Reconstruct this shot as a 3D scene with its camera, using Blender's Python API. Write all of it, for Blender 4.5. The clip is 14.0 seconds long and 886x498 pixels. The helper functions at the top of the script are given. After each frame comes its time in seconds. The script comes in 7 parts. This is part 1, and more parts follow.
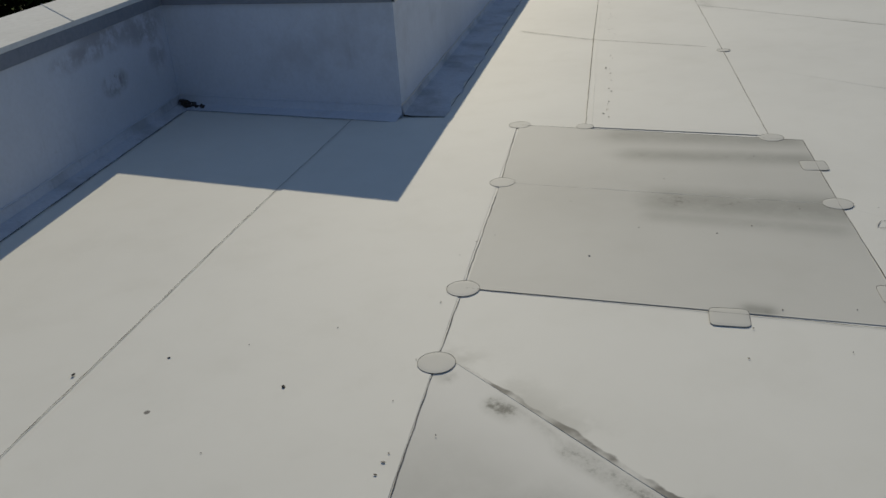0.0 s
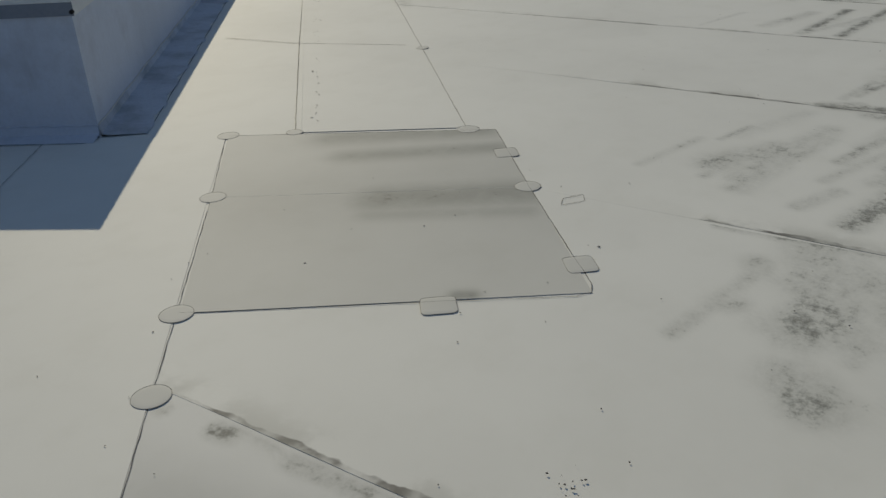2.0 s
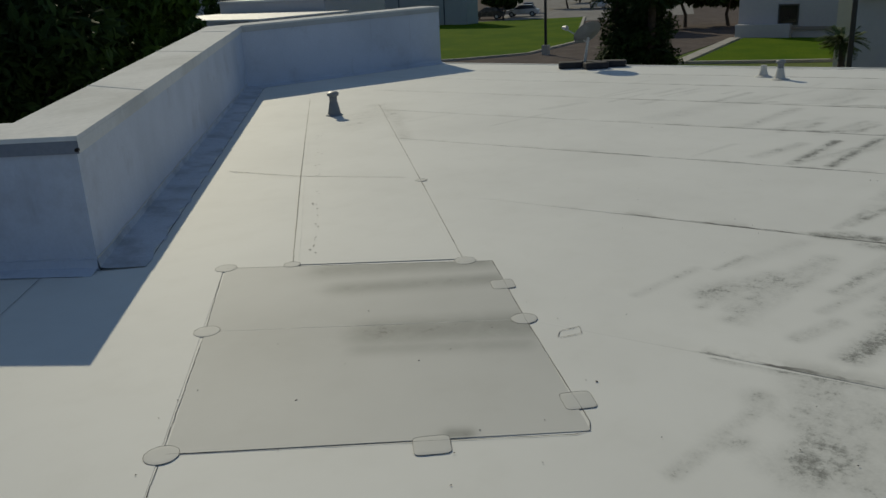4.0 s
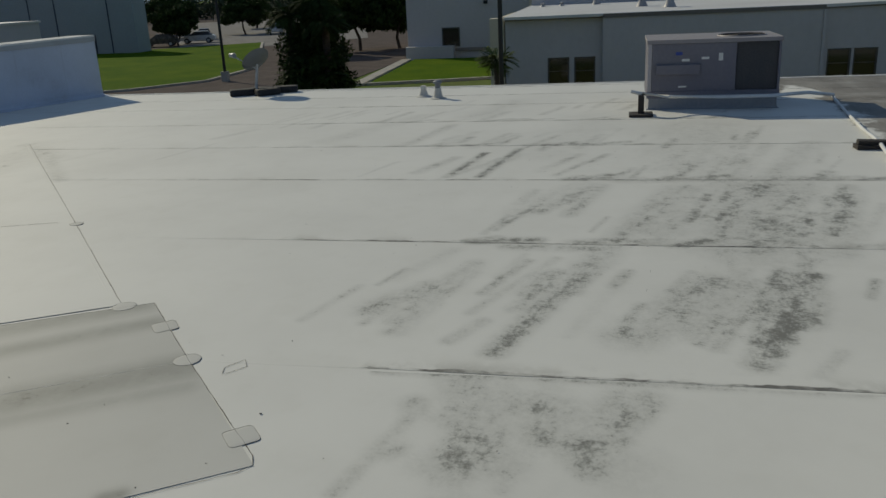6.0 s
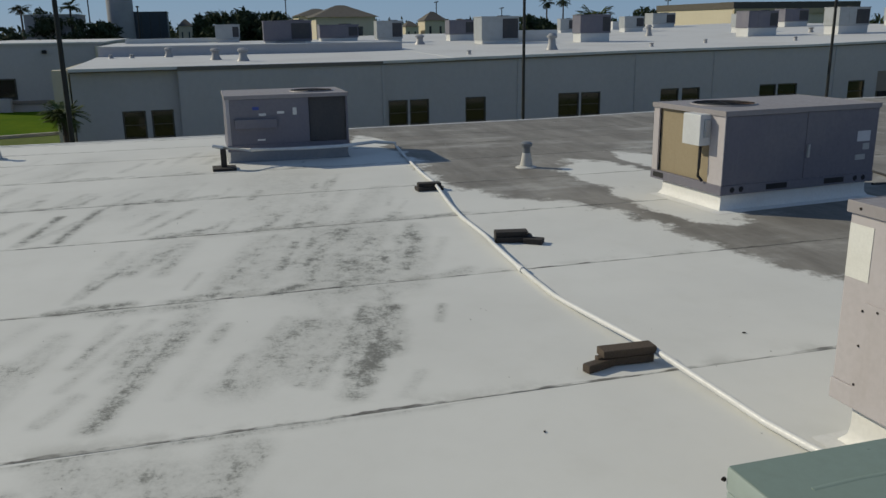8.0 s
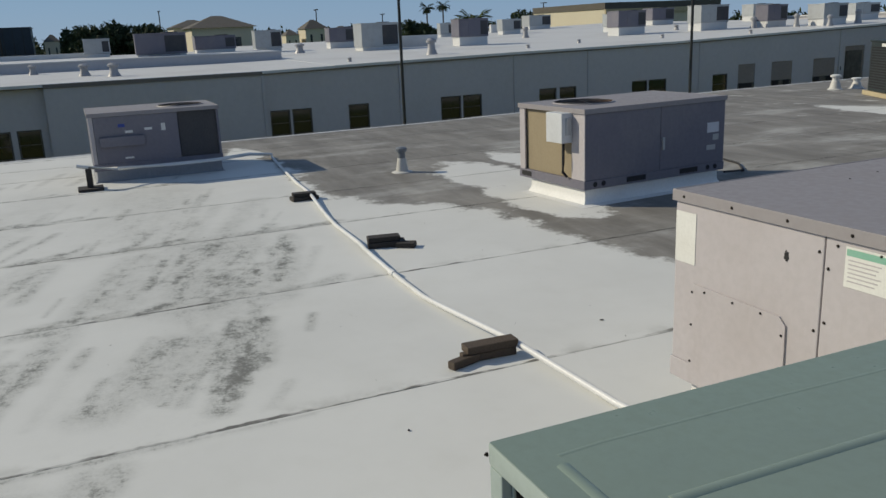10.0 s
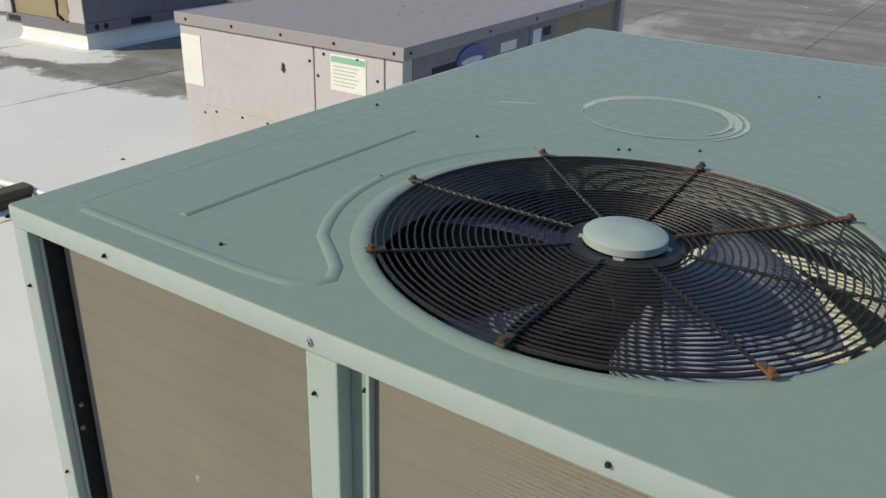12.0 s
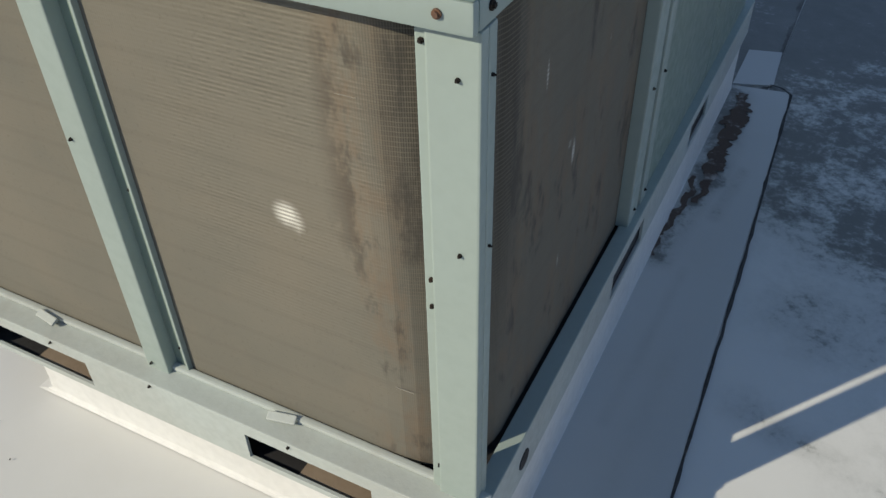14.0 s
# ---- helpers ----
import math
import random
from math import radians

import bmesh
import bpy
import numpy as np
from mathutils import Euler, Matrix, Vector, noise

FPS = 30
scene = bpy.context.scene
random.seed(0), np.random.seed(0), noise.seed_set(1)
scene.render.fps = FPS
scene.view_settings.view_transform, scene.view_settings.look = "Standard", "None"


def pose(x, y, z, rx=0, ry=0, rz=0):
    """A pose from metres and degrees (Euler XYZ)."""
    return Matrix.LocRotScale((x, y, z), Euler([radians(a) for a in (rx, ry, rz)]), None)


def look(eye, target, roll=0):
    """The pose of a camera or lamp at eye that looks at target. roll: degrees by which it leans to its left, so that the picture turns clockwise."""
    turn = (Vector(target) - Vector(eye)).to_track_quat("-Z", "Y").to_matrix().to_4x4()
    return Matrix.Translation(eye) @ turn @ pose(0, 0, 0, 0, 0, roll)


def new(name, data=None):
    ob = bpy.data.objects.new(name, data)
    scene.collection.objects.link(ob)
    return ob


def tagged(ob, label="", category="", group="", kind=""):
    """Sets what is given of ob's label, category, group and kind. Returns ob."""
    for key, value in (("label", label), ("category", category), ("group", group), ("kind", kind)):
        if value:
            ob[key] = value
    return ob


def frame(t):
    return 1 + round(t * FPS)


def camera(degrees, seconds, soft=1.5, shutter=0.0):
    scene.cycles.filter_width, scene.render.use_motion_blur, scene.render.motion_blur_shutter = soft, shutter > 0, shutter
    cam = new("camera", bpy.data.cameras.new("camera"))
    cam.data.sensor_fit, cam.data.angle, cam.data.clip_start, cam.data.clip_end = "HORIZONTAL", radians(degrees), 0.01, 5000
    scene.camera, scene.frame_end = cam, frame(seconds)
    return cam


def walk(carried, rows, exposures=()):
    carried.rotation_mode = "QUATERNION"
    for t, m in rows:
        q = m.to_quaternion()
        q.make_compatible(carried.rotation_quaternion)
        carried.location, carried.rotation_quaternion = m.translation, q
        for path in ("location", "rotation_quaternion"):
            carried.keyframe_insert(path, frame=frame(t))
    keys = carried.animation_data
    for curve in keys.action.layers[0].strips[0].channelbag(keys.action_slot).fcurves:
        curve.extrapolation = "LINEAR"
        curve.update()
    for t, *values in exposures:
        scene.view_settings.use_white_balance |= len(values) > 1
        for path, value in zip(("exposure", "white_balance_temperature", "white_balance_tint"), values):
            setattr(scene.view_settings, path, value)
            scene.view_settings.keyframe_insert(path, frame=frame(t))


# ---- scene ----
# The camera: seconds, eye, target and roll in degrees.
cam = camera(56.23, 14.0)
PATH = [
    (0, (0.632, 0.404, 1.532), (1.714, 1.845, 0.666), -4.1),
    (0.5, (0.664, 0.367, 1.538), (1.969, 1.594, 0.648), -3.3),
    (1, (0.691, 0.323, 1.536), (2.065, 1.422, 0.585), -2.8),
    (1.5, (0.718, 0.296, 1.536), (2.146, 1.323, 0.585), -3.0),
    (2, (0.723, 0.299, 1.566), (2.205, 1.295, 0.665), -2.7),
    (2.2, (0.722, 0.308, 1.579), (2.236, 1.331, 0.766), -2.6),
    (4.3, (0.791, 0.276, 1.595), (2.375, 1.33, 0.979), -3.1),
    (4.5, (0.798, 0.244, 1.603), (2.395, 1.281, 0.992), -3.5),
    (5, (0.827, 0.176, 1.602), (2.564, 0.957, 0.991), -2.6),
    (5.5, (0.842, 0.109, 1.614), (2.66, 0.675, 1.003), -2.5),
    (6, (0.863, 0.075, 1.607), (2.724, 0.487, 1.002), -2.8),
    (6.5, (0.823, 0.087, 1.639), (2.729, 0.162, 1.04), -2.6),
    (7, (0.816, 0.102, 1.642), (2.721, -0.163, 1.095), -1.1),
    (7.5, (0.775, 0.094, 1.655), (2.656, -0.313, 1.11), -0.9),
    (8, (0.733, 0.05, 1.662), (2.59, -0.483, 1.142), -0.8),
    (8.2, (0.72, 0.005, 1.672), (2.566, -0.571, 1.164), -1.2),
    (10.3, (0.568, -0.125, 1.672), (2.293, -0.993, 1.151), -3.0),
    (10.5, (0.537, -0.144, 1.661), (2.183, -1.146, 1.125), -2.5),
    (11, (0.481, -0.107, 1.649), (1.993, -1.278, 1.064), -2.4),
    (11.5, (0.451, -0.013, 1.632), (1.629, -1.467, 0.926), 0.2),
    (12, (0.387, 0.035, 1.585), (1.38, -1.485, 0.747), 1.9),
    (12.5, (0.235, 0.045, 1.498), (1.235, -1.35, 0.471), 1.1),
    (13, (0.134, 0.095, 1.427), (1.116, -1.157, 0.215), 1.3),
    (13.5, (0.07, 0.073, 1.413), (0.965, -1.172, 0.128), -3.0),
    (14, (0.027, 0.071, 1.415), (0.743, -1.283, 0.129), -1.4),
]

# the phone's exposure follows what it looks at
EXPOSURES = [(0.0, -0.46, 6900, 7), (0.5, -0.62, 6900, 7), (1.0, -0.65, 6900, 6), (2.0, -0.6, 6950, 5), (4.5, -0.6, 6900, 3), (6.5, -0.54, 6850, 4), (8.2, -0.30, 6650, 6), (10.5, -0.1, 6650, 8), (11.0, -0.02, 6650, 9), (12.0, 0.27, 6650, 7), (13.0, 0.3, 6700, 8), (14.0, 0.08, 6550, 8)]
walk(cam, [(t, look(eye, target, roll)) for t, eye, target, roll in PATH], EXPOSURES)

# ---- light ----
world = bpy.data.worlds.new("world")
scene.world = world
world.use_nodes = True
wn = world.node_tree
sky = wn.nodes.new("ShaderNodeTexSky")
sky.sky_type, sky.sun_disc = "NISHITA", False
SUN_EL, SUN_AZ = radians(30.5), math.atan2(0.611, 0.79)
sky.sun_elevation, sky.sun_rotation = SUN_EL, SUN_AZ
sky.air_density, sky.dust_density, sky.ozone_density = 1.0, 0.0, 2.5
bg = wn.nodes["Background"]
bg.inputs["Strength"].default_value = 0.053
haze = wn.nodes.new("ShaderNodeMix")
haze.data_type = "RGBA"
haze.inputs[0].default_value = 0.75
rise = wn.nodes.new("ShaderNodeSeparateXYZ")
wn.links.new(wn.nodes.new("ShaderNodeTexCoord").outputs["Generated"], rise.inputs[0])
climb = wn.nodes.new("ShaderNodeMapRange")
climb.interpolation_type = "SMOOTHSTEP"
climb.inputs["From Min"].default_value, climb.inputs["From Max"].default_value = 0.0, 0.30
wn.links.new(rise.outputs["Z"], climb.inputs["Value"])
depth = wn.nodes.new("ShaderNodeMix")
depth.data_type = "RGBA"
depth.inputs[6].default_value, depth.inputs[7].default_value = (4.3, 7.4, 12.2, 1.0), (2.95, 4.5, 7.8, 1.0)
wn.links.new(climb.outputs[0], depth.inputs[0])
wn.links.new(depth.outputs[2], haze.inputs[7])
wn.links.new(sky.outputs[0], haze.inputs[6])
wn.links.new(haze.outputs[2], bg.inputs["Color"])
sun = new("sun", bpy.data.lights.new("sun", "SUN"))
sun.data.energy, sun.data.angle, sun.data.color = 3.75, radians(0.53), (1.0, 0.905, 0.735)
sun_dir = Vector((math.sin(SUN_AZ) * math.cos(SUN_EL), math.cos(SUN_AZ) * math.cos(SUN_EL), math.sin(SUN_EL)))
sun.matrix_world = look(sun_dir * 50, (0, 0, 0))

# ---- materials ----


class Nodes:
    """A short way to write a node material."""

    def __init__(self, name, rough=0.6, metal=0.0, spec=0.5):
        self.mat = bpy.data.materials.new(name)
        self.mat.use_nodes = True
        self.tree = self.mat.node_tree
        self.bsdf = self.tree.nodes["Principled BSDF"]
        self.bsdf.inputs["Roughness"].default_value = rough
        self.bsdf.inputs["Metallic"].default_value = metal
        self.bsdf.inputs["Specular IOR Level"].default_value = spec
        self.pos = self.add("ShaderNodeTexCoord").outputs["Object"]

    def add(self, kind, **inputs):
        node = self.tree.nodes.new(kind)
        for key, value in inputs.items():
            self.put(node.inputs[key.replace("_", " ")], value)
        return node

    def put(self, socket, value):
        if isinstance(value, bpy.types.NodeSocket):
            self.tree.links.new(value, socket)
        else:
            socket.default_value = value

    def where(self):
        """World position."""
        return self.tree.nodes.new("ShaderNodeNewGeometry").outputs["Position"]

    def scaled(self, vec, sx, sy, sz, rz=0.0):
        node = self.add("ShaderNodeMapping", Vector=vec)
        node.inputs["Scale"].default_value = (sx, sy, sz)
        node.inputs["Rotation"].default_value = (0, 0, rz)
        return node.outputs[0]

    def streaked(self, vec, angle, along):
        """The position, drawn out along an angle in plan."""
        node = self.add("ShaderNodeMapping", Vector=vec)
        node.vector_type = "TEXTURE"
        node.inputs["Rotation"].default_value = (0, 0, angle)
        node.inputs["Scale"].default_value = (along, 1, 1)
        return node.outputs[0]

    def noise(self, vec, scale, detail=4.0, rough=0.55, distort=0.0):
        return self.add("ShaderNodeTexNoise", Vector=vec, Scale=scale, Detail=detail, Roughness=rough, Distortion=distort).outputs["Fac"]

    def math(self, op, a, b=0.0, clamp=False):
        node = self.tree.nodes.new("ShaderNodeMath")
        node.operation, node.use_clamp = op, clamp
        self.put(node.inputs[0], a)
        self.put(node.inputs[1], b)
        return node.outputs[0]

    def span(self, value, lo, hi, to0=0.0, to1=1.0):
        node = self.add("ShaderNodeMapRange", Value=value)
        node.interpolation_type = "SMOOTHSTEP"
        for key, v in (("From Min", lo), ("From Max", hi), ("To Min", to0), ("To Max", to1)):
            self.put(node.inputs[key], v)
        return node.outputs[0]

    def mix(self, fac, a, b):
        node = self.tree.nodes.new("ShaderNodeMix")
        node.data_type = "RGBA"
        self.put(node.inputs[0], fac)
        self.put(node.inputs[6], a if isinstance(a, bpy.types.NodeSocket) else (*a, 1))
        self.put(node.inputs[7], b if isinstance(b, bpy.types.NodeSocket) else (*b, 1))
        return node.outputs[2]

    def attr(self, name):
        node = self.tree.nodes.new("ShaderNodeAttribute")
        node.attribute_name = name
        return node.outputs["Fac"]

    def random(self):
        return self.tree.nodes.new("ShaderNodeObjectInfo").outputs["Random"]

    def bump(self, height, strength=0.3, distance=0.01):
        self.put(self.bsdf.inputs["Normal"], self.add("ShaderNodeBump", Height=height, Strength=strength, Distance=distance).outputs[0])

    def done(self, color):
        self.put(self.bsdf.inputs["Base Color"], color if isinstance(color, bpy.types.NodeSocket) else (*color, 1))
        return self.mat


def painted(name, rgb, rough=0.45, metal=0.0, dirt=(0.25, 0.22, 0.19), amount=0.35, scale=6.0, fine=0.08, bump=0.15, spec=0.5):
    """Paint or plaster with two scales of wear."""
    n = Nodes(name, rough, metal, spec)
    p = n.where()
    big = n.span(n.noise(p, scale * 0.35, 5, 0.6), 0.42, 0.75)
    small = n.noise(p, scale * 9, 3)
    c = n.mix(n.math("MULTIPLY", big, amount), rgb, dirt)
    c = n.mix(n.span(small, 0.3, 0.75, 0.0, fine * 2), c, [v * 0.6 for v in rgb])
    streak = n.span(n.noise(n.scaled(p, 9, 9, 0.7), 2.0, 3), 0.55, 0.8, 0.0, amount * 0.5)
    c = n.mix(streak, c, dirt)
    n.put(n.bsdf.inputs["Roughness"], n.span(small, 0.2, 0.8, rough - 0.1, min(1.0, rough + 0.15)))
    n.bump(n.noise(p, scale * 14, 3), bump, 0.004)
    return n.done(c)


def membrane_material(name, tone):
    """White roofing sheet: chalky, with mould, dust and dark laps. tone: its base colour."""
    n = Nodes(name, 0.66, 0.0, 0.17)
    p = n.where()
    n1, n2, n3 = n.noise(p, 0.55, 5, 0.6), n.noise(p, 3.5, 5, 0.6), n.noise(p, 26.0, 6, 0.7)
    c = n.mix(n.span(n1, 0.35, 0.7), tone, [v * 0.93 for v in tone])
    c = n.mix(n.span(n2, 0.45, 0.75, 0.0, 0.12), c, [tone[0] * 0.72, tone[1] * 0.71, tone[2] * 0.66])
    # grey weathered coating, broken up at its rim
    grey = n.math("ADD", n.attr("grey"), n.math("MULTIPLY", n.math("SUBTRACT", n.noise(p, 1.6, 8, 0.75), 0.5), 1.7))
    coat = n.mix(n.span(n.noise(n.scaled(p, 0.25, 1.0, 1.0, 0.25), 2.2, 6, 0.7), 0.35, 0.7), (0.185, 0.174, 0.156), (0.29, 0.276, 0.25))
    coat = n.mix(n.span(n.noise(n.scaled(p, 0.9, 0.35, 1.0), 1.1, 7, 0.7), 0.5, 0.72, 0.0, 0.5), coat, [v * 0.85 for v in tone])
    c = n.mix(n.span(grey, 0.42, 0.62), c, coat)
    # settled dust
    c = n.mix(n.math("MULTIPLY", n.attr("film"), n.span(n.noise(p, 5.0, 5, 0.65), 0.3, 0.6, 0.75, 1.0)), c, (0.30, 0.305, 0.285))
    # black mould in specks and smears
    dirt = n.attr("dirt")
    smear = n.noise(n.streaked(p, -0.33, 2.2), 4.0, 4, 0.6)
    grain = n.noise(p, 10.0, 8, 0.78)
    fine = n.noise(p, 42.0, 6, 0.8)
    speck = n.math("ADD", n.math("ADD", n.math("MULTIPLY", grain, 0.5), n.math("MULTIPLY", smear, 0.28)), n.math("MULTIPLY", fine, 0.22))
    over = n.math("SUBTRACT", speck, n.math("SUBTRACT", 0.672, n.math("MULTIPLY", dirt, 0.215)))
    c = n.mix(n.math("MULTIPLY", n.span(dirt, 0.16, 1.0), n.span(speck, 0.40, 0.60, 0.24, 0.74)), c, (0.32, 0.325, 0.30))
    c = n.mix(n.span(over, -0.005, 0.055, 0.0, 0.55), c, (0.25, 0.255, 0.235))
    c = n.mix(n.span(over, 0.04, 0.10, 0.0, 0.6), c, (0.125, 0.122, 0.11))
    # stray specks
    v = n.add("ShaderNodeTexVoronoi", Vector=p, Scale=2.3)
    dots = n.math("MULTIPLY", n.span(v.outputs["Distance"], 0.018, 0.03, 1.0, 0.0), n.span(n.noise(p, 1.1, 2), 0.5, 0.6))
    c = n.mix(n.math("MULTIPLY", dots, 0.8), c, (0.05, 0.045, 0.04))
    # dirt caught along the lap of the sheet
    lap = n.math("MULTIPLY", n.math("SUBTRACT", 1.0, n.attr("lap")), 0.5)
    wob = n.math("MULTIPLY", n.math("SUBTRACT", n.noise(p, 9.0, 4, 0.7), 0.5), 0.02)
    wide = n.math("MULTIPLY", n.span(n.noise(p, 2.2, 4, 0.65), 0.36, 0.7), 0.028)
    line = n.span(n.math("ADD", lap, wob), n.math("ADD", 0.004, wide), n.math("ADD", 0.012, wide), 1.0, 0.0)
    line = n.math("MULTIPLY", line, n.span(n.noise(n.scaled(p, 1, 1, 1, 0.5), 5.0, 4), 0.38, 0.6, 0.08, 0.85))
    c = n.mix(line, c, (0.085, 0.08, 0.072))
    halo = n.math("MULTIPLY", n.span(lap, 0.0, 0.16, 0.34, 0.0), n.span(n2, 0.45, 0.62))
    c = n.mix(halo, c, (0.30, 0.30, 0.27))
    n.bump(n.math("MULTIPLY", n3, 0.14), 0.03, 0.02)
    return n.done(c)


def coil_material():
    """Dust-matted fins: faint tube rows, worn to bare fins and darkened for shade round the bend."""
    n = Nodes("coil_fins", 0.8, 0.0, 0.2)
    p = n.where()
    big, dust = n.noise(p, 1.7, 4), n.noise(p, 6.0, 5, 0.6)
    c = n.mix(n.span(big, 0.35, 0.7), (0.190, 0.175, 0.140), (0.158, 0.150, 0.123))
    c = n.mix(n.span(dust, 0.4, 0.75, 0.0, 0.35), c, (0.215, 0.185, 0.140))
    xyz = n.add("ShaderNodeSeparateXYZ", Vector=p)
    z = xyz.outputs["Z"]
    wob = n.math("MULTIPLY", n.noise(n.scaled(p, 2, 2, 9), 1.0, 3), 0.004)
    rows = n.math("SINE", n.math("MULTIPLY", n.math("ADD", z, wob), 2 * math.pi / 0.0066))
    bands = n.math("SINE", n.math("MULTIPLY", n.math("ADD", z, wob), 2 * math.pi / 0.066))
    fins = n.math("SINE", n.math("MULTIPLY", n.math("ADD", xyz.outputs["X"], xyz.outputs["Y"]), 2 * math.pi / 0.0038))
    bare, ribbed = n.attr("bare"), n.attr("ribbed")
    # tube rows showing through the dust
    show = n.math("MULTIPLY", ribbed, n.span(n.noise(n.scaled(p, 3, 3, 5), 1.6, 4, 0.6), 0.36, 0.62, 0.25, 1.0))
    show = n.math("MULTIPLY", show, n.span(n.noise(n.scaled(p, 55, 55, 150), 1.0, 3, 0.7), 0.36, 0.62, 0.1, 1.5))
    c = n.mix(n.math("MULTIPLY", n.span(rows, -0.2, 1.0), n.math("MULTIPLY", show, 0.36)), c, (0.105, 0.092, 0.072))
    c = n.mix(n.math("MULTIPLY", n.span(rows, -0.3, -1.0), n.math("MULTIPLY", show, 0.30)), c, (0.29, 0.265, 0.205))
    c = n.mix(n.span(bands, 0.75, 1.0, 0.0, 0.12), c, (0.11, 0.098, 0.08))
    # the bend: shade put in as darker fins, with bare fins, brown rust runs and black smudges
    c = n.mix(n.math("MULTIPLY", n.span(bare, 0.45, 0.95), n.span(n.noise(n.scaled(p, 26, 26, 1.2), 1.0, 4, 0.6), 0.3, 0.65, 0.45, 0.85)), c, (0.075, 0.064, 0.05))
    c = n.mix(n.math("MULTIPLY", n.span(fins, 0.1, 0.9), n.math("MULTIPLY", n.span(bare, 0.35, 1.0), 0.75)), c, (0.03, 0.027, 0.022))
    c = n.mix(n.math("MULTIPLY", n.span(rows, 0.5, 1.0), n.math("MULTIPLY", n.span(bare, 0.3, 0.9), 0.38)), c, (0.25, 0.215, 0.165))
    rust = n.math("MULTIPLY", n.math("MULTIPLY", n.span(bare, 0.15, 0.5), n.span(bare, 0.85, 0.5)), n.span(n.noise(n.scaled(p, 12, 12, 5.0), 1.0, 6, 0.7), 0.44, 0.66))
    c = n.mix(n.math("MULTIPLY", rust, 0.55), c, (0.20, 0.135, 0.085))
    smudge = n.math("MULTIPLY", n.span(bare, 0.12, 0.45), n.span(n.noise(n.scaled(p, 2.2, 2.2, 1.0), 5.5, 5, 0.7), 0.54, 0.66))
    c = n.mix(n.math("MULTIPLY", smudge, 0.62), c, (0.055, 0.050, 0.044))
    # dents where the fins are combed flat to bare metal
    flash = n.attr("flash")
    bright = n.math("MULTIPLY", n.span(flash, 0.25, 0.95), n.span(rows, -0.6, 0.6, 1.0, 0.35))
    c = n.mix(bright, c, (0.78, 0.76, 0.68))
    # combed-over pale scratches and pits
    scratch = n.span(n.noise(n.scaled(p, 60, 60, 4), 1.0, 3, 0.6), 0.74, 0.79)
    c = n.mix(n.math("MULTIPLY", scratch, 0.3), c, (0.38, 0.345, 0.285))
    pit = n.span(n.noise(p, 140.0, 4, 0.7), 0.56, 0.7)
    c = n.mix(n.math("MULTIPLY", pit, 0.22), c, (0.08, 0.072, 0.06))
    n.bump(n.math("ADD", n.math("MULTIPLY", fins, 0.25), n.math("MULTIPLY", rows, 0.25)), 0.12, 0.0015)
    return n.done(c)


def foliage_material(name, dark, light):
    n = Nodes(name, 0.75, 0.0, 0.12)
    rnd = n.tree.nodes.new("ShaderNodeNewGeometry").outputs["Random Per Island"]
    c = n.mix(rnd, dark, light)
    c = n.mix(n.span(n.noise(n.where(), 0.9, 3), 0.4, 0.7, 0.0, 0.5), c, [v * 0.5 for v in dark])
    return n.done(c)


def ground_material(name, a, b, scale, bump=0.4):
    n = Nodes(name, 0.95, 0.0, 0.03)
    p = n.where()
    c = n.mix(n.span(n.noise(p, scale, 6, 0.65), 0.35, 0.68), a, b)
    c = n.mix(n.span(n.noise(p, scale * 30, 4, 0.7), 0.4, 0.7, 0.0, 0.45), c, [v * 0.55 for v in a])
    n.bump(n.noise(p, scale * 40, 3), bump, 0.05)
    return n.done(c)


def glass_material(name, rgb):
    n = Nodes(name, 0.06, 0.0, 0.6)
    return n.done(n.mix(n.noise(n.where(), 0.8, 2), rgb, [v * 1.8 for v in rgb]))


def rusty(name, base, amount):
    n = Nodes(name, 0.55, 0.35)
    p = n.where()
    c = n.mix(n.span(n.noise(p, 22.0, 5, 0.7), 0.62 - amount * 0.3, 0.75 - amount * 0.2), base, (0.21, 0.10, 0.045))
    return n.done(n.mix(n.span(n.noise(p, 70.0, 4), 0.5, 0.7, 0.0, 0.6), c, (0.08, 0.05, 0.035)))


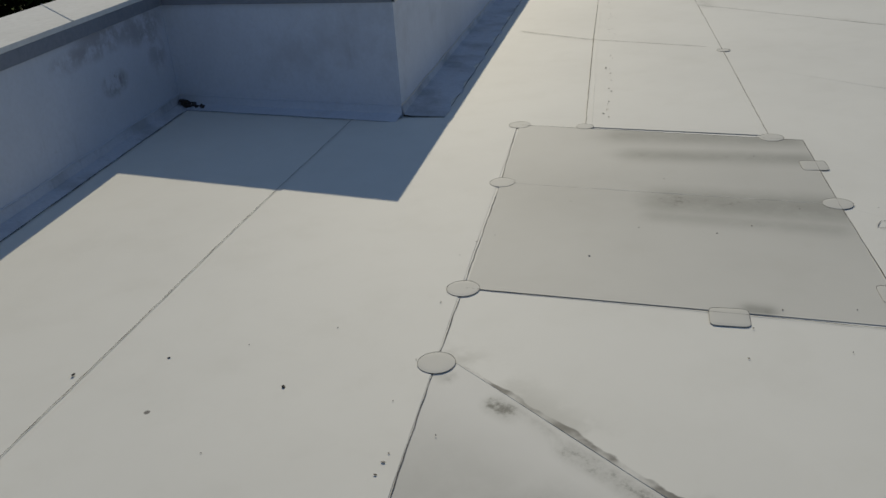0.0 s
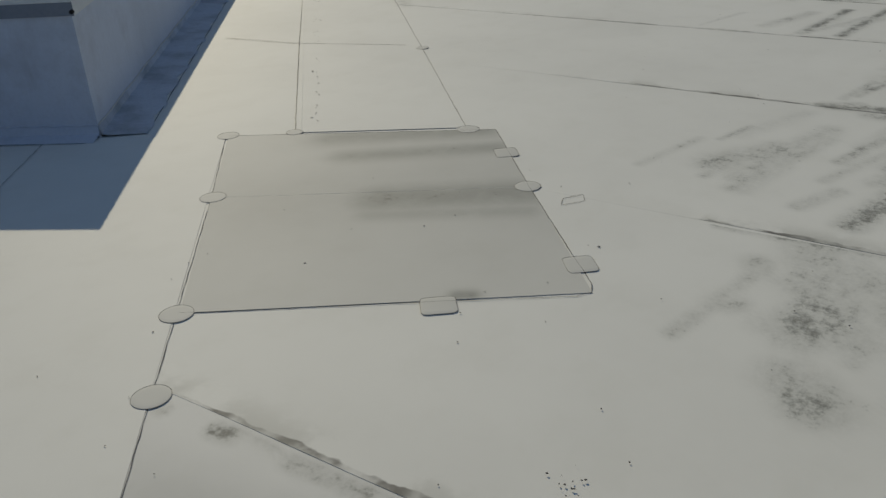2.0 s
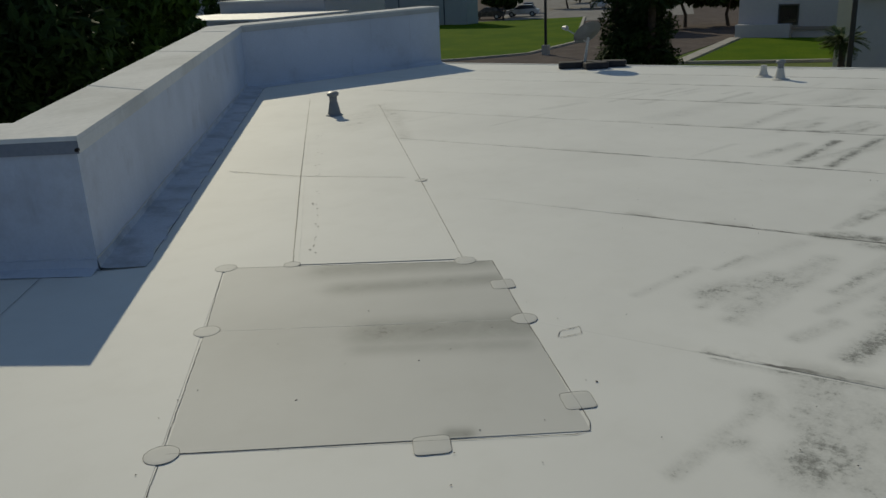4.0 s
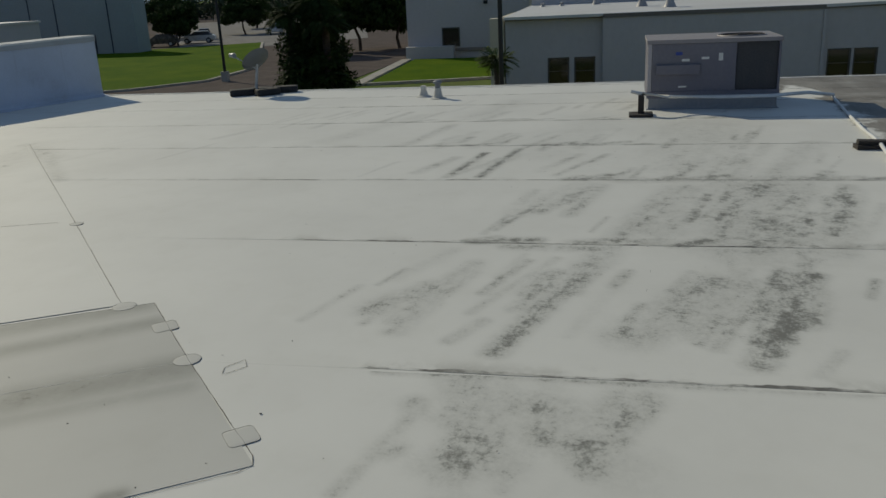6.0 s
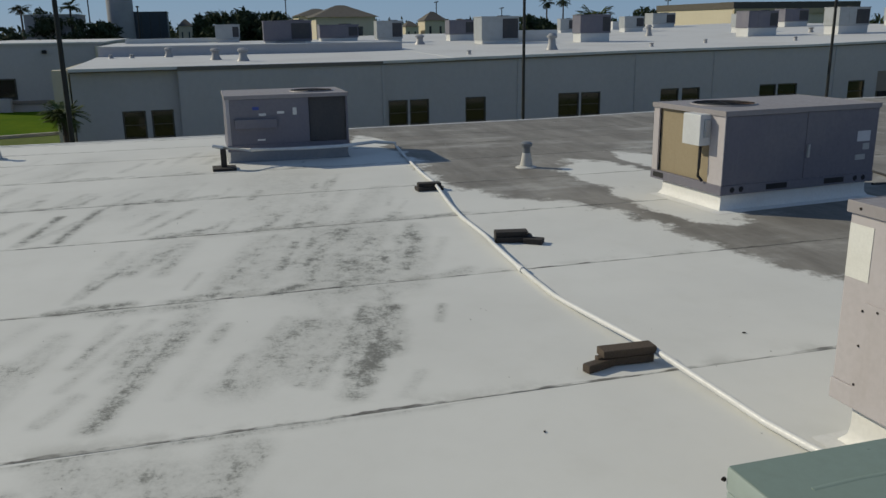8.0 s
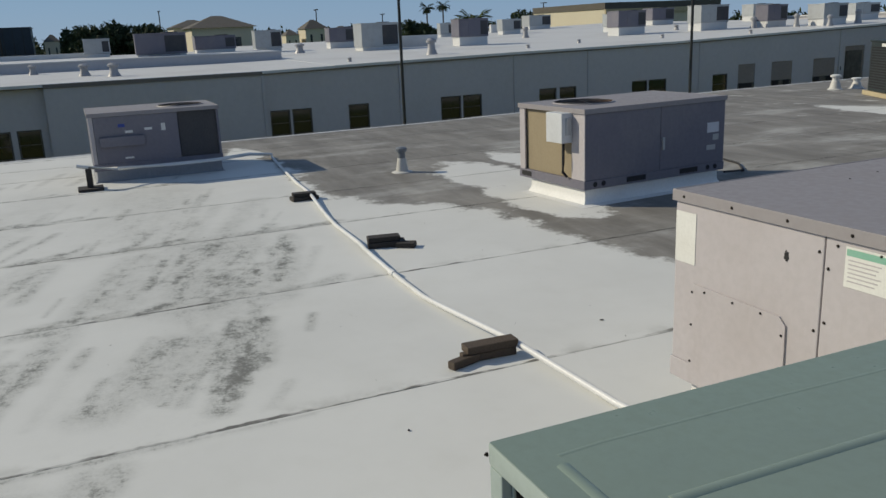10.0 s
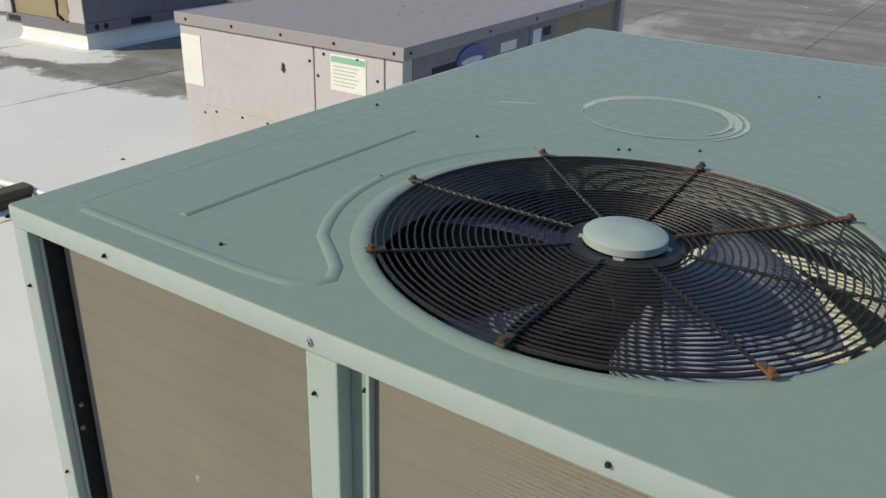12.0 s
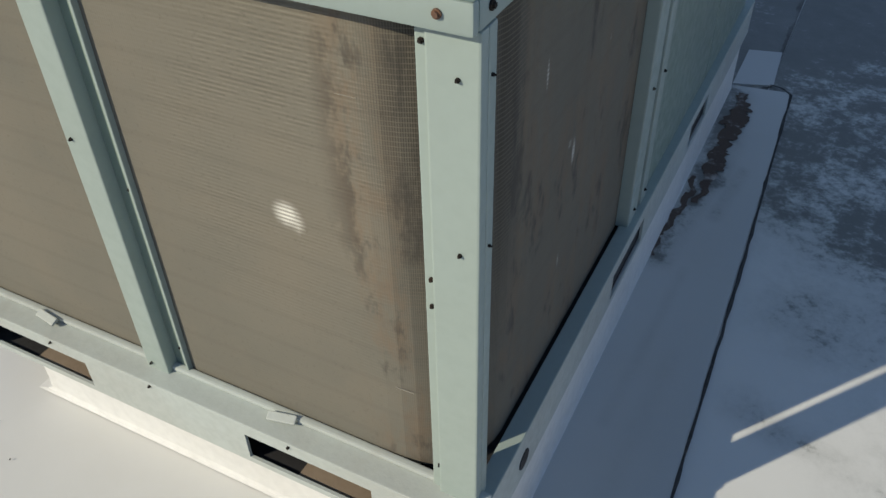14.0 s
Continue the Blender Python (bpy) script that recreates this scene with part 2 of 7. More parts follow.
MEMBRANE = membrane_material("roof_membrane", (0.70, 0.70, 0.665))
MEMBRANE_DULL = membrane_material("roof_membrane_dulled", (0.66, 0.66, 0.635))
MEMBRANE_GREY = membrane_material("roof_membrane_greyed", (0.55, 0.55, 0.52))
def parapet_material():
    """White paint over render, its blue shade put into the base colour: cloudy stains, dark drips and a scuffed, dirty
    foot.
    """
    n = Nodes("parapet_paint", 0.6, 0.0, 0.3)
    p = n.where()
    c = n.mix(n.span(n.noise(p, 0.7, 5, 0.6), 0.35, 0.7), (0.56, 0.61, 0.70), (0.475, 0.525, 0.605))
    blot = n.noise(p, 1.5, 6, 0.65)
    c = n.mix(n.span(blot, 0.54, 0.74, 0.0, 0.26), c, (0.22, 0.22, 0.235))
    c = n.mix(n.span(n.noise(p, 3.1, 6, 0.7), 0.64, 0.76, 0.0, 0.25), c, (0.18, 0.17, 0.175))
    # old leaks below the coping
    xyz = n.add("ShaderNodeSeparateXYZ", Vector=p)
    ragged = n.noise(p, 7.0, 6, 0.75)
    for cx, cz, rx, rz, deep in ((2.145, 0.37, 0.11, 0.075, 0.75), (2.10, 0.64, 0.22, 0.10, 0.55), (2.48, 0.62, 0.20, 0.11, 0.55), (1.84, 0.60, 0.14, 0.06, 0.4), (2.58, 0.42, 0.09, 0.14, 0.4)):
        far = n.math("ADD", n.math("POWER", n.math("ABSOLUTE", n.math("DIVIDE", n.math("SUBTRACT", xyz.outputs["X"], cx), rx)), 2.0), n.math("POWER", n.math("ABSOLUTE", n.math("DIVIDE", n.math("SUBTRACT", xyz.outputs["Z"], cz), rz)), 2.0))
        c = n.mix(n.math("MULTIPLY", n.span(far, 0.1, 1.6, deep, 0.0), n.span(ragged, 0.38, 0.58)), c, (0.17, 0.15, 0.165))
    drip = n.span(n.noise(n.scaled(p, 5, 5, 0.5), 2.0, 4), 0.62, 0.8, 0.0, 0.22)
    c = n.mix(drip, c, (0.26, 0.26, 0.27))
    c = n.mix(n.span(n.noise(p, 40.0, 3), 0.35, 0.75, 0.0, 0.14), c, (0.36, 0.38, 0.42))
    n.bump(n.math("ADD", n.math("MULTIPLY", n.noise(p, 6.0, 4), 0.6), n.math("MULTIPLY", n.noise(p, 45.0, 3), 0.3)), 0.25, 0.006)
    return n.done(c)


PARAPET = parapet_material()
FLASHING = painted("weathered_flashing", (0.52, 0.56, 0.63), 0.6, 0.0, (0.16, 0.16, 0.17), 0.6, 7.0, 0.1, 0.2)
# fascia metal with its shade painted in as dark blue-grey
FASCIA = painted("shaded_metal_fascia", (0.22, 0.24, 0.28), 0.5, 0.2, (0.12, 0.12, 0.13), 0.4, 4.0)
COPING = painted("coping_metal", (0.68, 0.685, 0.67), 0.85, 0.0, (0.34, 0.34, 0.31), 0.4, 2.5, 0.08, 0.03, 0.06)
BEAD = Nodes("seam_dirt", 0.8)
BEAD_N = BEAD.noise(BEAD.where(), 14.0, 4, 0.7)
BEAD = BEAD.done(BEAD.mix(BEAD.span(BEAD_N, 0.4, 0.62), (0.07, 0.06, 0.055), (0.33, 0.32, 0.29)))
CRACK = painted("seam_crack", (0.05, 0.046, 0.042), 0.85, 0.0, (0.1, 0.095, 0.09))
SEALANT = painted("white_sealant", (0.6, 0.59, 0.55), 0.55, 0.0, (0.3, 0.28, 0.24), 0.4, 9.0)
GREEN = painted("sage_green_paint", (0.225, 0.288, 0.238), 0.36, 0.0, (0.185, 0.23, 0.205), 0.35, 4.0, 0.05, 0.06)
SCUFF = painted("scuffed_pale_paint", (0.42, 0.47, 0.42), 0.6, 0.0, (0.25, 0.31, 0.265), 0.8, 14.0)
# paler copy of the green, sunlight on upright faces put into its colour
GREEN_LIGHT = painted("sage_green_lit_paint", (0.325, 0.39, 0.36), 0.42, 0.0, (0.28, 0.32, 0.27), 0.3, 5.0, 0.05, 0.06)
COIL = coil_material()
# near-black, also put where gaps, slots and rooms are only shaded inside
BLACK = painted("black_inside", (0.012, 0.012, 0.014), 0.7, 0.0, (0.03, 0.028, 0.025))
FAN_BLUE = painted("fan_blade_metal", (0.27, 0.31, 0.39), 0.32, 0.4, (0.1, 0.1, 0.11), 0.4, 9.0)
WIRE = painted("guard_wire", (0.02, 0.021, 0.024), 0.45, 0.1, (0.085, 0.055, 0.035), 0.4, 9.0, 0.08, 0.15, 0.35)
RUST = rusty("rusty_wire", (0.07, 0.05, 0.035), 0.5)
SCREW = painted("dark_screw", (0.022, 0.019, 0.017), 0.75, 0.0, (0.07, 0.045, 0.03), 0.5, 30.0, 0.1, 0.1, 0.15)
SCREW_RED = rusty("rusty_screw", (0.16, 0.09, 0.06), 0.6)
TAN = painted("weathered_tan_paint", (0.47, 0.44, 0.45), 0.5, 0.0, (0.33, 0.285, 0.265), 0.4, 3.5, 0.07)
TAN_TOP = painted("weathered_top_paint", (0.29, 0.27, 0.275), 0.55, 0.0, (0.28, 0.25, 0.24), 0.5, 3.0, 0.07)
# dark blue-grey: the shade of sides turned from the sun is in this colour
LILAC = painted("grey_paint_with_shade", (0.155, 0.15, 0.185), 0.5, 0.0, (0.25, 0.24, 0.24), 0.4, 3.0, 0.06)
COIL_TAN = painted("tan_coil_guard", (0.30, 0.245, 0.155), 0.7, 0.0, (0.2, 0.16, 0.11), 0.4, 6.0)
COIL_DARK = painted("dark_coil_guard", (0.055, 0.055, 0.06), 0.7, 0.0, (0.1, 0.09, 0.08), 0.4, 6.0)
CURB = painted("white_curb_membrane", (0.74, 0.74, 0.72), 0.55, 0.0, (0.5, 0.48, 0.43), 0.3, 5.0)
# curb colour of the far unit, greyed to carry the shade on it
CURB_GREY = painted("shade_grey_curb", (0.24, 0.25, 0.27), 0.7, 0.0, (0.36, 0.36, 0.35), 0.5, 3.0)
GALV = painted("galvanised_steel", (0.42, 0.44, 0.45), 0.45, 0.3, (0.3, 0.3, 0.3), 0.4, 8.0)
WHITE_BOX = painted("white_enamel", (0.62, 0.64, 0.65), 0.4, 0.0, (0.4, 0.4, 0.4), 0.3, 6.0)
PAPER = painted("paper_label", (0.72, 0.72, 0.68), 0.6, 0.0, (0.55, 0.53, 0.47), 0.3, 12.0)
PAPER_GREEN = painted("green_print", (0.22, 0.45, 0.34), 0.6, 0.0, (0.4, 0.5, 0.42), 0.3, 20.0)
LOGO_BLUE = painted("blue_badge", (0.03, 0.06, 0.30), 0.35, 0.0, (0.1, 0.12, 0.3), 0.2, 9.0)
LOGO_WHITE = painted("white_badge_print", (0.6, 0.62, 0.66), 0.4)
WOOD = painted("weathered_lumber", (0.085, 0.062, 0.043), 0.8, 0.0, (0.07, 0.055, 0.045), 0.5, 10.0, 0.15, 0.5)
WOOD_DARK = painted("dark_lumber", (0.035, 0.03, 0.027), 0.8, 0.0, (0.06, 0.05, 0.04), 0.5, 10.0, 0.15, 0.5)
WOOD_PALE = painted("pale_lumber", (0.48, 0.40, 0.25), 0.75, 0.0, (0.3, 0.25, 0.16), 0.4, 8.0)
PIPE = painted("white_plastic_pipe", (0.72, 0.725, 0.715), 0.4, 0.0, (0.45, 0.43, 0.36), 0.35, 9.0)
LEAD = painted("vent_metal", (0.20, 0.22, 0.24), 0.5, 0.3, (0.2, 0.2, 0.2), 0.4, 12.0)
RUBBER = painted("black_rubber", (0.02, 0.02, 0.022), 0.75, 0.0, (0.06, 0.055, 0.05), 0.4, 9.0)
STUCCO = painted("grey_stucco", (0.51, 0.495, 0.505), 0.85, 0.0, (0.40, 0.40, 0.39), 0.35, 0.5, 0.05, 0.3)
STUCCO_CREAM = painted("cream_stucco", (0.62, 0.56, 0.43), 0.85, 0.0, (0.5, 0.44, 0.34), 0.3, 0.5, 0.05, 0.3)
STUCCO_BLUE = painted("blue_grey_siding", (0.30, 0.345, 0.36), 0.7, 0.0, (0.24, 0.26, 0.26), 0.3, 0.5, 0.05, 0.3)
FAR_ROOF = painted("far_white_roof", (0.62, 0.625, 0.62), 0.6, 0.0, (0.45, 0.44, 0.42), 0.45, 0.6, 0.04)
FAR_METAL = painted("far_unit_metal", (0.36, 0.36, 0.37), 0.5, 0.2, (0.25, 0.24, 0.23), 0.4, 1.5)
EAVE = painted("brown_fascia", (0.17, 0.155, 0.14), 0.6, 0.0, (0.1, 0.09, 0.08), 0.3, 1.0)
PANEL_BROWN = painted("brown_infill_panel", (0.27, 0.235, 0.21), 0.7, 0.0, (0.2, 0.17, 0.15), 0.3, 1.0)
FRAME = painted("window_frame_metal", (0.07, 0.066, 0.058), 0.5, 0.2)
GLASS = glass_material("dark_window_glass", (0.012, 0.014, 0.012))
BLIND = painted("window_blind", (0.6, 0.58, 0.5), 0.7)
POLE = painted("dark_pole_metal", (0.022, 0.024, 0.024), 0.5, 0.3, (0.06, 0.06, 0.06), 0.2)
CONCRETE = ground_material("pale_concrete", (0.46, 0.44, 0.40), (0.38, 0.36, 0.32), 0.8)
ASPHALT = ground_material("driveway_asphalt", (0.105, 0.088, 0.082), (0.14, 0.118, 0.108), 0.5)
GRASS = ground_material("lawn_grass", (0.055, 0.115, 0.004), (0.095, 0.15, 0.006), 0.25)
GRASS_DRY = ground_material("rough_grass", (0.10, 0.16, 0.035), (0.13, 0.15, 0.06), 0.06)
# dark leaves: the shade of trees seen against the sun is in the colour
LEAF_DARK = foliage_material("dark_leaves", (0.018, 0.032, 0.010), (0.05, 0.085, 0.02))
RAIL = painted("faded_rail_paint", (0.46, 0.505, 0.48), 0.5, 0.0, (0.36, 0.35, 0.31), 0.5, 7.0, 0.08)
WELL_RUST = painted("rusted_fan_well", (0.13, 0.07, 0.045), 0.85, 0.0, (0.05, 0.035, 0.03), 0.6, 8.0, 0.15)
STAIN = Nodes("brown_run_stain", 0.85, 0.0, 0.1)
STAIN = STAIN.done(STAIN.mix(STAIN.span(STAIN.noise(STAIN.where(), 16.0, 6, 0.7), 0.52, 0.72), (0.11, 0.082, 0.066), (0.40, 0.375, 0.345)))
DUSTY = painted("dusty_inner_sheet", (0.68, 0.70, 0.60), 0.6, 0.0, (0.3, 0.29, 0.24), 0.5, 9.0)
FIN_BARE = painted("bare_fins", (0.46, 0.43, 0.37), 0.5, 0.3)
PAN_TAN = painted("rusty_pan", (0.27, 0.21, 0.15), 0.8, 0.0, (0.16, 0.11, 0.07), 0.5, 7.0)
# lighter leaves with the sunlight put into their colour
LEAF_LIGHT = foliage_material("sunlit_leaves", (0.03, 0.06, 0.012), (0.09, 0.15, 0.03))
LEAF_PALM = foliage_material("palm_leaves", (0.04, 0.065, 0.02), (0.14, 0.17, 0.06))
LEAF_FAR = foliage_material("distant_leaves", (0.03, 0.045, 0.025), (0.07, 0.09, 0.05))
BARK = painted("bark", (0.075, 0.058, 0.045), 0.9, 0.0, (0.04, 0.03, 0.025), 0.5, 4.0, 0.2, 0.6)
TILE_ROOF = painted("dark_shingle_roof", (0.10, 0.09, 0.075), 0.8, 0.0, (0.16, 0.14, 0.11), 0.4, 0.4)
DARK_BLUE = painted("dark_blue_cladding", (0.025, 0.04, 0.06), 0.5, 0.0, (0.05, 0.06, 0.08), 0.3, 0.2)
TOWER = painted("water_tower_paint", (0.36, 0.36, 0.37), 0.6, 0.0, (0.28, 0.28, 0.29), 0.3, 0.2)
CAR_WHITE = painted("car_white", (0.6, 0.6, 0.6), 0.25)
CAR_DARK = painted("car_dark", (0.03, 0.032, 0.036), 0.25)
LOT = ground_material("car_park_surface", (0.24, 0.23, 0.22), (0.30, 0.29, 0.275), 0.5)
GRASS_STRIP = ground_material("yellow_grass", (0.16, 0.17, 0.03), (0.26, 0.25, 0.06), 3.0)
DARK_GREEN = painted("dark_green_cabinet", (0.018, 0.027, 0.026), 0.5, 0.0, (0.06, 0.07, 0.065), 0.4, 4.0)

# ---- ways to build ----


def mesh_of(name, bm, material, smooth=False):
    bmesh.ops.recalc_face_normals(bm, faces=bm.faces)
    me = bpy.data.meshes.new(name)
    bm.to_mesh(me)
    bm.free()
    me.materials.append(material)
    if smooth:
        me.polygons.foreach_set("use_smooth", [True] * len(me.polygons))
        me.set_sharp_from_angle(angle=radians(40))
    return me


def part(name, bm, material, parent, label="", smooth=False):
    ob = new(name, mesh_of(name, bm, material, smooth))
    ob.parent = parent
    return tagged(ob, label)


def thing(name, m, label, category, group="", kind=""):
    ob = new(name)
    ob.empty_display_size = 0.1
    ob.matrix_world = m
    return tagged(ob, label, category, group, kind)


def alone(name, bm, material, label, category, group="", kind="", m=None, smooth=False):
    ob = new(name, mesh_of(name, bm, material, smooth))
    if m is not None:
        ob.matrix_world = m
    return tagged(ob, label, category, group, kind)


def box(bm, x0, x1, y0, y1, z0, z1, bevel=0.0, m=None):
    """Adds a box, its edges rounded off by bevel."""
    at = Matrix.Translation(((x0 + x1) / 2, (y0 + y1) / 2, (z0 + z1) / 2)) @ Matrix.Diagonal((abs(x1 - x0), abs(y1 - y0), abs(z1 - z0), 1))
    made = bmesh.ops.create_cube(bm, size=1, matrix=at if m is None else m @ at)["verts"]
    if bevel:
        edges = list({e for v in made for e in v.link_edges})
        bmesh.ops.bevel(bm, geom=edges, offset=bevel, segments=2, affect="EDGES", profile=0.6)
    return bm


def boxed(*a, **k):
    return box(bmesh.new(), *a, **k)


def rod(bm, a, b, r0, r1=None, seg=12, caps=True):
    """Adds a straight round bar from a to b."""
    a, b = Vector(a), Vector(b)
    turn = (b - a).to_track_quat("Z", "Y").to_matrix().to_4x4()
    bmesh.ops.create_cone(bm, cap_ends=caps, segments=seg, radius1=r0, radius2=r0 if r1 is None else r1, depth=(b - a).length, matrix=Matrix.Translation((a + b) / 2) @ turn)
    return bm


def tube(bm, points, r, seg=8, closed=False):
    """Adds a round tube through points."""
    points = [Vector(p) for p in points]
    rings = []
    for i, p in enumerate(points):
        prev, after = points[i - 1] if i or closed else p, points[(i + 1) % len(points)] if i < len(points) - 1 or closed else p
        q = (after - prev).normalized().to_track_quat("Z", "Y")
        rings.append([bm.verts.new(p + q @ Vector((math.cos(a) * r, math.sin(a) * r, 0))) for a in (2 * math.pi * k / seg for k in range(seg))])
    for i in range(len(rings) if closed else len(rings) - 1):
        a, b = rings[i], rings[(i + 1) % len(rings)]
        shift = min(range(seg), key=lambda s: (a[0].co - b[s].co).length)
        for k in range(seg):
            bm.faces.new((a[k], a[(k + 1) % seg], b[(k + 1 + shift) % seg], b[(k + shift) % seg]))
    if not closed:
        bm.faces.new(rings[0])
        bm.faces.new(rings[-1])
    return bm


def prism(bm, outline, z0, z1):
    """Adds an upright prism over a closed outline of (x, y)."""
    low = [bm.verts.new((x, y, z0)) for x, y in outline]
    high = [bm.verts.new((x, y, z1)) for x, y in outline]
    bm.faces.new(low)
    bm.faces.new(high)
    for i in range(len(low)):
        j = (i + 1) % len(low)
        bm.faces.new((low[i], low[j], high[j], high[i]))
    return bm


def sides(a, b, thick):
    """The outline of a wall from a to b, thick to its left."""
    a, b = Vector(a), Vector(b)
    n = Vector((-(b - a).y, (b - a).x)).normalized() * thick
    return [tuple(a), tuple(b), tuple(b + n), tuple(a + n)]


def lathe(bm, profile, seg=20, at=(0, 0, 0)):
    """Adds a turned shape from (radius, height) pairs."""
    rings = [[bm.verts.new((at[0] + r * math.cos(2 * math.pi * k / seg), at[1] + r * math.sin(2 * math.pi * k / seg), at[2] + z)) for k in range(seg)] for r, z in profile]
    for a, b in zip(rings, rings[1:]):
        for k in range(seg):
            bm.faces.new((a[k], a[(k + 1) % seg], b[(k + 1) % seg], b[k]))
    bm.faces.new(rings[0])
    bm.faces.new(rings[-1])
    return bm


def holed_plate(bm, x0, x1, y0, y1, z, cx, cy, r, depth=0.05, seg=64):
    """Adds a plate with a round, turned-down hole."""
    outer = [bm.verts.new((x, y, z)) for x, y in ((x0, y0), (x1, y0), (x1, y1), (x0, y1))]
    inner = [bm.verts.new((cx + r * math.cos(2 * math.pi * k / seg), cy + r * math.sin(2 * math.pi * k / seg), z)) for k in range(seg)]
    edges = [bm.edges.new((ring[i], ring[(i + 1) % len(ring)])) for ring in (outer, inner) for i in range(len(ring))]
    bmesh.ops.triangle_fill(bm, use_beauty=True, use_dissolve=False, edges=edges)
    lower = [bm.verts.new((v.co.x, v.co.y, z - depth)) for v in inner]
    for k in range(seg):
        bm.faces.new((inner[k], inner[(k + 1) % seg], lower[(k + 1) % seg], lower[k]))
    return bm


def screws(parent, points, normal, material=SCREW, r=0.0045, name="screw"):
    """Hex screw heads at points of a part."""
    n = Vector(normal)
    bm = bmesh.new()
    r *= 0.5
    rod(bm, -n * 0.001, n * 0.004, r, r * 0.85, 6)
    rod(bm, -n * 0.001, n * 0.0015, r * 1.4, None, 10)
    me = mesh_of(name, bm, material)
    for p in points:
        ob = new(name, me)
        ob.parent = parent
        ob.location = p

# ---- the roof ----
ROOF_EDGE = [(14.46, 9.24), (14.55, 2.0), (14.85, -6.0), (15.95, -14.0), (16.4, -26.0), (17.2, -40.0)]
PARAPET_LINE = [(-3.2, 0.55), (2.72, 6.19), (3.58, 4.66), (10.56, 10.5), (14.46, 9.24)]
PARAPET_TOP = [0.76, 0.78, 0.80, 0.97, 1.03]
LAPS = [-5.3, -3.46, -1.63, 0.2, 2.03, 4.065, 5.94, 7.73, 9.28, 10.87, 12.3, 13.35, 14.3]
# smears of mould: from, to, half width, strength
SMEARS_A = [
    (4.29, 0.62, 5.55, 0.22, 0.07, 0.85), (5.55, 0.22, 7.47, -0.35, 0.13, 0.6), (4.28, -0.53, 5.44, -0.98, 0.075, 0.95),
    (4.53, -0.01, 5.28, -0.45, 0.17, 0.68), (4.58, -0.29, 5.30, -0.62, 0.12, 0.65), (4.77, 1.33, 5.11, 1.07, 0.12, 0.7),
    (4.39, 0.85, 4.65, 0.72, 0.05, 0.65), (4.58, 1.66, 5.10, 1.50, 0.04, 0.5), (7.85, 1.55, 8.90, 1.38, 0.05, 0.9),
    (7.85, 1.26, 9.12, 1.06, 0.05, 0.9), (6.75, 0.75, 7.57, 0.35, 0.18, 0.5), (6.00, -0.80, 7.50, -1.05, 0.42, 0.72),
    (5.85, -1.25, 7.40, -1.62, 0.12, 0.6), (3.99, 0.68, 3.40, 0.50, 0.16, 0.62), (3.90, 0.40, 3.40, 0.05, 0.22, 0.45),
]
SMEARS_B = [
    (8.30, -0.60, 10.30, -0.80, 0.65, 0.5), (8.80, 0.70, 11.20, 0.30, 0.55, 0.38), (6.20, -0.20, 7.40, -0.45, 0.25, 0.55),
    (9.40, 2.30, 10.60, 2.05, 0.10, 0.55), (9.60, 3.30, 11.40, 2.60, 0.22, 0.42), (11.20, 1.90, 12.60, 1.50, 0.25, 0.45),
    (7.80, -1.10, 9.30, -1.75, 0.16, 0.55), (7.75, -0.85, 9.20, -1.30, 0.10, 0.5), (7.74, 0.05, 7.80, -1.60, 0.12, 0.65),
    (2.25, -0.40, 2.60, -0.75, 0.25, 0.4), (3.83, 0.45, 3.75, 0.25, 0.13, 0.75), (3.43, 0.60, 3.30, 0.62, 0.10, 0.75), (3.61, 0.32, 3.5, 0.15, 0.14, 0.72), (3.40, 0.90, 3.42, 0.86, 0.07, 0.6),
    (3.785, 0.87, 3.70, 0.84, 0.07, 0.6), (3.05, 0.58, 2.95, 0.5, 0.12, 0.7), (3.66, 0.69, 3.6, 0.6, 0.09, 0.6), (4.04, 1.10, 4.05, -0.9, 0.035, 0.7), (5.37, 0.42, 5.05, 0.52, 0.09, 0.8), (5.88, 0.75, 5.86, 0.1, 0.08, 0.7),
    (0.02, -2.2, -0.3, -3.3, 0.34, 1.05), (0.25, -3.0, -0.3, -3.9, 0.5, 1.35), (-0.25, -2.0, -0.6, -2.8, 0.3, 1.05), (-0.15, -1.6, -0.4, -1.9, 0.2, 0.7), (-0.5, -1.2, -0.9, -2.4, 0.3, 0.7),
    (8.10, 6.40, 9.60, 7.00, 0.35, 0.45), (4.20, -0.75, 4.45, -0.90, 0.04, 0.6), (5.12, -1.18, 5.40, -1.28, 0.03, 0.8),
]
# grime on the grey sheet below its seam
SMEARS_B += [
    (1.955, 2.225, 1.96, 2.20, 0.030, 0.8), (1.970, 1.98, 1.975, 1.92, 0.038, 0.85), (2.0, 1.88, 2.0, 1.76, 0.020, 0.6), (1.975, 1.69, 1.98, 1.60, 0.036, 0.8),
    (1.98, 1.58, 1.985, 1.42, 0.036, 0.78), (2.0, 1.42, 2.0, 1.20, 0.022, 0.62), (1.98, 1.2, 1.975, 0.6, 0.036, 0.75), (1.98, 0.6, 1.975, -0.9, 0.036, 0.7),
    (1.80, 1.55, 1.76, 0.7, 0.09, 0.5), 
]
# a broad grey film where water stands
SMEARS_B += [(4.6, -0.4, 8.6, -1.1, 0.85, 0.30), (8.4, 0.2, 12.4, -0.6, 1.25, 0.30), (2.6, 0.6, 3.8, -0.2, 0.5, 0.22), (7.6, 6.3, 9.6, 7.5, 0.55, 0.30), (8.8, 6.2, 9.6, 7.1, 0.18, 0.55), (7.7, 5.3, 9.0, 6.4, 0.10, 0.5)]
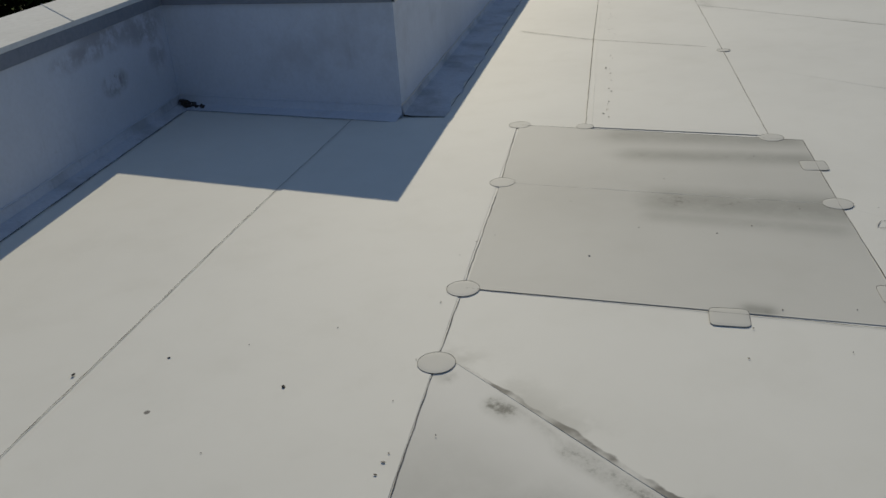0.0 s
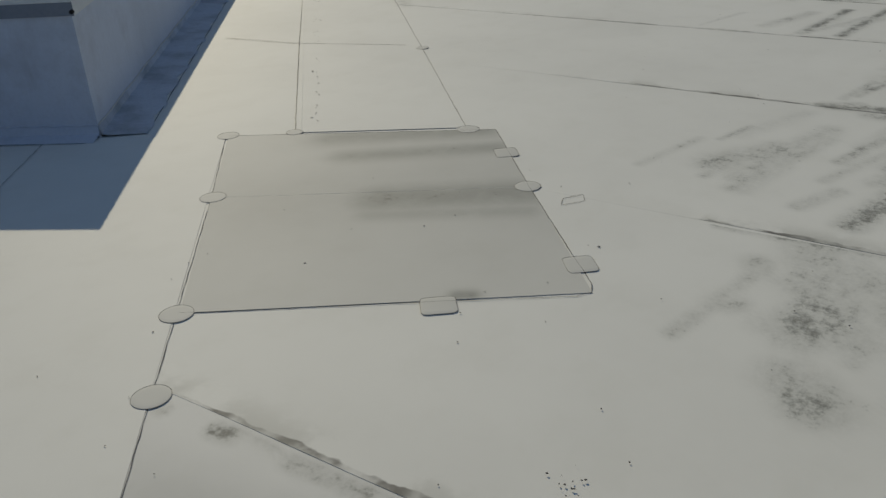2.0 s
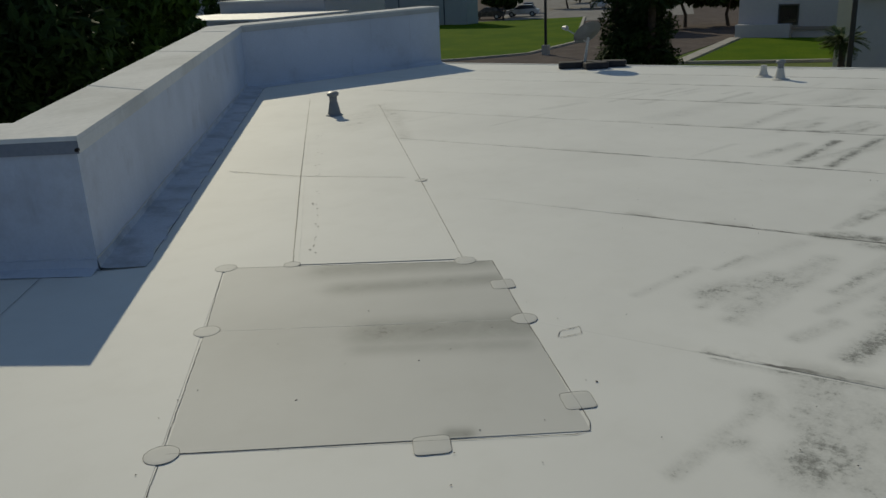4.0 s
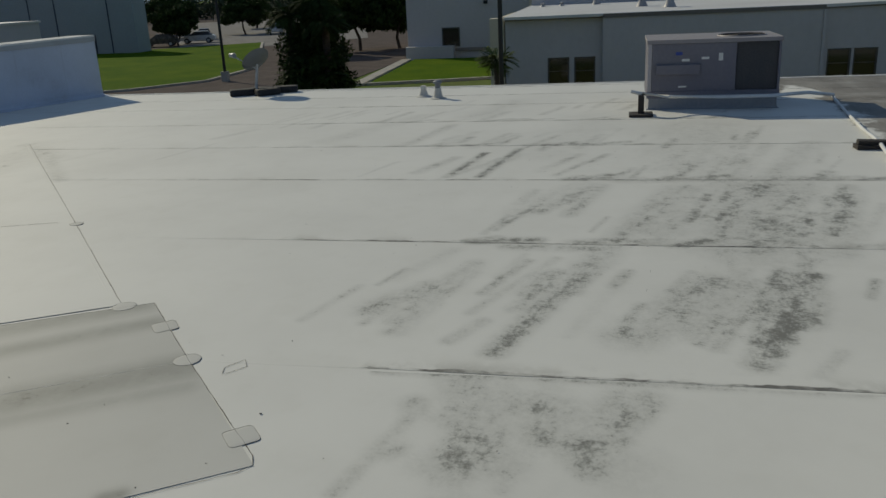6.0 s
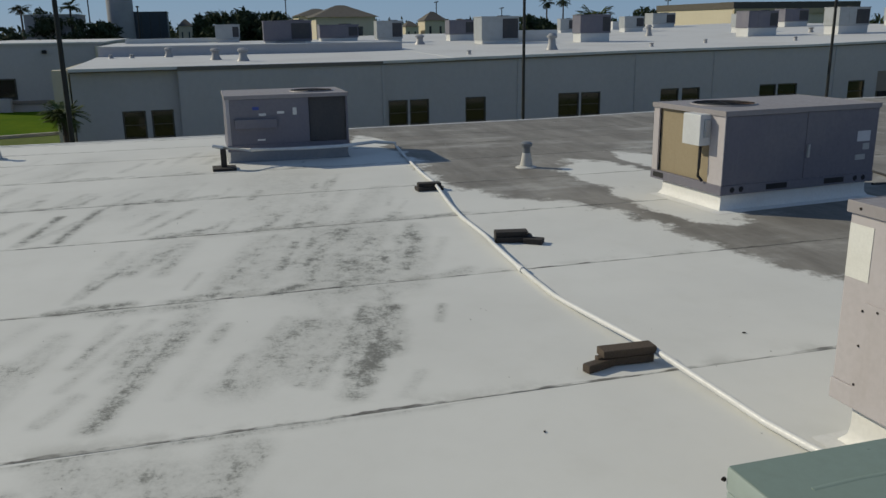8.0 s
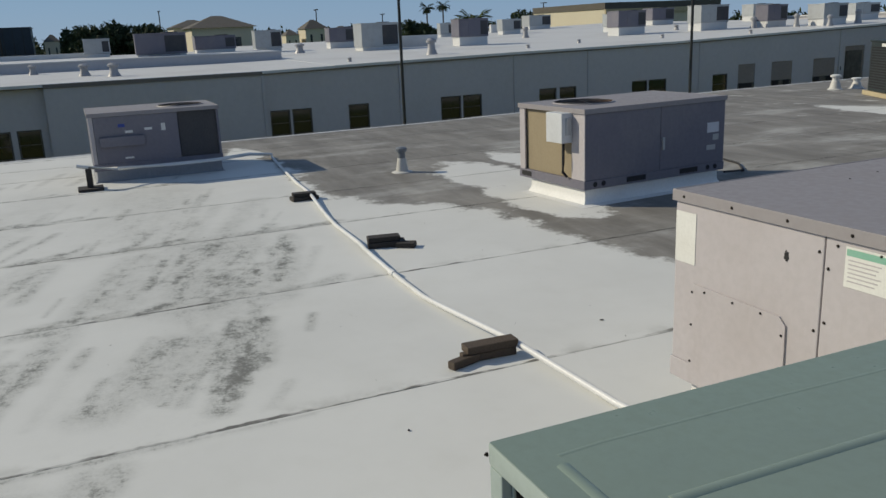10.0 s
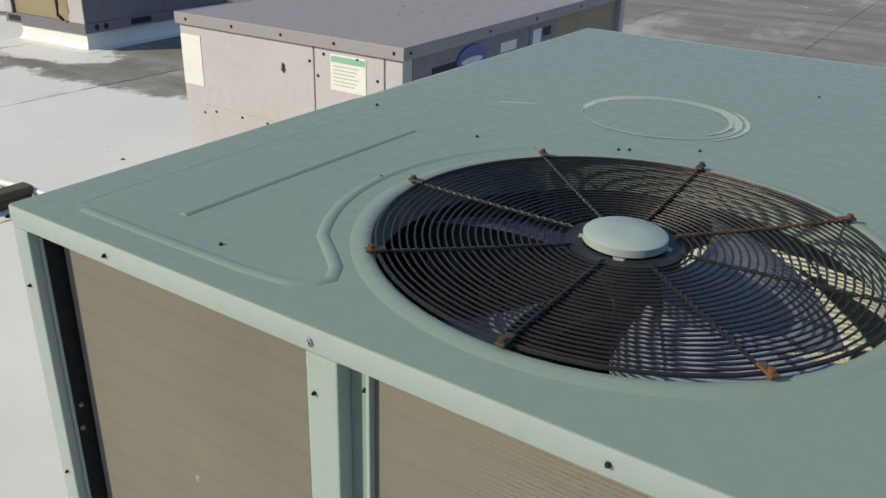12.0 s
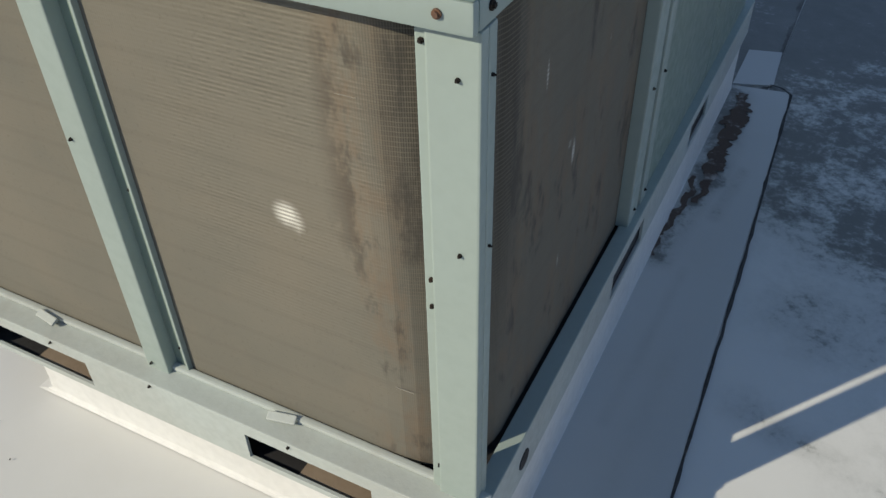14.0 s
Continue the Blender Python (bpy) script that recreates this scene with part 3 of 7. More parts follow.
SMEARS_PATCH = [
    (4.19, 3.36, 4.68, 2.66, 0.075, 0.78), (3.98, 3.10, 4.46, 2.44, 0.055, 0.72), (3.60, 2.58, 4.00, 1.98, 0.09, 0.9),
    (3.42, 2.52, 3.80, 1.90, 0.05, 0.5), (2.995, 1.765, 3.02, 1.725, 0.020, 1.1), (3.30, 3.05, 3.95, 2.05, 0.22, 0.22),
]
COAT_RIM = [(2.0, -7.5), (3.2, -6.0), (4.2, -4.4), (4.95, -3.95), (5.96, -3.61), (6.82, -3.64), (7.94, -3.26), (8.42, -2.74), (9.36, -2.42), (11.97, -2.51), (12.65, -1.84), (13.4, -1.2), (14.6, -0.6)]


# thin streaks drawn out by the wind: x range, y range, count, strength
rnd = random.Random(14)
STREAKS = []
for xa, xb, ya, yb, count, deep in ((4.35, 5.8, -0.85, 0.15, 16, 0.62), (4.3, 5.8, 0.1, 1.5, 15, 0.5), (5.95, 7.6, -1.55, 0.1, 26, 0.62), (5.95, 7.6, 0.0, 1.0, 9, 0.5), (7.75, 8.85, -1.7, 0.8, 22, 0.52), (7.75, 8.85, 0.8, 2.6, 8, 0.42), (9.0, 10.35, -1.6, 2.8, 24, 0.5), (10.5, 12.8, -1.2, 4.6, 26, 0.48), (3.1, 3.98, -0.1, 1.0, 9, 0.5), (2.3, 3.4, -0.6, 0.9, 6, 0.35), (8.0, 12.0, 3.0, 6.5, 10, 0.35), (-1.6, 0.03, -4.2, -0.4, 60, 0.42)):
    for _ in range(count):
        run = rnd.uniform(0.25, 0.95) * min(1.0, (xb - xa) * 0.8)
        x0 = rnd.uniform(xa, xb - run)
        y0 = rnd.uniform(ya, yb)
        STREAKS.append((x0, y0, x0 + run, y0 - run * rnd.uniform(0.22, 0.45), rnd.uniform(0.02, 0.085), deep * rnd.uniform(0.8, 1.5)))
for lap_x, ya, yb in ((5.94, -1.7, 1.3), (7.73, -1.9, 0.9), (9.28, -1.9, 2.2), (10.87, -1.7, 3.4)):
    for _ in range(12):
        y0 = rnd.uniform(ya, yb)
        STREAKS.append((lap_x + 0.03, y0, lap_x + rnd.uniform(0.04, 0.2), y0 - rnd.uniform(0.1, 0.5), rnd.uniform(0.03, 0.08), rnd.uniform(0.55, 0.95)))


def mould(x, y, smears):
    """How mouldy the roof is at the points x, y."""
    best = np.zeros_like(x)
    for x0, y0, x1, y1, half, strength in smears:
        dx, dy = x1 - x0, y1 - y0
        s = np.clip(((x - x0) * dx + (y - y0) * dy) / (dx * dx + dy * dy), 0, 1)
        d = np.hypot(x - x0 - s * dx, y - y0 - s * dy)
        best = np.maximum(best, strength * 1.14 * np.exp(-((d / (half * 1.35)) ** 2)))
    return best


def coated(x, y):
    """The grey weathered coating, past a rim, with bare pockets."""
    rim = np.interp(x, [p[0] for p in COAT_RIM], [p[1] for p in COAT_RIM])
    g = np.clip(0.5 + (rim - y) / 0.9, 0, 1)
    for cx, cy, rx, ry in ((9.1, -4.45, 1.35, 0.55), (7.6, -4.3, 1.0, 0.55), (9.9, -5.3, 0.8, 0.35), (12.0, -2.2, 0.9, 0.3), (5.2, -15.6, 2.0, 1.0), (10.7, -12.9, 1.4, 0.5), (9.6, -14.9, 1.3, 0.5), (13.0, -2.35, 0.7, 0.3)):
        g = np.minimum(g, np.clip(np.hypot((x - cx) / rx, (y - cy) / ry) - 0.35, 0, 1))
    return np.where(y < -11, np.minimum(g, 0.74), g)


def welded(lap_x, y):
    """1 where a lap is welded flat and clean, 0 where its edge stands open."""
    start, run = {4.065: (1.17, 0.06), 5.94: (2.3, 1.4)}.get(lap_x, (3.0, 2.5))
    return np.clip((y - start) / run, 0, 1) * (1.0 if lap_x in (4.065, 5.94) else 0.12)


def dust_film(x, y):
    """An even grey film of dust on the sheet beside the patched seam."""
    return 0.85 * np.exp(-((x - 1.1) / 0.85) ** 2 - ((y - 1.35) / 0.85) ** 2) * np.clip((1.93 - x) / 0.18, 0, 1)


def patch_film(x, y):
    """Bands of settled dirt across the patch."""
    return mould(x, y, [s[:4] + (s[4] * 1.4, s[5] * 0.95) for s in SMEARS_PATCH])


def sheet_mesh(name, cols, smears, material, lap_from=None, grey=True, film=None):
    """A sheet from columns of points (each an array n x 3), with its stains as attributes."""
    pts = np.array(cols)
    nc, nr, _ = pts.shape
    idx = np.arange(nc * nr).reshape(nc, nr)
    faces = np.stack([idx[:-1, :-1], idx[1:, :-1], idx[1:, 1:], idx[:-1, 1:]], -1).reshape(-1, 4)
    flat = pts.reshape(-1, 3)
    rim = np.concatenate([idx[:, 0], idx[-1, 1:], idx[-2::-1, -1], idx[0, -2:0:-1]])
    low = flat[rim] - (0, 0, 0.001)
    skirt = [(rim[i], len(flat) + i, len(flat) + (i + 1) % len(rim), rim[(i + 1) % len(rim)]) for i in range(len(rim))]
    me = bpy.data.meshes.new(name)
    every = np.concatenate([flat, low])
    me.from_pydata(every.tolist(), [], faces.tolist() + [tuple(map(int, f)) for f in skirt])
    x, y = every[:, 0], every[:, 1]
    me.attributes.new("dirt", "FLOAT", "POINT").data.foreach_set("value", mould(x, y, smears).astype(np.float32))
    if grey:
        me.attributes.new("grey", "FLOAT", "POINT").data.foreach_set("value", coated(x, y).astype(np.float32))
    if film is not None:
        me.attributes.new("film", "FLOAT", "POINT").data.foreach_set("value", film(x, y).astype(np.float32))
    if lap_from is not None:
        me.attributes.new("lap", "FLOAT", "POINT").data.foreach_set("value", (1 - (x - lap_from + welded(lap_from, y) * 0.3) / 0.5).astype(np.float32))
    me.materials.append(material)
    return me


outline = PARAPET_LINE + ROOF_EDGE[1:] + [(-8.0, -40.0), (-8.0, 0.55)]
floor = alone("floor", prism(bmesh.new(), outline, -0.35, 0.0), MEMBRANE, "flat white membrane roof, stained and patched", "roof", kind="structure")


def roof_top(x):
    """How far the field sheets reach towards the parapet."""
    field = np.where(x < 4.065, 1.87 + 0.86 * (x - 1.5), 2.76 + 0.878 * (x - 4.69)) + 0.08
    return np.minimum(field, 10.35 - 0.323 * (x - 10.56))


def roof_side(y):
    return np.interp(-y, [-p[1] for p in ROOF_EDGE], [p[0] for p in ROOF_EDGE]) - 0.05


for n, (x0, x1) in enumerate(zip(LAPS, LAPS[1:])):
    cols = []
    fine = x0 > -2.0
    for x in np.linspace(x0, x1, 76 if fine else 6):
        top = float(roof_top(x))
        split = min(top - 0.5, -6.0)
        ys = np.concatenate([np.linspace(-39.8, split, 70, endpoint=False), np.linspace(split, top, 420 if fine else 30)])
        wave = 0.0015 * np.sin(ys * 1.7 + x0) + 0.001 * np.sin(ys * 5.1 + 2 * x0)
        loose = 1 - welded(x0, ys)
        edge = x + (wave * 2.0 * loose if x == x0 else 0)
        cols.append(np.stack([np.full_like(ys, x) if np.isscalar(edge) else edge, ys, 0.0018 + 0.0012 * loose * max(0.0, 1 - (x - x0) / 0.12) + np.abs(wave) * 0.25 * loose], 1))
    me = sheet_mesh("membrane_sheet", cols, SMEARS_A + SMEARS_B + STREAKS, MEMBRANE_DULL if abs(x0 - 0.2) < 0.01 else MEMBRANE, x0, film=dust_film if abs(x0 - 0.2) < 0.01 else None)
    ob = new("membrane_sheet", me)
    ob.parent = floor
# the last strip up to the roof's edge
cols = []
for s in np.linspace(0, 1, 20):
    ys = np.concatenate([np.linspace(-39.8, -6.0, 80, endpoint=False), np.linspace(-6.0, 9.1, 200)])
    x = 14.3 + s * (roof_side(ys) - 14.3)
    cols.append(np.stack([x, ys, np.full_like(ys, 0.0018 + 0.0012 * (1 - s))], 1))
new("membrane_sheet", sheet_mesh("membrane_sheet", cols, SMEARS_A + SMEARS_B + STREAKS, MEMBRANE, 14.3)).parent = floor


def quad_sheet(name, a, b, c, d, z, material, smears, nx=60, ny=60, curl=0.00008, film=None):
    """A sheet over four corners, with a low swell."""
    a, b, c, d = (np.array(p, float) for p in (a, b, c, d))
    cols = []
    for u in np.linspace(0, 1, nx):
        v = np.linspace(0, 1, ny)[:, None]
        p = (a * (1 - u) + b * u) * (1 - v) + (d * (1 - u) + c * u) * v
        cols.append(np.concatenate([p, z + curl * np.sin(9 * u + 5 * v) * np.sin(7 * v)], 1))
    ob = new(name, sheet_mesh(name, cols, smears, material, None, False, film))
    ob.parent = floor
    return ob


strip = quad_sheet("perimeter_sheet", (-3.0, -1.98), (3.93, 3.96), (3.42, 4.93), (-3.0, -0.27), 0.0042, MEMBRANE, [], 60, 20)
strip_far = quad_sheet("perimeter_sheet", (4.69, 2.76), (12.2, 9.35), (11.5, 9.95), (4.17, 3.63), 0.0042, MEMBRANE, SMEARS_B, 90, 20)
patch = quad_sheet("patch_sheet", (2.385, 2.61), (3.25, 1.335), (4.735, 2.585), (3.945, 3.955), 0.0050, MEMBRANE_GREY, [s[:4] + (s[4], s[5] * 0.75) for s in SMEARS_PATCH], 110, 110, film=patch_film)


def ribbon(parent, points, z, half, material=None, name="seam_line", wobble=0.004, seed=0):
    """A thin irregular line of dirt along a seam."""
    rnd = random.Random(seed)
    pts = []
    for (xa, ya), (xb, yb) in zip(points, points[1:]):
        k = max(2, int(math.hypot(xb - xa, yb - ya) / 0.05))
        pts += [(xa + (xb - xa) * i / k, ya + (yb - ya) * i / k) for i in range(k)]
    pts.append(points[-1])
    bm = bmesh.new()
    rows = []
    for i, (x, y) in enumerate(pts):
        before, after = pts[max(0, i - 1)], pts[min(len(pts) - 1, i + 1)]
        n = Vector((-(after[1] - before[1]), after[0] - before[0])).normalized()
        off, w = rnd.uniform(-wobble, wobble) * 0.4, half * rnd.uniform(0.55, 1.25)
        rows.append([bm.verts.new((x + n.x * (off + s * w), y + n.y * (off + s * w), z + (0.0006 if s == 0 else 0))) for s in (-1, 0, 1)])
    for a, b in zip(rows, rows[1:]):
        for k in (0, 1):
            bm.faces.new((a[k], a[k + 1], b[k + 1], b[k]))
    return part(name, bm, material or BEAD, parent)


ribbon(strip, [(-3.0, -1.98), (1.99, 2.29), (2.38, 2.62), (3.23, 3.34), (3.93, 3.96)], 0.0048, 0.0013, CRACK, seed=1)
ribbon(strip, [(-3.0, -0.27), (0.78, 2.83), (2.09, 3.90), (3.40, 4.93)], 0.0048, 0.0014, CRACK, seed=2)
ribbon(strip_far, [(4.17, 3.63), (6.0, 5.22), (9.81, 8.48)], 0.0049, 0.0025, seed=3)
ribbon(strip_far, [(4.20, 3.61), (6.03, 5.20), (9.84, 8.46)], 0.0049, 0.004, MEMBRANE, "seam_welt", seed=33)
ribbon(strip_far, [(4.69, 2.76), (6.30, 4.17), (9.62, 7.09)], 0.0049, 0.0025, seed=4)
ribbon(strip_far, [(4.66, 2.78), (6.27, 4.19), (9.59, 7.11)], 0.0049, 0.004, MEMBRANE, "seam_welt", seed=34)
ribbon(strip_far, [(5.88, 5.97), (5.98, 5.19), (6.28, 4.30)], 0.0049, 0.004, seed=5)
ribbon(patch, [(2.385, 2.61), (2.87, 1.88), (3.20, 1.375), (3.25, 1.338), (3.31, 1.365), (3.38, 1.427), (4.01, 1.98), (4.73, 2.585), (3.945, 3.955)], 0.0054, 0.0015, CRACK, seed=6)
ribbon(patch, [(3.23, 3.33), (4.04, 2.03)], 0.0052, 0.002, SEALANT, seed=7)
# short cracks and repairs in the field by the green unit
ribbon(floor, [(1.16, -0.327), (1.40, -0.318), (1.445, -0.325), (1.49, -0.38), (1.53, -0.45)], 0.0048, 0.0013, CRACK, seed=8)
ribbon(floor, [(1.64, -0.58), (1.65, -0.44), (1.63, -0.405), (1.58, -0.395), (1.45, -0.40), (1.415, -0.43), (1.412, -0.49)], 0.0048, 0.0011, BEAD, seed=9)


def cover(at, half_x, half_y, turn, round_off, seed, label):
    """A small seam cover patch with its rim of sealant; round_off 1 is a disc."""
    ob = thing("seam_cover", pose(at[0], at[1], 0.0053, 0, 0, turn), label, "roof patch", "seam covers")
    rnd = random.Random(seed)
    pts = []
    for k in range(40):
        a = 2 * math.pi * k / 40
        c, s = math.cos(a), math.sin(a)
        e = 1.0 if round_off > 0.9 else 0.32
        pts.append((half_x * math.copysign(abs(c) ** e, c) * rnd.uniform(0.985, 1.0), half_y * math.copysign(abs(s) ** e, s) * rnd.uniform(0.985, 1.0)))
    bm = bmesh.new()
    low = [bm.verts.new((x, y, 0)) for x, y in pts]
    mid = [bm.verts.new((x * 0.97, y * 0.97, 0.0004)) for x, y in pts]
    top = [bm.verts.new((x * 0.6, y * 0.6, 0.0005)) for x, y in pts]
    for a, b in ((low, mid), (mid, top)):
        for k in range(40):
            bm.faces.new((a[k], a[(k + 1) % 40], b[(k + 1) % 40], b[k]))
    bm.faces.new(top)
    part("cover_sheet", bm, MEMBRANE_GREY, ob, "", True)
    bm = bmesh.new()
    tube(bm, [(x * 1.004, y * 1.004, 0.0002) for x, y in pts], 0.0009, 5, True)
    part("sealant_rim", bm, BEAD, ob)
    return ob


DISC = "round white membrane disc sealed over a seam crossing"
for k, p in enumerate([(3.945, 3.957), (3.233, 3.331), (2.375, 2.615), (1.983, 2.284), (4.055, 2.025), (4.665, 2.73), (4.17, 3.635), (6.25, 4.12)]):
    cover(p, 0.064 if k < 6 else 0.05, 0.064 if k < 6 else 0.05, 20 * k, 1, k + 1, DISC)
SQUARE = "square white membrane patch with rounded corners on a seam"
for k, (p, turn) in enumerate([((2.895, 1.79), -52), ((3.434, 1.468), 40), ((4.42, 2.345), 40)]):
    cover(p, 0.068, 0.062, turn, 0.3, k + 21, SQUARE)
ribbon(floor, [(3.93, 1.79), (4.0, 1.81), (4.09, 1.75), (4.02, 1.71), (3.93, 1.78)], 0.0048, 0.0015, BEAD, seed=31)


def lump(bm, at, r, flat, rnd):
    bmesh.ops.create_icosphere(bm, subdivisions=1, radius=r, matrix=Matrix.Translation(at) @ Euler((0, 0, rnd.uniform(0, 6))).to_matrix().to_4x4() @ Matrix.Diagonal((1.0, 0.6, flat, 1)))


# loose grit and leaf scraps, and dark dabs for seam dirt and fastener bumps with painted shadow
rnd = random.Random(5)
bm = bmesh.new()
for x, y, r in [(1.044, 3.095, 0.016), (1.539, 2.521, 0.018), (3.611, 1.465, 0.012), (3.668, -1.227, 0.016), (4.402, -2.724, 0.022), (2.915, 2.458, 0.010), (3.44, 2.22, 0.008), (1.33, 2.96, 0.011), (2.72, 1.60, 0.007)]:
    lump(bm, (x, y, 0.006), r * 0.6, 0.35, rnd)
for k in range(14):
    lump(bm, (2.267 + rnd.gauss(0, 0.035), 0.965 + rnd.gauss(0, 0.03), 0.009), rnd.uniform(0.0015, 0.005), 0.5, rnd)
for k in range(150):
    lump(bm, (rnd.uniform(0.6, 9.0), rnd.uniform(-3.0, 3.0), 0.007), rnd.uniform(0.0015, 0.004), 0.5, rnd)
alone("grit", bm, RUBBER, "scattered dark grit and leaf scraps", "debris", kind="stuff")
bm = bmesh.new()
for k in range(34):
    s = rnd.random()
    x = 4.17 + s * 3.4
    lump(bm, (x + 0.10 + rnd.gauss(0, 0.025), 3.63 + 0.862 * (x - 4.17) - 0.09 + rnd.gauss(0, 0.025), 0.007), rnd.uniform(0.004, 0.010), 0.15, rnd)
for k in range(10):
    x = rnd.uniform(0.9, 2.6)
    lump(bm, (x - 0.05 + rnd.gauss(0, 0.01), 1.87 + 0.86 * (x - 1.5) + 0.05 + rnd.gauss(0, 0.01), 0.007), rnd.uniform(0.003, 0.008), 0.2, rnd)
alone("seam_dabs", bm, BEAD, "dark dabs beside seams: dirt, and fastener bumps with their shadow put into the colour", "debris", kind="stuff")

# ---- parapet ----


def mitred(line, off):
    """The polyline moved to its left by off."""
    out = []
    for i, p in enumerate(line):
        p = Vector(p)
        n = [Vector((-(b - a).y, (b - a).x)).normalized() for a, b in ((Vector(line[j]), Vector(line[j + 1])) for j in (i - 1, i) if 0 <= j < len(line) - 1)]
        m = sum(n, Vector((0, 0))).normalized()
        out.append(tuple(p + m * off / max(0.35, m.dot(n[0]))))
    return out


def slab_between(bm, i, inner, outer, low, high):
    """A block over one stretch of two polylines, with heights per corner."""
    corners = [inner[i], inner[i + 1], outer[i + 1], outer[i]]
    which = [i, i + 1, i + 1, i]
    a = [bm.verts.new((*p, low[k])) for p, k in zip(corners, which)]
    b = [bm.verts.new((*p, high[k])) for p, k in zip(corners, which)]
    bm.faces.new(a)
    bm.faces.new(b)
    for k in range(4):
        bm.faces.new((a[k], a[(k + 1) % 4], b[(k + 1) % 4], b[k]))
    return bm


inner, outer = PARAPET_LINE, mitred(PARAPET_LINE, 0.55)
lip_in, lip_out = mitred(PARAPET_LINE, -0.022), mitred(PARAPET_LINE, 0.575)
lip_deep = mitred(PARAPET_LINE, -0.004)
for i, name in enumerate(("wall_west", "wall_jog", "wall_north", "wall_east")):
    bm = slab_between(bmesh.new(), i, inner, outer, [-4.0] * 5, PARAPET_TOP)
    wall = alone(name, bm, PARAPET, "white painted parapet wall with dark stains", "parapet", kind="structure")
    cap = part("coping", slab_between(bmesh.new(), i, lip_in, lip_out, PARAPET_TOP, [z + 0.028 for z in PARAPET_TOP]), COPING, wall, "pale metal coping cap")
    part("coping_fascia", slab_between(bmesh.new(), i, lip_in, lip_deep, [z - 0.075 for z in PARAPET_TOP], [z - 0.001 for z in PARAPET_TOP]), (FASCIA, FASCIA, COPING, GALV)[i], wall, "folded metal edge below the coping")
    # folded joints of the coping
    a, b = Vector(lip_in[i]), Vector(lip_in[i + 1])
    c, d = Vector(lip_out[i]), Vector(lip_out[i + 1])
    count = max(1, int((b - a).length / 2.4))
    for k in range(1, count + 1):
        s = (k - 0.4) / count
        p, q = a.lerp(b, s), c.lerp(d, s)
        z = PARAPET_TOP[i] + (PARAPET_TOP[i + 1] - PARAPET_TOP[i]) * s + 0.028
        part("coping_joint", rod(bmesh.new(), (*p, z), (*q, z), 0.006, None, 6), COPING, cap)
    # rounded cant and flashing sheet at the foot of the wall
    u = (Vector(inner[i + 1]) - Vector(inner[i]))
    length = u.length
    u.normalize()
    right = Vector((u.y, -u.x))
    bm = bmesh.new()
    rnd = random.Random(40 + i)
    wide = (0.10, 0.11, 0.27, 0.2)[i]
    fold = (0.5, 0.4, 2.2, 1.0)[i]
    steps = int(length / 0.07)
    rows = []
    for k in range(steps + 1):
        p = Vector(inner[i]) + u * (length * k / steps)
        wav = 0.012 * math.sin(k * 0.9) * fold * (0.4 + 0.6 * abs(math.sin(k * 0.23))) + rnd.uniform(-0.006, 0.006)
        prof = [(0.002, 0.075 + wav * 0.5), (0.005, 0.05), (0.012, 0.022 + abs(wav) * 0.6), (0.05, 0.012 + abs(wav) * 0.9), (wide * 0.7, 0.0075 + abs(wav) * 0.4), (wide + wav, 0.0062), (wide + wav + 0.001, 0.001)]
        rows.append([bm.verts.new((p.x + right.x * o, p.y + right.y * o, z)) for o, z in prof])
    for r0, r1 in zip(rows, rows[1:]):
        for k in range(6):
            bm.faces.new((r0[k], r0[k + 1], r1[k + 1], r1[k]))
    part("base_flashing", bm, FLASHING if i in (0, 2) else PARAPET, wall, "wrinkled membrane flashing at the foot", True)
    bm = bmesh.new()
    tube(bm, [(*(Vector(inner[i]) + u * (length * k / 60) + right * 0.003), 0.08 + 0.004 * math.sin(k * 1.3 + i)) for k in range(61)], 0.005, 6)
    part("flashing_bead", bm, SEALANT if i == 2 else PARAPET, wall)
    foot = [tuple(Vector(inner[i]) + u * (length * k / 40) + right * (wide + 0.006)) for k in range(1 if i else 0, 40)]
    ribbon(wall, foot, 0.0066, 0.003, CRACK, "flashing_edge", seed=50 + i)
# leaf litter caught in the parapet's inner corner
bm = bmesh.new()
rnd = random.Random(77)
for k in range(70):
    s_ = abs(rnd.gauss(0, 0.07))
    x, y = 2.72 + s_ * 0.49 + rnd.uniform(-0.03, 0.0), 6.19 - s_ * 0.87 - rnd.uniform(0.03, 0.11)
    lump(bm, (x, y, 0.012 + rnd.uniform(0, 0.05) * math.exp(-s_ * 8)), rnd.uniform(0.008, 0.022), 0.5, rnd)
alone("leaf_litter", bm, WOOD_DARK, "dark heap of leaf litter in the parapet corner", "debris", kind="stuff")
# dark bolt heads on the coping's corner
bm = bmesh.new()
rod(bm, (3.55, 4.60, 0.755), (3.53, 4.585, 0.755), 0.012, None, 8)
alone("coping_bolt", bm, SCREW, "dark bolt head in the coping corner", "bolt")

# the edge of the roof: a low metal stop, and the wall below it
for i in range(len(ROOF_EDGE) - 1):
    bm = prism(bmesh.new(), sides(ROOF_EDGE[i + 1], ROOF_EDGE[i], 0.09), 0.0, 0.009)
    trim = alone("trim", bm, COPING, "low pale metal edge trim round the roof", "edge trim", kind="structure")
    bm = prism(bmesh.new(), sides(ROOF_EDGE[i + 1], ROOF_EDGE[i], 0.3), -4.0, -0.36)
    alone("wall_below", bm, STUCCO, "grey stucco outer wall under the roof edge", "wall", kind="structure")
# plain parapets behind the walk
alone("wall_south", prism(bmesh.new(), [(-8.3, -40.3), (17.3, -40.3), (17.3, -40.02), (-8.3, -40.02)], -4.0, 0.5), PARAPET, "plain white parapet wall", "parapet", kind="structure")
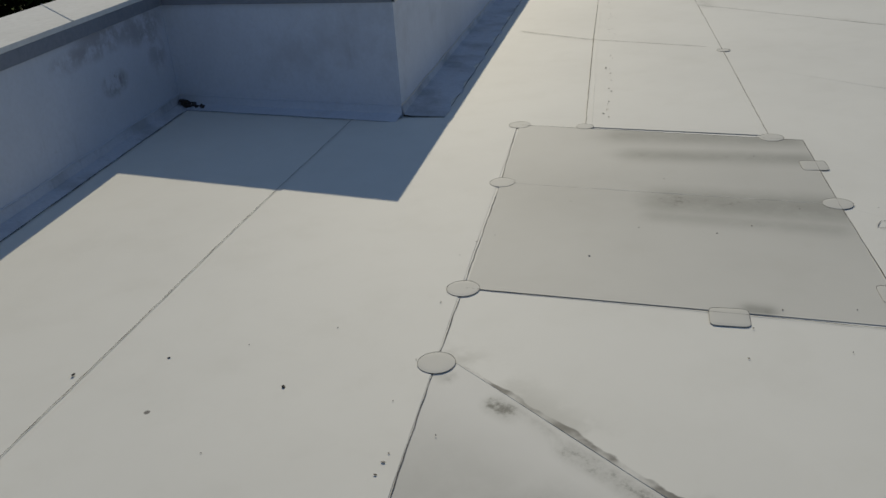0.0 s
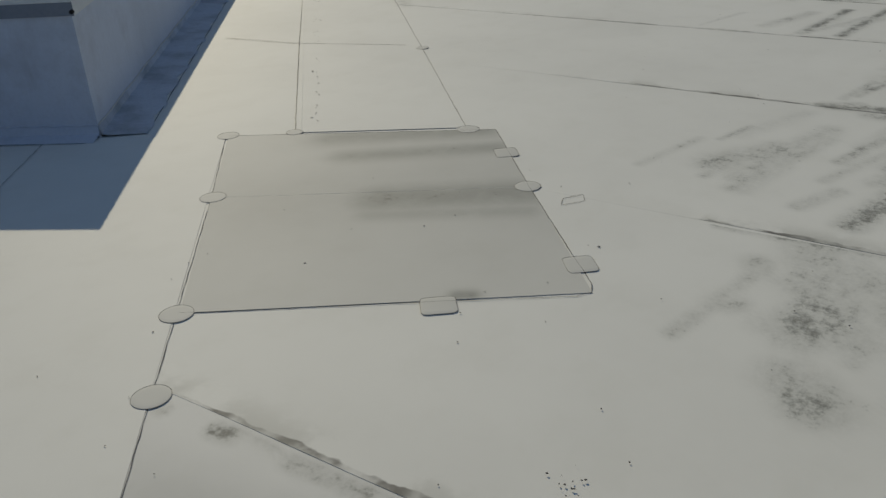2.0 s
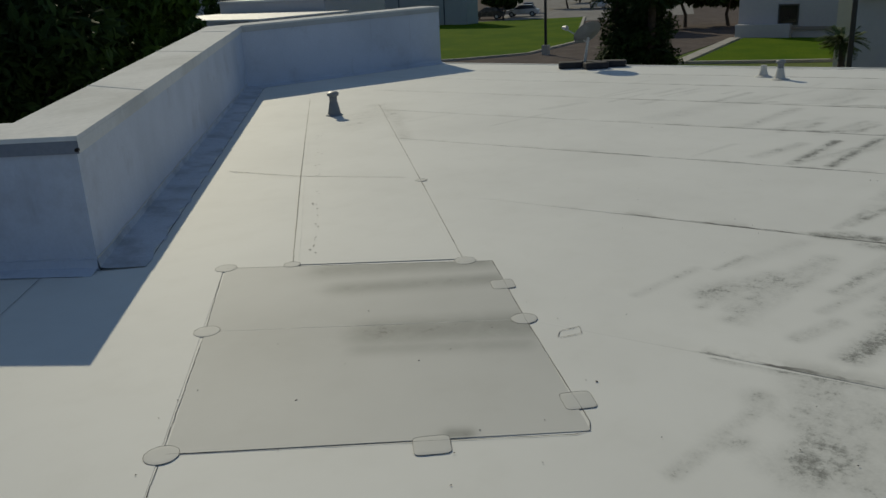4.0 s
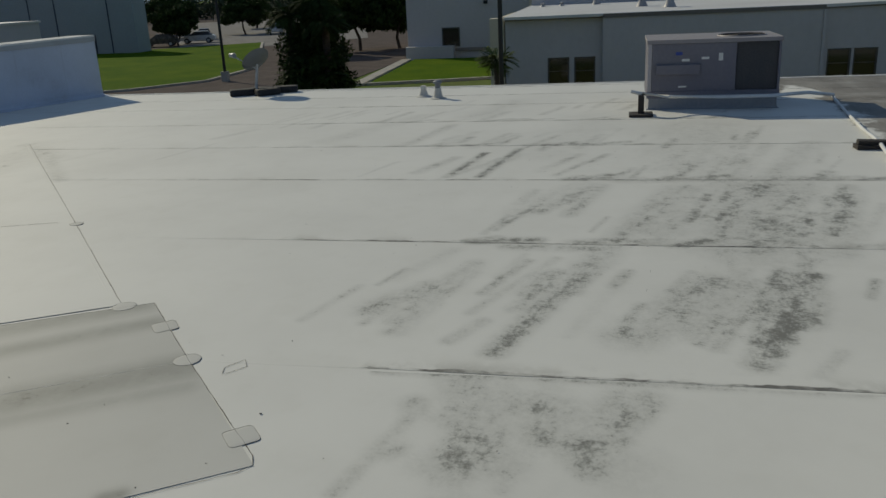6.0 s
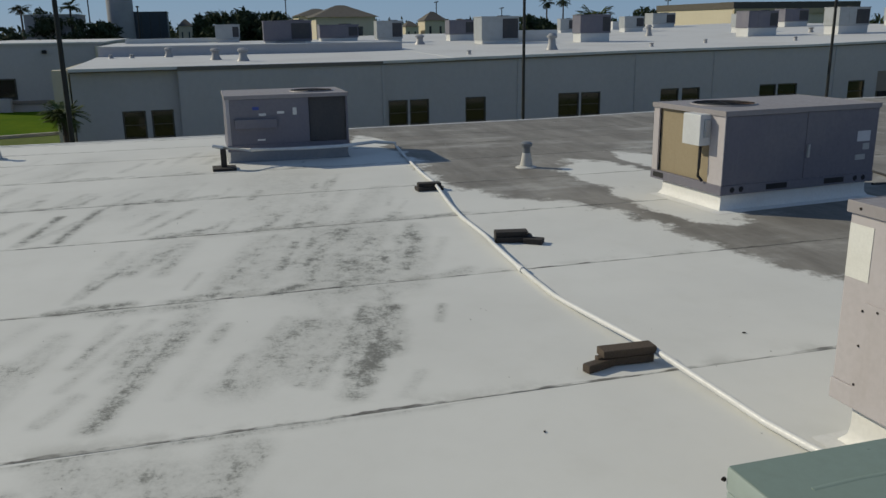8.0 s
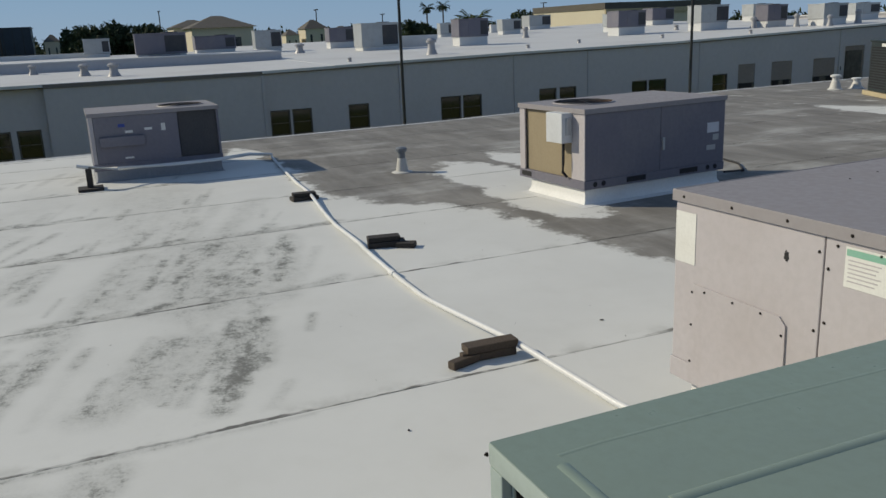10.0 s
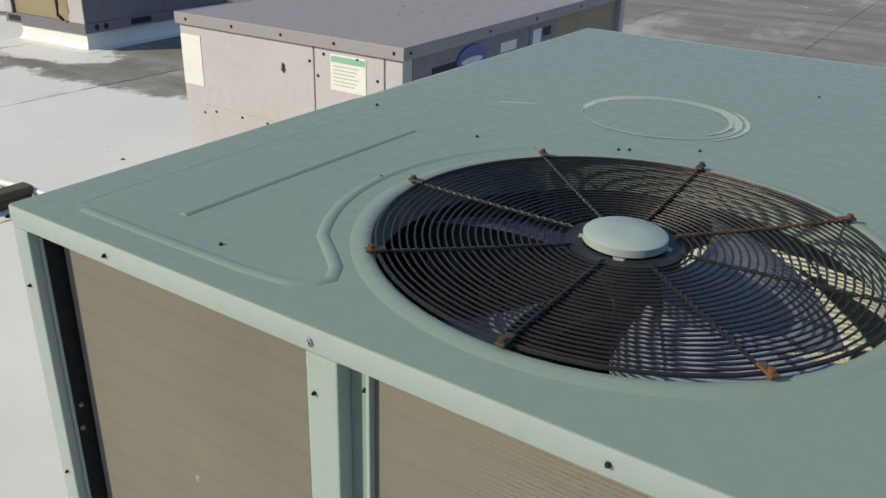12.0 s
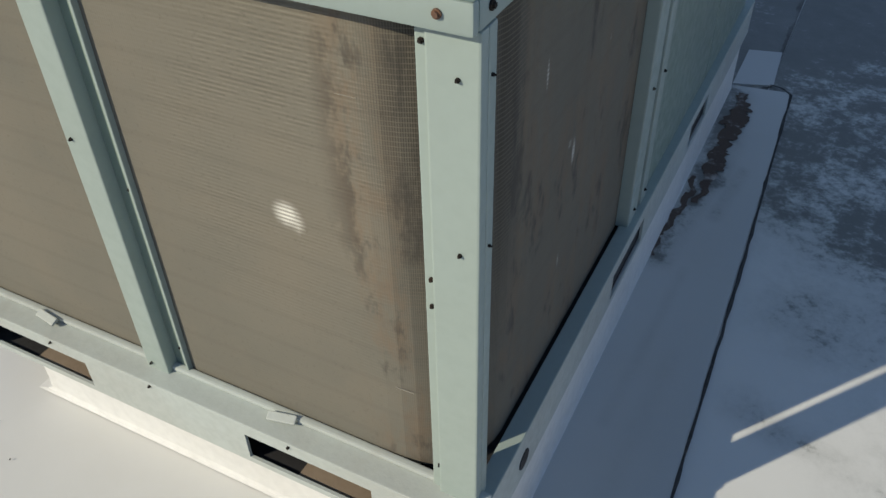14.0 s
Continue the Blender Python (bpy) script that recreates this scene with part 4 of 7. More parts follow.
alone("wall_back", prism(bmesh.new(), [(-8.3, -40.0), (-8.02, -40.0), (-8.02, 1.0), (-8.3, 1.0)], -4.0, 0.6), PARAPET, "plain white parapet wall", "parapet", kind="structure")
alone("wall_back_side", prism(bmesh.new(), [(-8.0, 0.6), (-3.25, 0.6), (-3.25, 0.9), (-8.0, 0.9)], -4.0, 0.6), PARAPET, "plain white parapet wall", "parapet", kind="structure")

# ---- the green condensing unit ----
GX0, GX1, GY0, GY1 = 0.327, 1.552, -0.564, -2.59
GTOP = 1.110
FAN = (0.762, -1.012)
curb = thing("equipment_curb", pose(0, 0, 0), "white membrane-wrapped curb carrying the green condensing unit", "roof curb")
bm = bmesh.new()
rows = []
for off, z in ((0.010, 0.004), (0.004, 0.007), (0.001, 0.014), (0.0, 0.05), (0.0, 0.10), (0.0, 0.187)):
    rows.append([bm.verts.new(p) for p in ((0.316 - off, -0.606 + off, z), (1.37 + 4 * off, -0.606 + off, z), (1.37 + 4 * off, GY1 - off, z), (0.316 - off, GY1 - off, z))])
for a, b in zip(rows, rows[1:]):
    for k in range(4):
        bm.faces.new((a[k], a[(k + 1) % 4], b[(k + 1) % 4], b[k]))
bm.faces.new(rows[-1])
part("curb_skirt", bm, CURB, curb)
PAD_STAINS = [(0.305, -1.62, 0.265, -2.02, 0.040, 1.0), (0.262, -2.02, 0.295, -2.56, 0.050, 1.1), (0.205, -1.85, 0.18, -2.1, 0.025, 0.6), (0.25, -1.05, 0.22, -1.6, 0.018, 0.4), (0.20, -0.75, 0.17, -1.3, 0.03, 0.35)]
pad = quad_sheet("walk_pad", (0.128, -2.635), (GX0 - 0.012, -2.61), (GX0 - 0.012, 0.1), (0.045, 0.1), 0.0100, MEMBRANE_GREY, PAD_STAINS, 40, 200)
pad.parent = curb
tagged(pad, "grey membrane strip with a brown stain")
rnd = random.Random(23)
for k in range(9):
    y0 = -1.62 - 0.09 * k
    x0 = 0.296 - 0.045 * math.exp(-((y0 + 2.12) / 0.25) ** 2) + rnd.uniform(-0.012, 0.012)
    pts = [(x0 + 0.010 * math.sin(5 * u + k) + 0.006 * math.sin(17 * u), y0 - 0.22 * u) for u in np.linspace(0, 1, 14)]
    ribbon(pad, pts, 0.0112 + 0.00025 * k, 0.006 + 0.016 * math.exp(-((y0 + 2.25) / 0.32) ** 2), STAIN, "stain", 0.003, 70 + k)
bm = bmesh.new()
prism(bm, [(0.205, -2.925), (GX0 - 0.01, -2.90), (GX0 - 0.01, -2.625), (0.19, -2.665)], 0.0035, 0.009)
part("walk_pad", bm, MEMBRANE_GREY, curb)
ribbon(curb, [(0.044, 0.1), (0.073, -0.93), (0.088, -1.57), (0.126, -2.62), (0.16, -2.655), (0.20, -2.66)], 0.0105, 0.0045, CRACK, "pad_edge", seed=61)
unit = thing("condensing_unit", pose(0, 0, 0), "sage green rooftop condensing unit with dusty coils and fan guard", "air conditioner")
# lid: a holed plate with folded rims and pressed ribs
bm = bmesh.new()
holed_plate(bm, GX0, GX1, -1.372, GY0, GTOP, *FAN, 0.360, 0.06)
lid = part("top_panel", bm, GREEN, unit)
part("top_panel", box(bmesh.new(), GX0, GX1, GY1, -1.3725, GTOP - 0.02, GTOP - 0.0012), GREEN, unit)
for a, b, c, d in ((GX0 - 0.002, GX1 + 0.002, GY0 - 0.012, GY0 + 0.002), (GX0 - 0.002, GX0 + 0.012, GY1, GY0 - 0.013), (GX1 - 0.012, GX1 + 0.002, GY1, GY0 - 0.013), (GX0 + 0.013, GX1 - 0.013, GY1 - 0.002, GY1 + 0.012)):
    part("top_rim", box(bmesh.new(), a, b, c, d, GTOP - 0.035, GTOP - 0.0004, 0.005), GREEN_LIGHT, unit, "", True)
bm = bmesh.new()
lathe(bm, [(0.360, GTOP), (0.365, GTOP + 0.003), (0.376, GTOP + 0.0035), (0.390, GTOP)], 72, (*FAN, 0))
for f in [f for f in bm.faces if len(f.verts) > 8]:
    bm.faces.remove(f)
part("fan_rim", bm, GREEN, unit, "", True)


def pressed(points, r=0.011, high=0.004, name="pressed_rib"):
    """A low rounded bead pressed into the lid."""
    bm = bmesh.new()
    tube(bm, [(x, y, GTOP + high - r) for x, y in points], r, 14)
    return part(name, bm, GREEN, lid, "", True)


pressed([(1.318, -0.692), (1.314, -0.98), (1.307, -1.250)], 0.016, 0.0032)
arc = [(FAN[0] + 0.428 * math.cos(radians(a)), FAN[1] + 0.428 * math.sin(radians(a))) for a in range(40, -45, -4)]
pressed([(1.45, -0.620), (1.30, -0.618), (1.12, -0.620), (1.055, -0.626), (1.022, -0.640), (1.010, -0.665), (1.028, -0.695), (1.06, -0.722)] + arc[1:], 0.020, 0.0030)
pressed([(1.474, -0.628), (1.478, -0.70), (1.472, -1.0), (1.462, -1.28)], 0.012, 0.0008)
# a scuffed ring and scratches on the far plate
bm = bmesh.new()
for k, (r, a0, a1, w) in enumerate(((0.160, 185, 380, 0.015), (0.168, 120, 350, 0.006), (0.184, 145, 235, 0.005), (0.150, 150, 240, 0.005), (0.164, 20, 175, 0.003))):
    rows = []
    for a in range(a0, a1, 4):
        c, s = math.cos(radians(a)), math.sin(radians(a))
        ww = w * (0.4 + 0.6 * math.sin(math.pi * (a - a0) / (a1 - a0)) + 0.15 * math.sin(a * 0.35))
        rows.append([bm.verts.new((0.963 + (r + d * ww) * c, -1.680 + (r + d * ww) * s, GTOP - 0.0008 + k * 0.0003)) for d in (-1, 1)])
    for p, q in zip(rows, rows[1:]):
        bm.faces.new((p[0], p[1], q[1], q[0]))
part("scuff_ring", bm, SCUFF, lid, "pale scuffed ring on the lid")
part("scuff_ring", rod(bmesh.new(), (1.29, -1.56, GTOP - 0.001), (1.22, -1.60, GTOP - 0.001), 0.0012, None, 6), SCUFF, lid)
screws(lid, [(1.196, -0.653, GTOP), (1.191, -1.0, GTOP), (1.477, -1.353, GTOP + 0.001), (1.187, -1.297, GTOP), (0.937, -1.400, GTOP - 0.0012), (0.920, -1.412, GTOP - 0.0012), (0.811, -1.492, GTOP - 0.0012), (0.72, -2.1, GTOP - 0.0012)], (0, 0, 1))
screws(lid, [(1.325, GY0 + 0.003, 1.091), (0.588, GY0 + 0.003, 1.092), (1.555, GY0 + 0.003, 1.09)], (0, 1, 0))
screws(lid, [(0.955, GY0 + 0.003, 1.09)], (0, 1, 0), GALV, 0.008)
screws(lid, [(0.362, GY0 + 0.003, 1.094)], (0, 1, 0), SCREW_RED, 0.0075)
screws(lid, [(GX0 - 0.003, -0.60, 1.094), (GX0 - 0.003, -1.45, 1.09), (GX0 - 0.003, -2.1, 1.09)], (-1, 0, 0), SCREW, 0.008)

# posts and base rails
ZB = 0.298


def channel(x0, x1, y0, y1, z0, z1, name="post"):
    return part(name, box(bmesh.new(), x0, x1, y0, y1, z0, z1, 0.003), GREEN_LIGHT, unit)


right_post = channel(0.325, 0.387, -0.580, -0.598, ZB - 0.11, GTOP - 0.036)
channel(0.325, 0.335, -0.598, -0.618, ZB - 0.11, GTOP - 0.036)
part("post_flange", boxed(0.387, 0.402, -0.588, -0.602, ZB, GTOP - 0.037, 0.002), GREEN_LIGHT, right_post)
mid_post = channel(0.930, 0.979, -0.580, -0.610, ZB - 0.02, GTOP - 0.05)
# the recessed web gets the darker green, its shade put into the paint
part("post_flange", boxed(0.901, 0.930, -0.604, -0.610, ZB, GTOP - 0.05, 0.002), GREEN, mid_post)
part("post_flange", boxed(0.8955, 0.901, -0.596, -0.610, ZB, GTOP - 0.05, 0.0015), GREEN_LIGHT, mid_post)
left_post = channel(1.516, 1.552, -0.563, -0.580, ZB - 0.02, GTOP - 0.036)
part("post_flange", boxed(1.509, 1.516, -0.578, -0.582, ZB, GTOP - 0.05, 0.001), GREEN_LIGHT, left_post)
# solid black pieces take the place of the empty gap's shade
part("gap_shade", box(boxed(1.44, 1.55, -0.668, -0.662, ZB, GTOP - 0.05), 1.518, 1.550, -0.6615, -0.5825, ZB, GTOP - 0.05), BLACK, left_post, "black fill for the shaded gap beside the coil")
screws(right_post, [(0.394, -0.587, 1.05), (0.392, -0.587, 0.735), (0.392, -0.587, 0.69)], (0, 1, 0), SCREW, 0.005)
screws(right_post, [(0.350, -0.579, 1.02), (0.349, -0.579, 0.795), (0.389, -0.586, 0.36)], (0, 1, 0), SCREW, 0.004)
screws(right_post, [(0.324, -0.605, 1.02), (0.324, -0.605, 0.80)], (-1, 0, 0), SCREW, 0.003)
screws(mid_post, [(0.966, -0.579, 1.005), (0.966, -0.579, 0.785), (0.966, -0.579, 0.315)], (0, 1, 0), SCREW, 0.004)
screws(mid_post, [(0.907, -0.603, 1.02), (0.907, -0.603, 0.70), (0.907, -0.603, 0.36)], (0, 1, 0), SCREW, 0.0045)
screws(left_post, [(1.534, -0.562, 0.98), (1.534, -0.562, 0.62)], (0, 1, 0), SCREW, 0.004)
screws(left_post, [(1.517, -0.598, 0.745), (1.517, -0.594, 0.70), (1.517, -0.596, 0.375)], (-1, 0, 0), GALV, 0.006)


def slotted_rail(along, start, stop, face, depth, z0, z1, slots, name="base_rail"):
    """A base rail with open fork slots; along 'x' or 'y'."""
    us = sorted({start, stop} | {v for pair in slots for v in pair})
    ws = [z0, z0 + 0.014, z1 - 0.030, z1]
    bm = bmesh.new()
    grid = [[bm.verts.new((u, face, w) if along == "x" else (face, u, w)) for w in ws] for u in us]
    for a in range(len(us) - 1):
        for b in range(3):
            if b == 1 and (us[a], us[a + 1]) in slots:
                continue
            bm.faces.new((grid[a][b], grid[a + 1][b], grid[a + 1][b + 1], grid[a][b + 1]))
    back = Vector((0, -depth, 0)) if along == "x" else Vector((depth, 0, 0))
    for v in bmesh.ops.extrude_face_region(bm, geom=list(bm.faces), use_keep_orig=True)["geom"]:
        if isinstance(v, bmesh.types.BMVert):
            v.co += back
    return part(name, bm, RAIL, unit)


front_rail = slotted_rail("x", 0.309, 1.60, -0.552, 0.006, 0.188, ZB - 0.003, [(0.498, 0.750), (1.120, 1.388)])
part("rail_ledge", box(boxed(0.309, 1.60, -0.604, -0.548, ZB - 0.003, ZB + 0.003, 0.002), 0.309, 1.60, -0.604, -0.590, ZB + 0.003, ZB + 0.014, 0.004), RAIL, front_rail)
for x, hurt in ((0.705, 12), (1.250, -8)):
    tag = part("rail_tab", boxed(-0.026, 0.026, -0.008, 0.008, 0, 0.006, 0.002), RAIL, front_rail, "pale bent tab at the coil's foot")
    tag.location, tag.rotation_euler = (x - 0.02, -0.583, ZB + 0.012), (radians(-25), 0, radians(hurt))
side_rail = slotted_rail("y", -2.64, -0.553, 0.309, 0.006, 0.188, ZB, [(-2.04, -1.85), (-1.43, -1.21)])
part("rail_ledge", boxed(0.309, 0.342, -2.64, -0.553, ZB - 0.002, ZB + 0.004, 0.002), GREEN_LIGHT, side_rail)
part("rail_hole", rod(bmesh.new(), (0.3075, -0.737, 0.235), (0.313, -0.737, 0.235), 0.02, None, 16), BLACK, side_rail)
screws(front_rail, [(1.200, -0.551, ZB - 0.012), (0.655, -0.551, ZB - 0.012), (0.39, -0.551, 0.27), (0.955, -0.551, ZB - 0.012), (1.56, -0.551, ZB - 0.012)], (0, 1, 0), SCREW, 0.004)
# the pan's shade is painted: black pieces, brown only where sun reaches
part("base_pan", boxed(0.317, 1.545, -2.58, -0.68, 0.199, ZB - 0.014), BLACK, unit, "pan under the coils, coloured black for its shade")
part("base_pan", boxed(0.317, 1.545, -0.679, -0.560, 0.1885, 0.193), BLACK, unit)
for x0, x1 in ((0.49, 0.655), (1.11, 1.285)):
    part("pan_floor", boxed(x0, x1, -0.62, -0.560, 0.1935, 0.196), PAN_TAN, unit, "rust-brown pan floor, only the sunlit part behind the slot")

# coils: the right one bends round the corner


def coil(points, z0, z1, thick, name, mat, bare=None):
    bm = bmesh.new()
    deep = mitred(points, thick)
    rows = []
    for p, q in zip(points, deep):
        rows.append([[bm.verts.new((*v, z)) for z in np.linspace(z0, z1, 97)] for v in (p, q)])
    for a, b in zip(rows, rows[1:]):
        for side in (0, 1):
            for k in range(96):
                bm.faces.new((a[side][k], b[side][k], b[side][k + 1], a[side][k + 1]))
        for k in (0, 96):
            bm.faces.new((a[0][k], b[0][k], b[1][k], a[1][k]))
    for r in (rows[0], rows[-1]):
        for k in range(96):
            bm.faces.new((r[0][k], r[1][k], r[1][k + 1], r[0][k + 1]))
    me = mesh_of(name, bm, mat)
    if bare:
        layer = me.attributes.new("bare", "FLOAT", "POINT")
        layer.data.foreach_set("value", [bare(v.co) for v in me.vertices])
        me.attributes.new("ribbed", "FLOAT", "POINT").data.foreach_set("value", [ribs(v.co) for v in me.vertices])
        me.attributes.new("flash", "FLOAT", "POINT").data.foreach_set("value", [dents(v.co) for v in me.vertices])
    ob = new(name, me)
    ob.parent = unit
    return ob


bend = [(0.485 - 0.135 * math.sin(radians(a)), -0.728 + 0.122 * math.cos(radians(a))) for a in range(0, 91, 10)]
front_run = [(x, -0.606) for x in np.linspace(0.8955, 0.50, 40)]


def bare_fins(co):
    # the side run is darkened all over, its shade put into the mask
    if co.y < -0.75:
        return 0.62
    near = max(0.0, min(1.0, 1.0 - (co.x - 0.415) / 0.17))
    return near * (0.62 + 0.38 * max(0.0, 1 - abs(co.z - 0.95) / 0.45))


DENTS = [(0.618, 0.747, 0.024, 0.024, 1.0), (0.603, 0.738, 0.016, 0.026, 0.7), (0.790, 0.700, 0.004, 0.022, 0.45), (0.70, 0.50, 0.004, 0.012, 0.5), (1.245, 0.72, 0.006, 0.012, 0.8), (1.265, 0.725, 0.012, 0.006, 0.4), (1.19, 0.92, 0.004, 0.010, 0.4), (1.38, 0.98, 0.006, 0.02, 0.3), (1.34, 0.90, 0.02, 0.012, 0.25)]
SIDE_DENTS = [(-0.98, 0.70, 0.010, 0.030, 0.8), (-0.96, 0.725, 0.014, 0.010, 0.6), (-0.84, 0.90, 0.004, 0.03, 0.7), (-0.835, 0.86, 0.006, 0.012, 0.5), (-1.12, 0.83, 0.006, 0.012, 0.5), (-0.95, 0.50, 0.005, 0.02, 0.6)]


def dents(co):
    """How far the fins are flattened to bare metal at a point."""
    u, marks = (co.x, DENTS) if co.y > -0.75 else (co.y, SIDE_DENTS)
    return max(g * math.exp(-((u - a) / w) ** 2 - ((co.z - z) / h) ** 2) for a, z, w, h, g in marks)


def ribs(co):
    if co.y < -0.75:
        return 0.25 + 0.5 * max(0.0, 1 - abs(co.z - 1.0) / 0.25)
    if co.x > 0.96:
        return 0.08
    return (0.15 + 0.85 * max(0.0, min(1.0, (co.z - 0.52) / 0.3))) * max(0.12, min(1.0, (0.86 - co.x) / 0.12))


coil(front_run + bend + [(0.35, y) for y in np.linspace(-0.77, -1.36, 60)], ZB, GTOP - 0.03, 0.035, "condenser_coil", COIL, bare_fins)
coil([(x, -0.606) for x in np.linspace(1.498, 0.975, 50)], ZB, GTOP - 0.03, 0.03, "condenser_coil", COIL, lambda co: 0.0)
# pale bent fins
for x, z, w, h, t in ((0.454, 0.479, 0.030, 0.003, 8), (0.505, 0.955, 0.026, 0.004, 4)):
    for k in range(1):
        y, jut = -0.6055, rnd.uniform(-0.2, 0.2) * w
        part("bent_fin", boxed(x - w / 2 + jut, x + w / 2 + jut * 0.5, y, y + 0.0012, z - h / 2 + h * k / 7, z - h / 2 + h * (k + 0.45) / 7), FIN_BARE, unit, "pale bent coil fin")
# side: two posts and the service panels behind the coil
for y0, y1 in ((-1.335, -1.40), (-1.425, -1.47)):
    side_post = part("post", box(bmesh.new(), 0.323, 0.352, y1, y0, ZB, GTOP - 0.034, 0.003), GREEN_LIGHT, unit)
    screws(side_post, [(0.322, (y0 + y1) / 2, 1.0), (0.322, (y0 + y1) / 2, 0.62), (0.322, (y0 + y1) / 2, 0.33)], (-1, 0, 0), SCREW, 0.005)
for y0, y1 in ((-1.475, -2.05), (-2.058, -2.585)):
    part("side_panel", box(bmesh.new(), 0.330, 0.352, y1, y0, ZB, GTOP - 0.034, 0.003), GREEN, unit)
part("side_panel", box(bmesh.new(), 1.538, 1.552, -2.585, -0.665, ZB, GTOP - 0.034, 0.003), GREEN, unit)
part("back_panel", box(bmesh.new(), 0.345, 1.538, -2.585, -2.57, ZB, GTOP - 0.034, 0.003), GREEN, unit)
part("inner_wall", box(bmesh.new(), 0.40, 1.538, -1.53, -1.52, ZB, GTOP - 0.06), DUSTY, unit)
# added black sheet that keeps the left gap dark
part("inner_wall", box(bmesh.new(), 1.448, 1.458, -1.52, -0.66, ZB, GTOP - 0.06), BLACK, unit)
# fan: motor, four pitched blades, hub cap on brackets
part("fan_motor", lathe(bmesh.new(), [(0.06, 0.72), (0.085, 0.74), (0.085, 0.93), (0.06, 0.96), (0.02, 0.97)], 24, (*FAN, 0)), RUBBER, unit, "", True)
for k in range(4):
    bm = bmesh.new()
    rows = []
    for r in np.linspace(0.07, 0.345, 8):
        w = 0.55 + 0.45 * (r / 0.35)
        a0 = k * math.pi / 2 + 0.35 + 0.6 * (r - 0.07)
        rows.append([bm.verts.new((FAN[0] + r * math.cos(a0 + w * s), FAN[1] + r * math.sin(a0 + w * s), 0.995 + 0.09 * (s - 0.5) + 0.012 * math.sin(math.pi * s))) for s in np.linspace(0, 1, 7)])
    for a, b in zip(rows, rows[1:]):
        for j in range(6):
            bm.faces.new((a[j], a[j + 1], b[j + 1], b[j]))
    blade = part("fan_blade", bm, FAN_BLUE, unit, "dark blue-black pitched blade", True)
guard = part("fan_guard", lathe(bmesh.new(), [(0.055, GTOP - 0.010), (0.060, GTOP - 0.004), (0.085, GTOP - 0.004), (0.085, GTOP - 0.009), (0.06, GTOP - 0.012)], 32, (*FAN, 0)), WIRE, unit, "domed wire guard over the fan")
part("hub_cap", lathe(bmesh.new(), [(0.055, 0), (0.060, 0.003), (0.060, 0.014), (0.057, 0.0165), (0.02, 0.018), (0.004, 0.0185)], 40, (FAN[0], FAN[1], GTOP - 0.004)), GREEN_LIGHT, guard, "sage green round hub cap", True)
for k in range(4):
    a = radians(105 + 90 * k)
    c, s = math.cos(a), math.sin(a)
    bm = box(bmesh.new(), 0.05, 0.068, -0.009, 0.009, -0.004, 0.008, 0.002, Matrix.Translation((FAN[0], FAN[1], GTOP - 0.012)) @ Matrix.Rotation(a, 4, "Z"))
    part("hub_bracket", bm, GREEN_LIGHT, guard)
for r in np.linspace(0.094, 0.354, 25):
    rise = 0.004 - 0.008 * (1 - (r / 0.354) ** 2)
    bm = bmesh.new()
    tube(bm, [(FAN[0] + r * math.cos(2 * math.pi * k / 60), FAN[1] + r * math.sin(2 * math.pi * k / 60), GTOP + rise) for k in range(60)], 0.0017 if r < 0.35 else 0.003, 5, True)
    part("guard_ring", bm, WIRE, guard)
for k in range(8):
    a = radians(1.5 + 45 * k)
    c, s = math.cos(a), math.sin(a)
    bm = bmesh.new()
    for phase in (0, math.pi):
        pts = []
        for t in np.linspace(0, 1, 70):
            r = 0.08 + t * 0.270
            z = GTOP + 0.007 - 0.008 * (1 - (r / 0.354) ** 2)
            tw = phase + 40 * math.pi * t / 2
            pts.append((FAN[0] + r * c - 0.0019 * math.cos(tw) * s, FAN[1] + r * s + 0.0019 * math.cos(tw) * c, z + 0.0019 * math.sin(tw)))
        tube(bm, pts, 0.0016, 5)
    spoke = part("guard_spoke", bm, RUST if k in (5, 6) else WIRE, guard, "twisted wire spoke, rusty in places")
    bm = box(bmesh.new(), 0.344, 0.372, -0.006, 0.006, GTOP + 0.0085, GTOP + 0.0125, 0.0015, Matrix.Translation((FAN[0], FAN[1], 0)) @ Matrix.Rotation(a, 4, "Z"))
    rod(bm, (FAN[0] + 0.364 * c, FAN[1] + 0.364 * s, GTOP + 0.005), (FAN[0] + 0.364 * c, FAN[1] + 0.364 * s, GTOP + 0.017), 0.0045, None, 8)
    part("guard_clip", bm, RUST, spoke, "rusty clip and bolt")

# ---- packaged units ----


def curb_under(m, x0, x1, y0, y1, h, label, mat=None, out=1.0):
    bm = bmesh.new()
    rows = []
    for off, z in ((0.10 * out, 0.004), (0.03 * out, 0.018), (0.006 * out, 0.05), (0, 0.09), (0, h)):
        rows.append([bm.verts.new(p) for p in ((x0 - off, y0 - off, z), (x1 + off, y0 - off, z), (x1 + off, y1 + off, z), (x0 - off, y1 + off, z))])
    for a, b in zip(rows, rows[1:]):
        for k in range(4):
            bm.faces.new((a[k], a[(k + 1) % 4], b[(k + 1) % 4], b[k]))
    bm.faces.new(rows[-1])
    return alone("equipment_curb", bm, mat or CURB, label, "roof curb", m=m, smooth=True)


def sticker(parent, m, w, h, mat, name="label", extra=None):
    """A thin printed label in the plane x-z of m, its outside towards -y."""
    bm = box(bmesh.new(), -w / 2, w / 2, -0.0016, 0, -h / 2, h / 2)
    ob = part(name, bm, mat, parent)
    ob.matrix_local = m
    for k, (x0, x1, z0, z1, mm) in enumerate(extra or ()):
        bar = part("print_bar", box(bmesh.new(), x0, x1, -0.0026, -0.0017, z0, z1), mm, ob)
    return ob


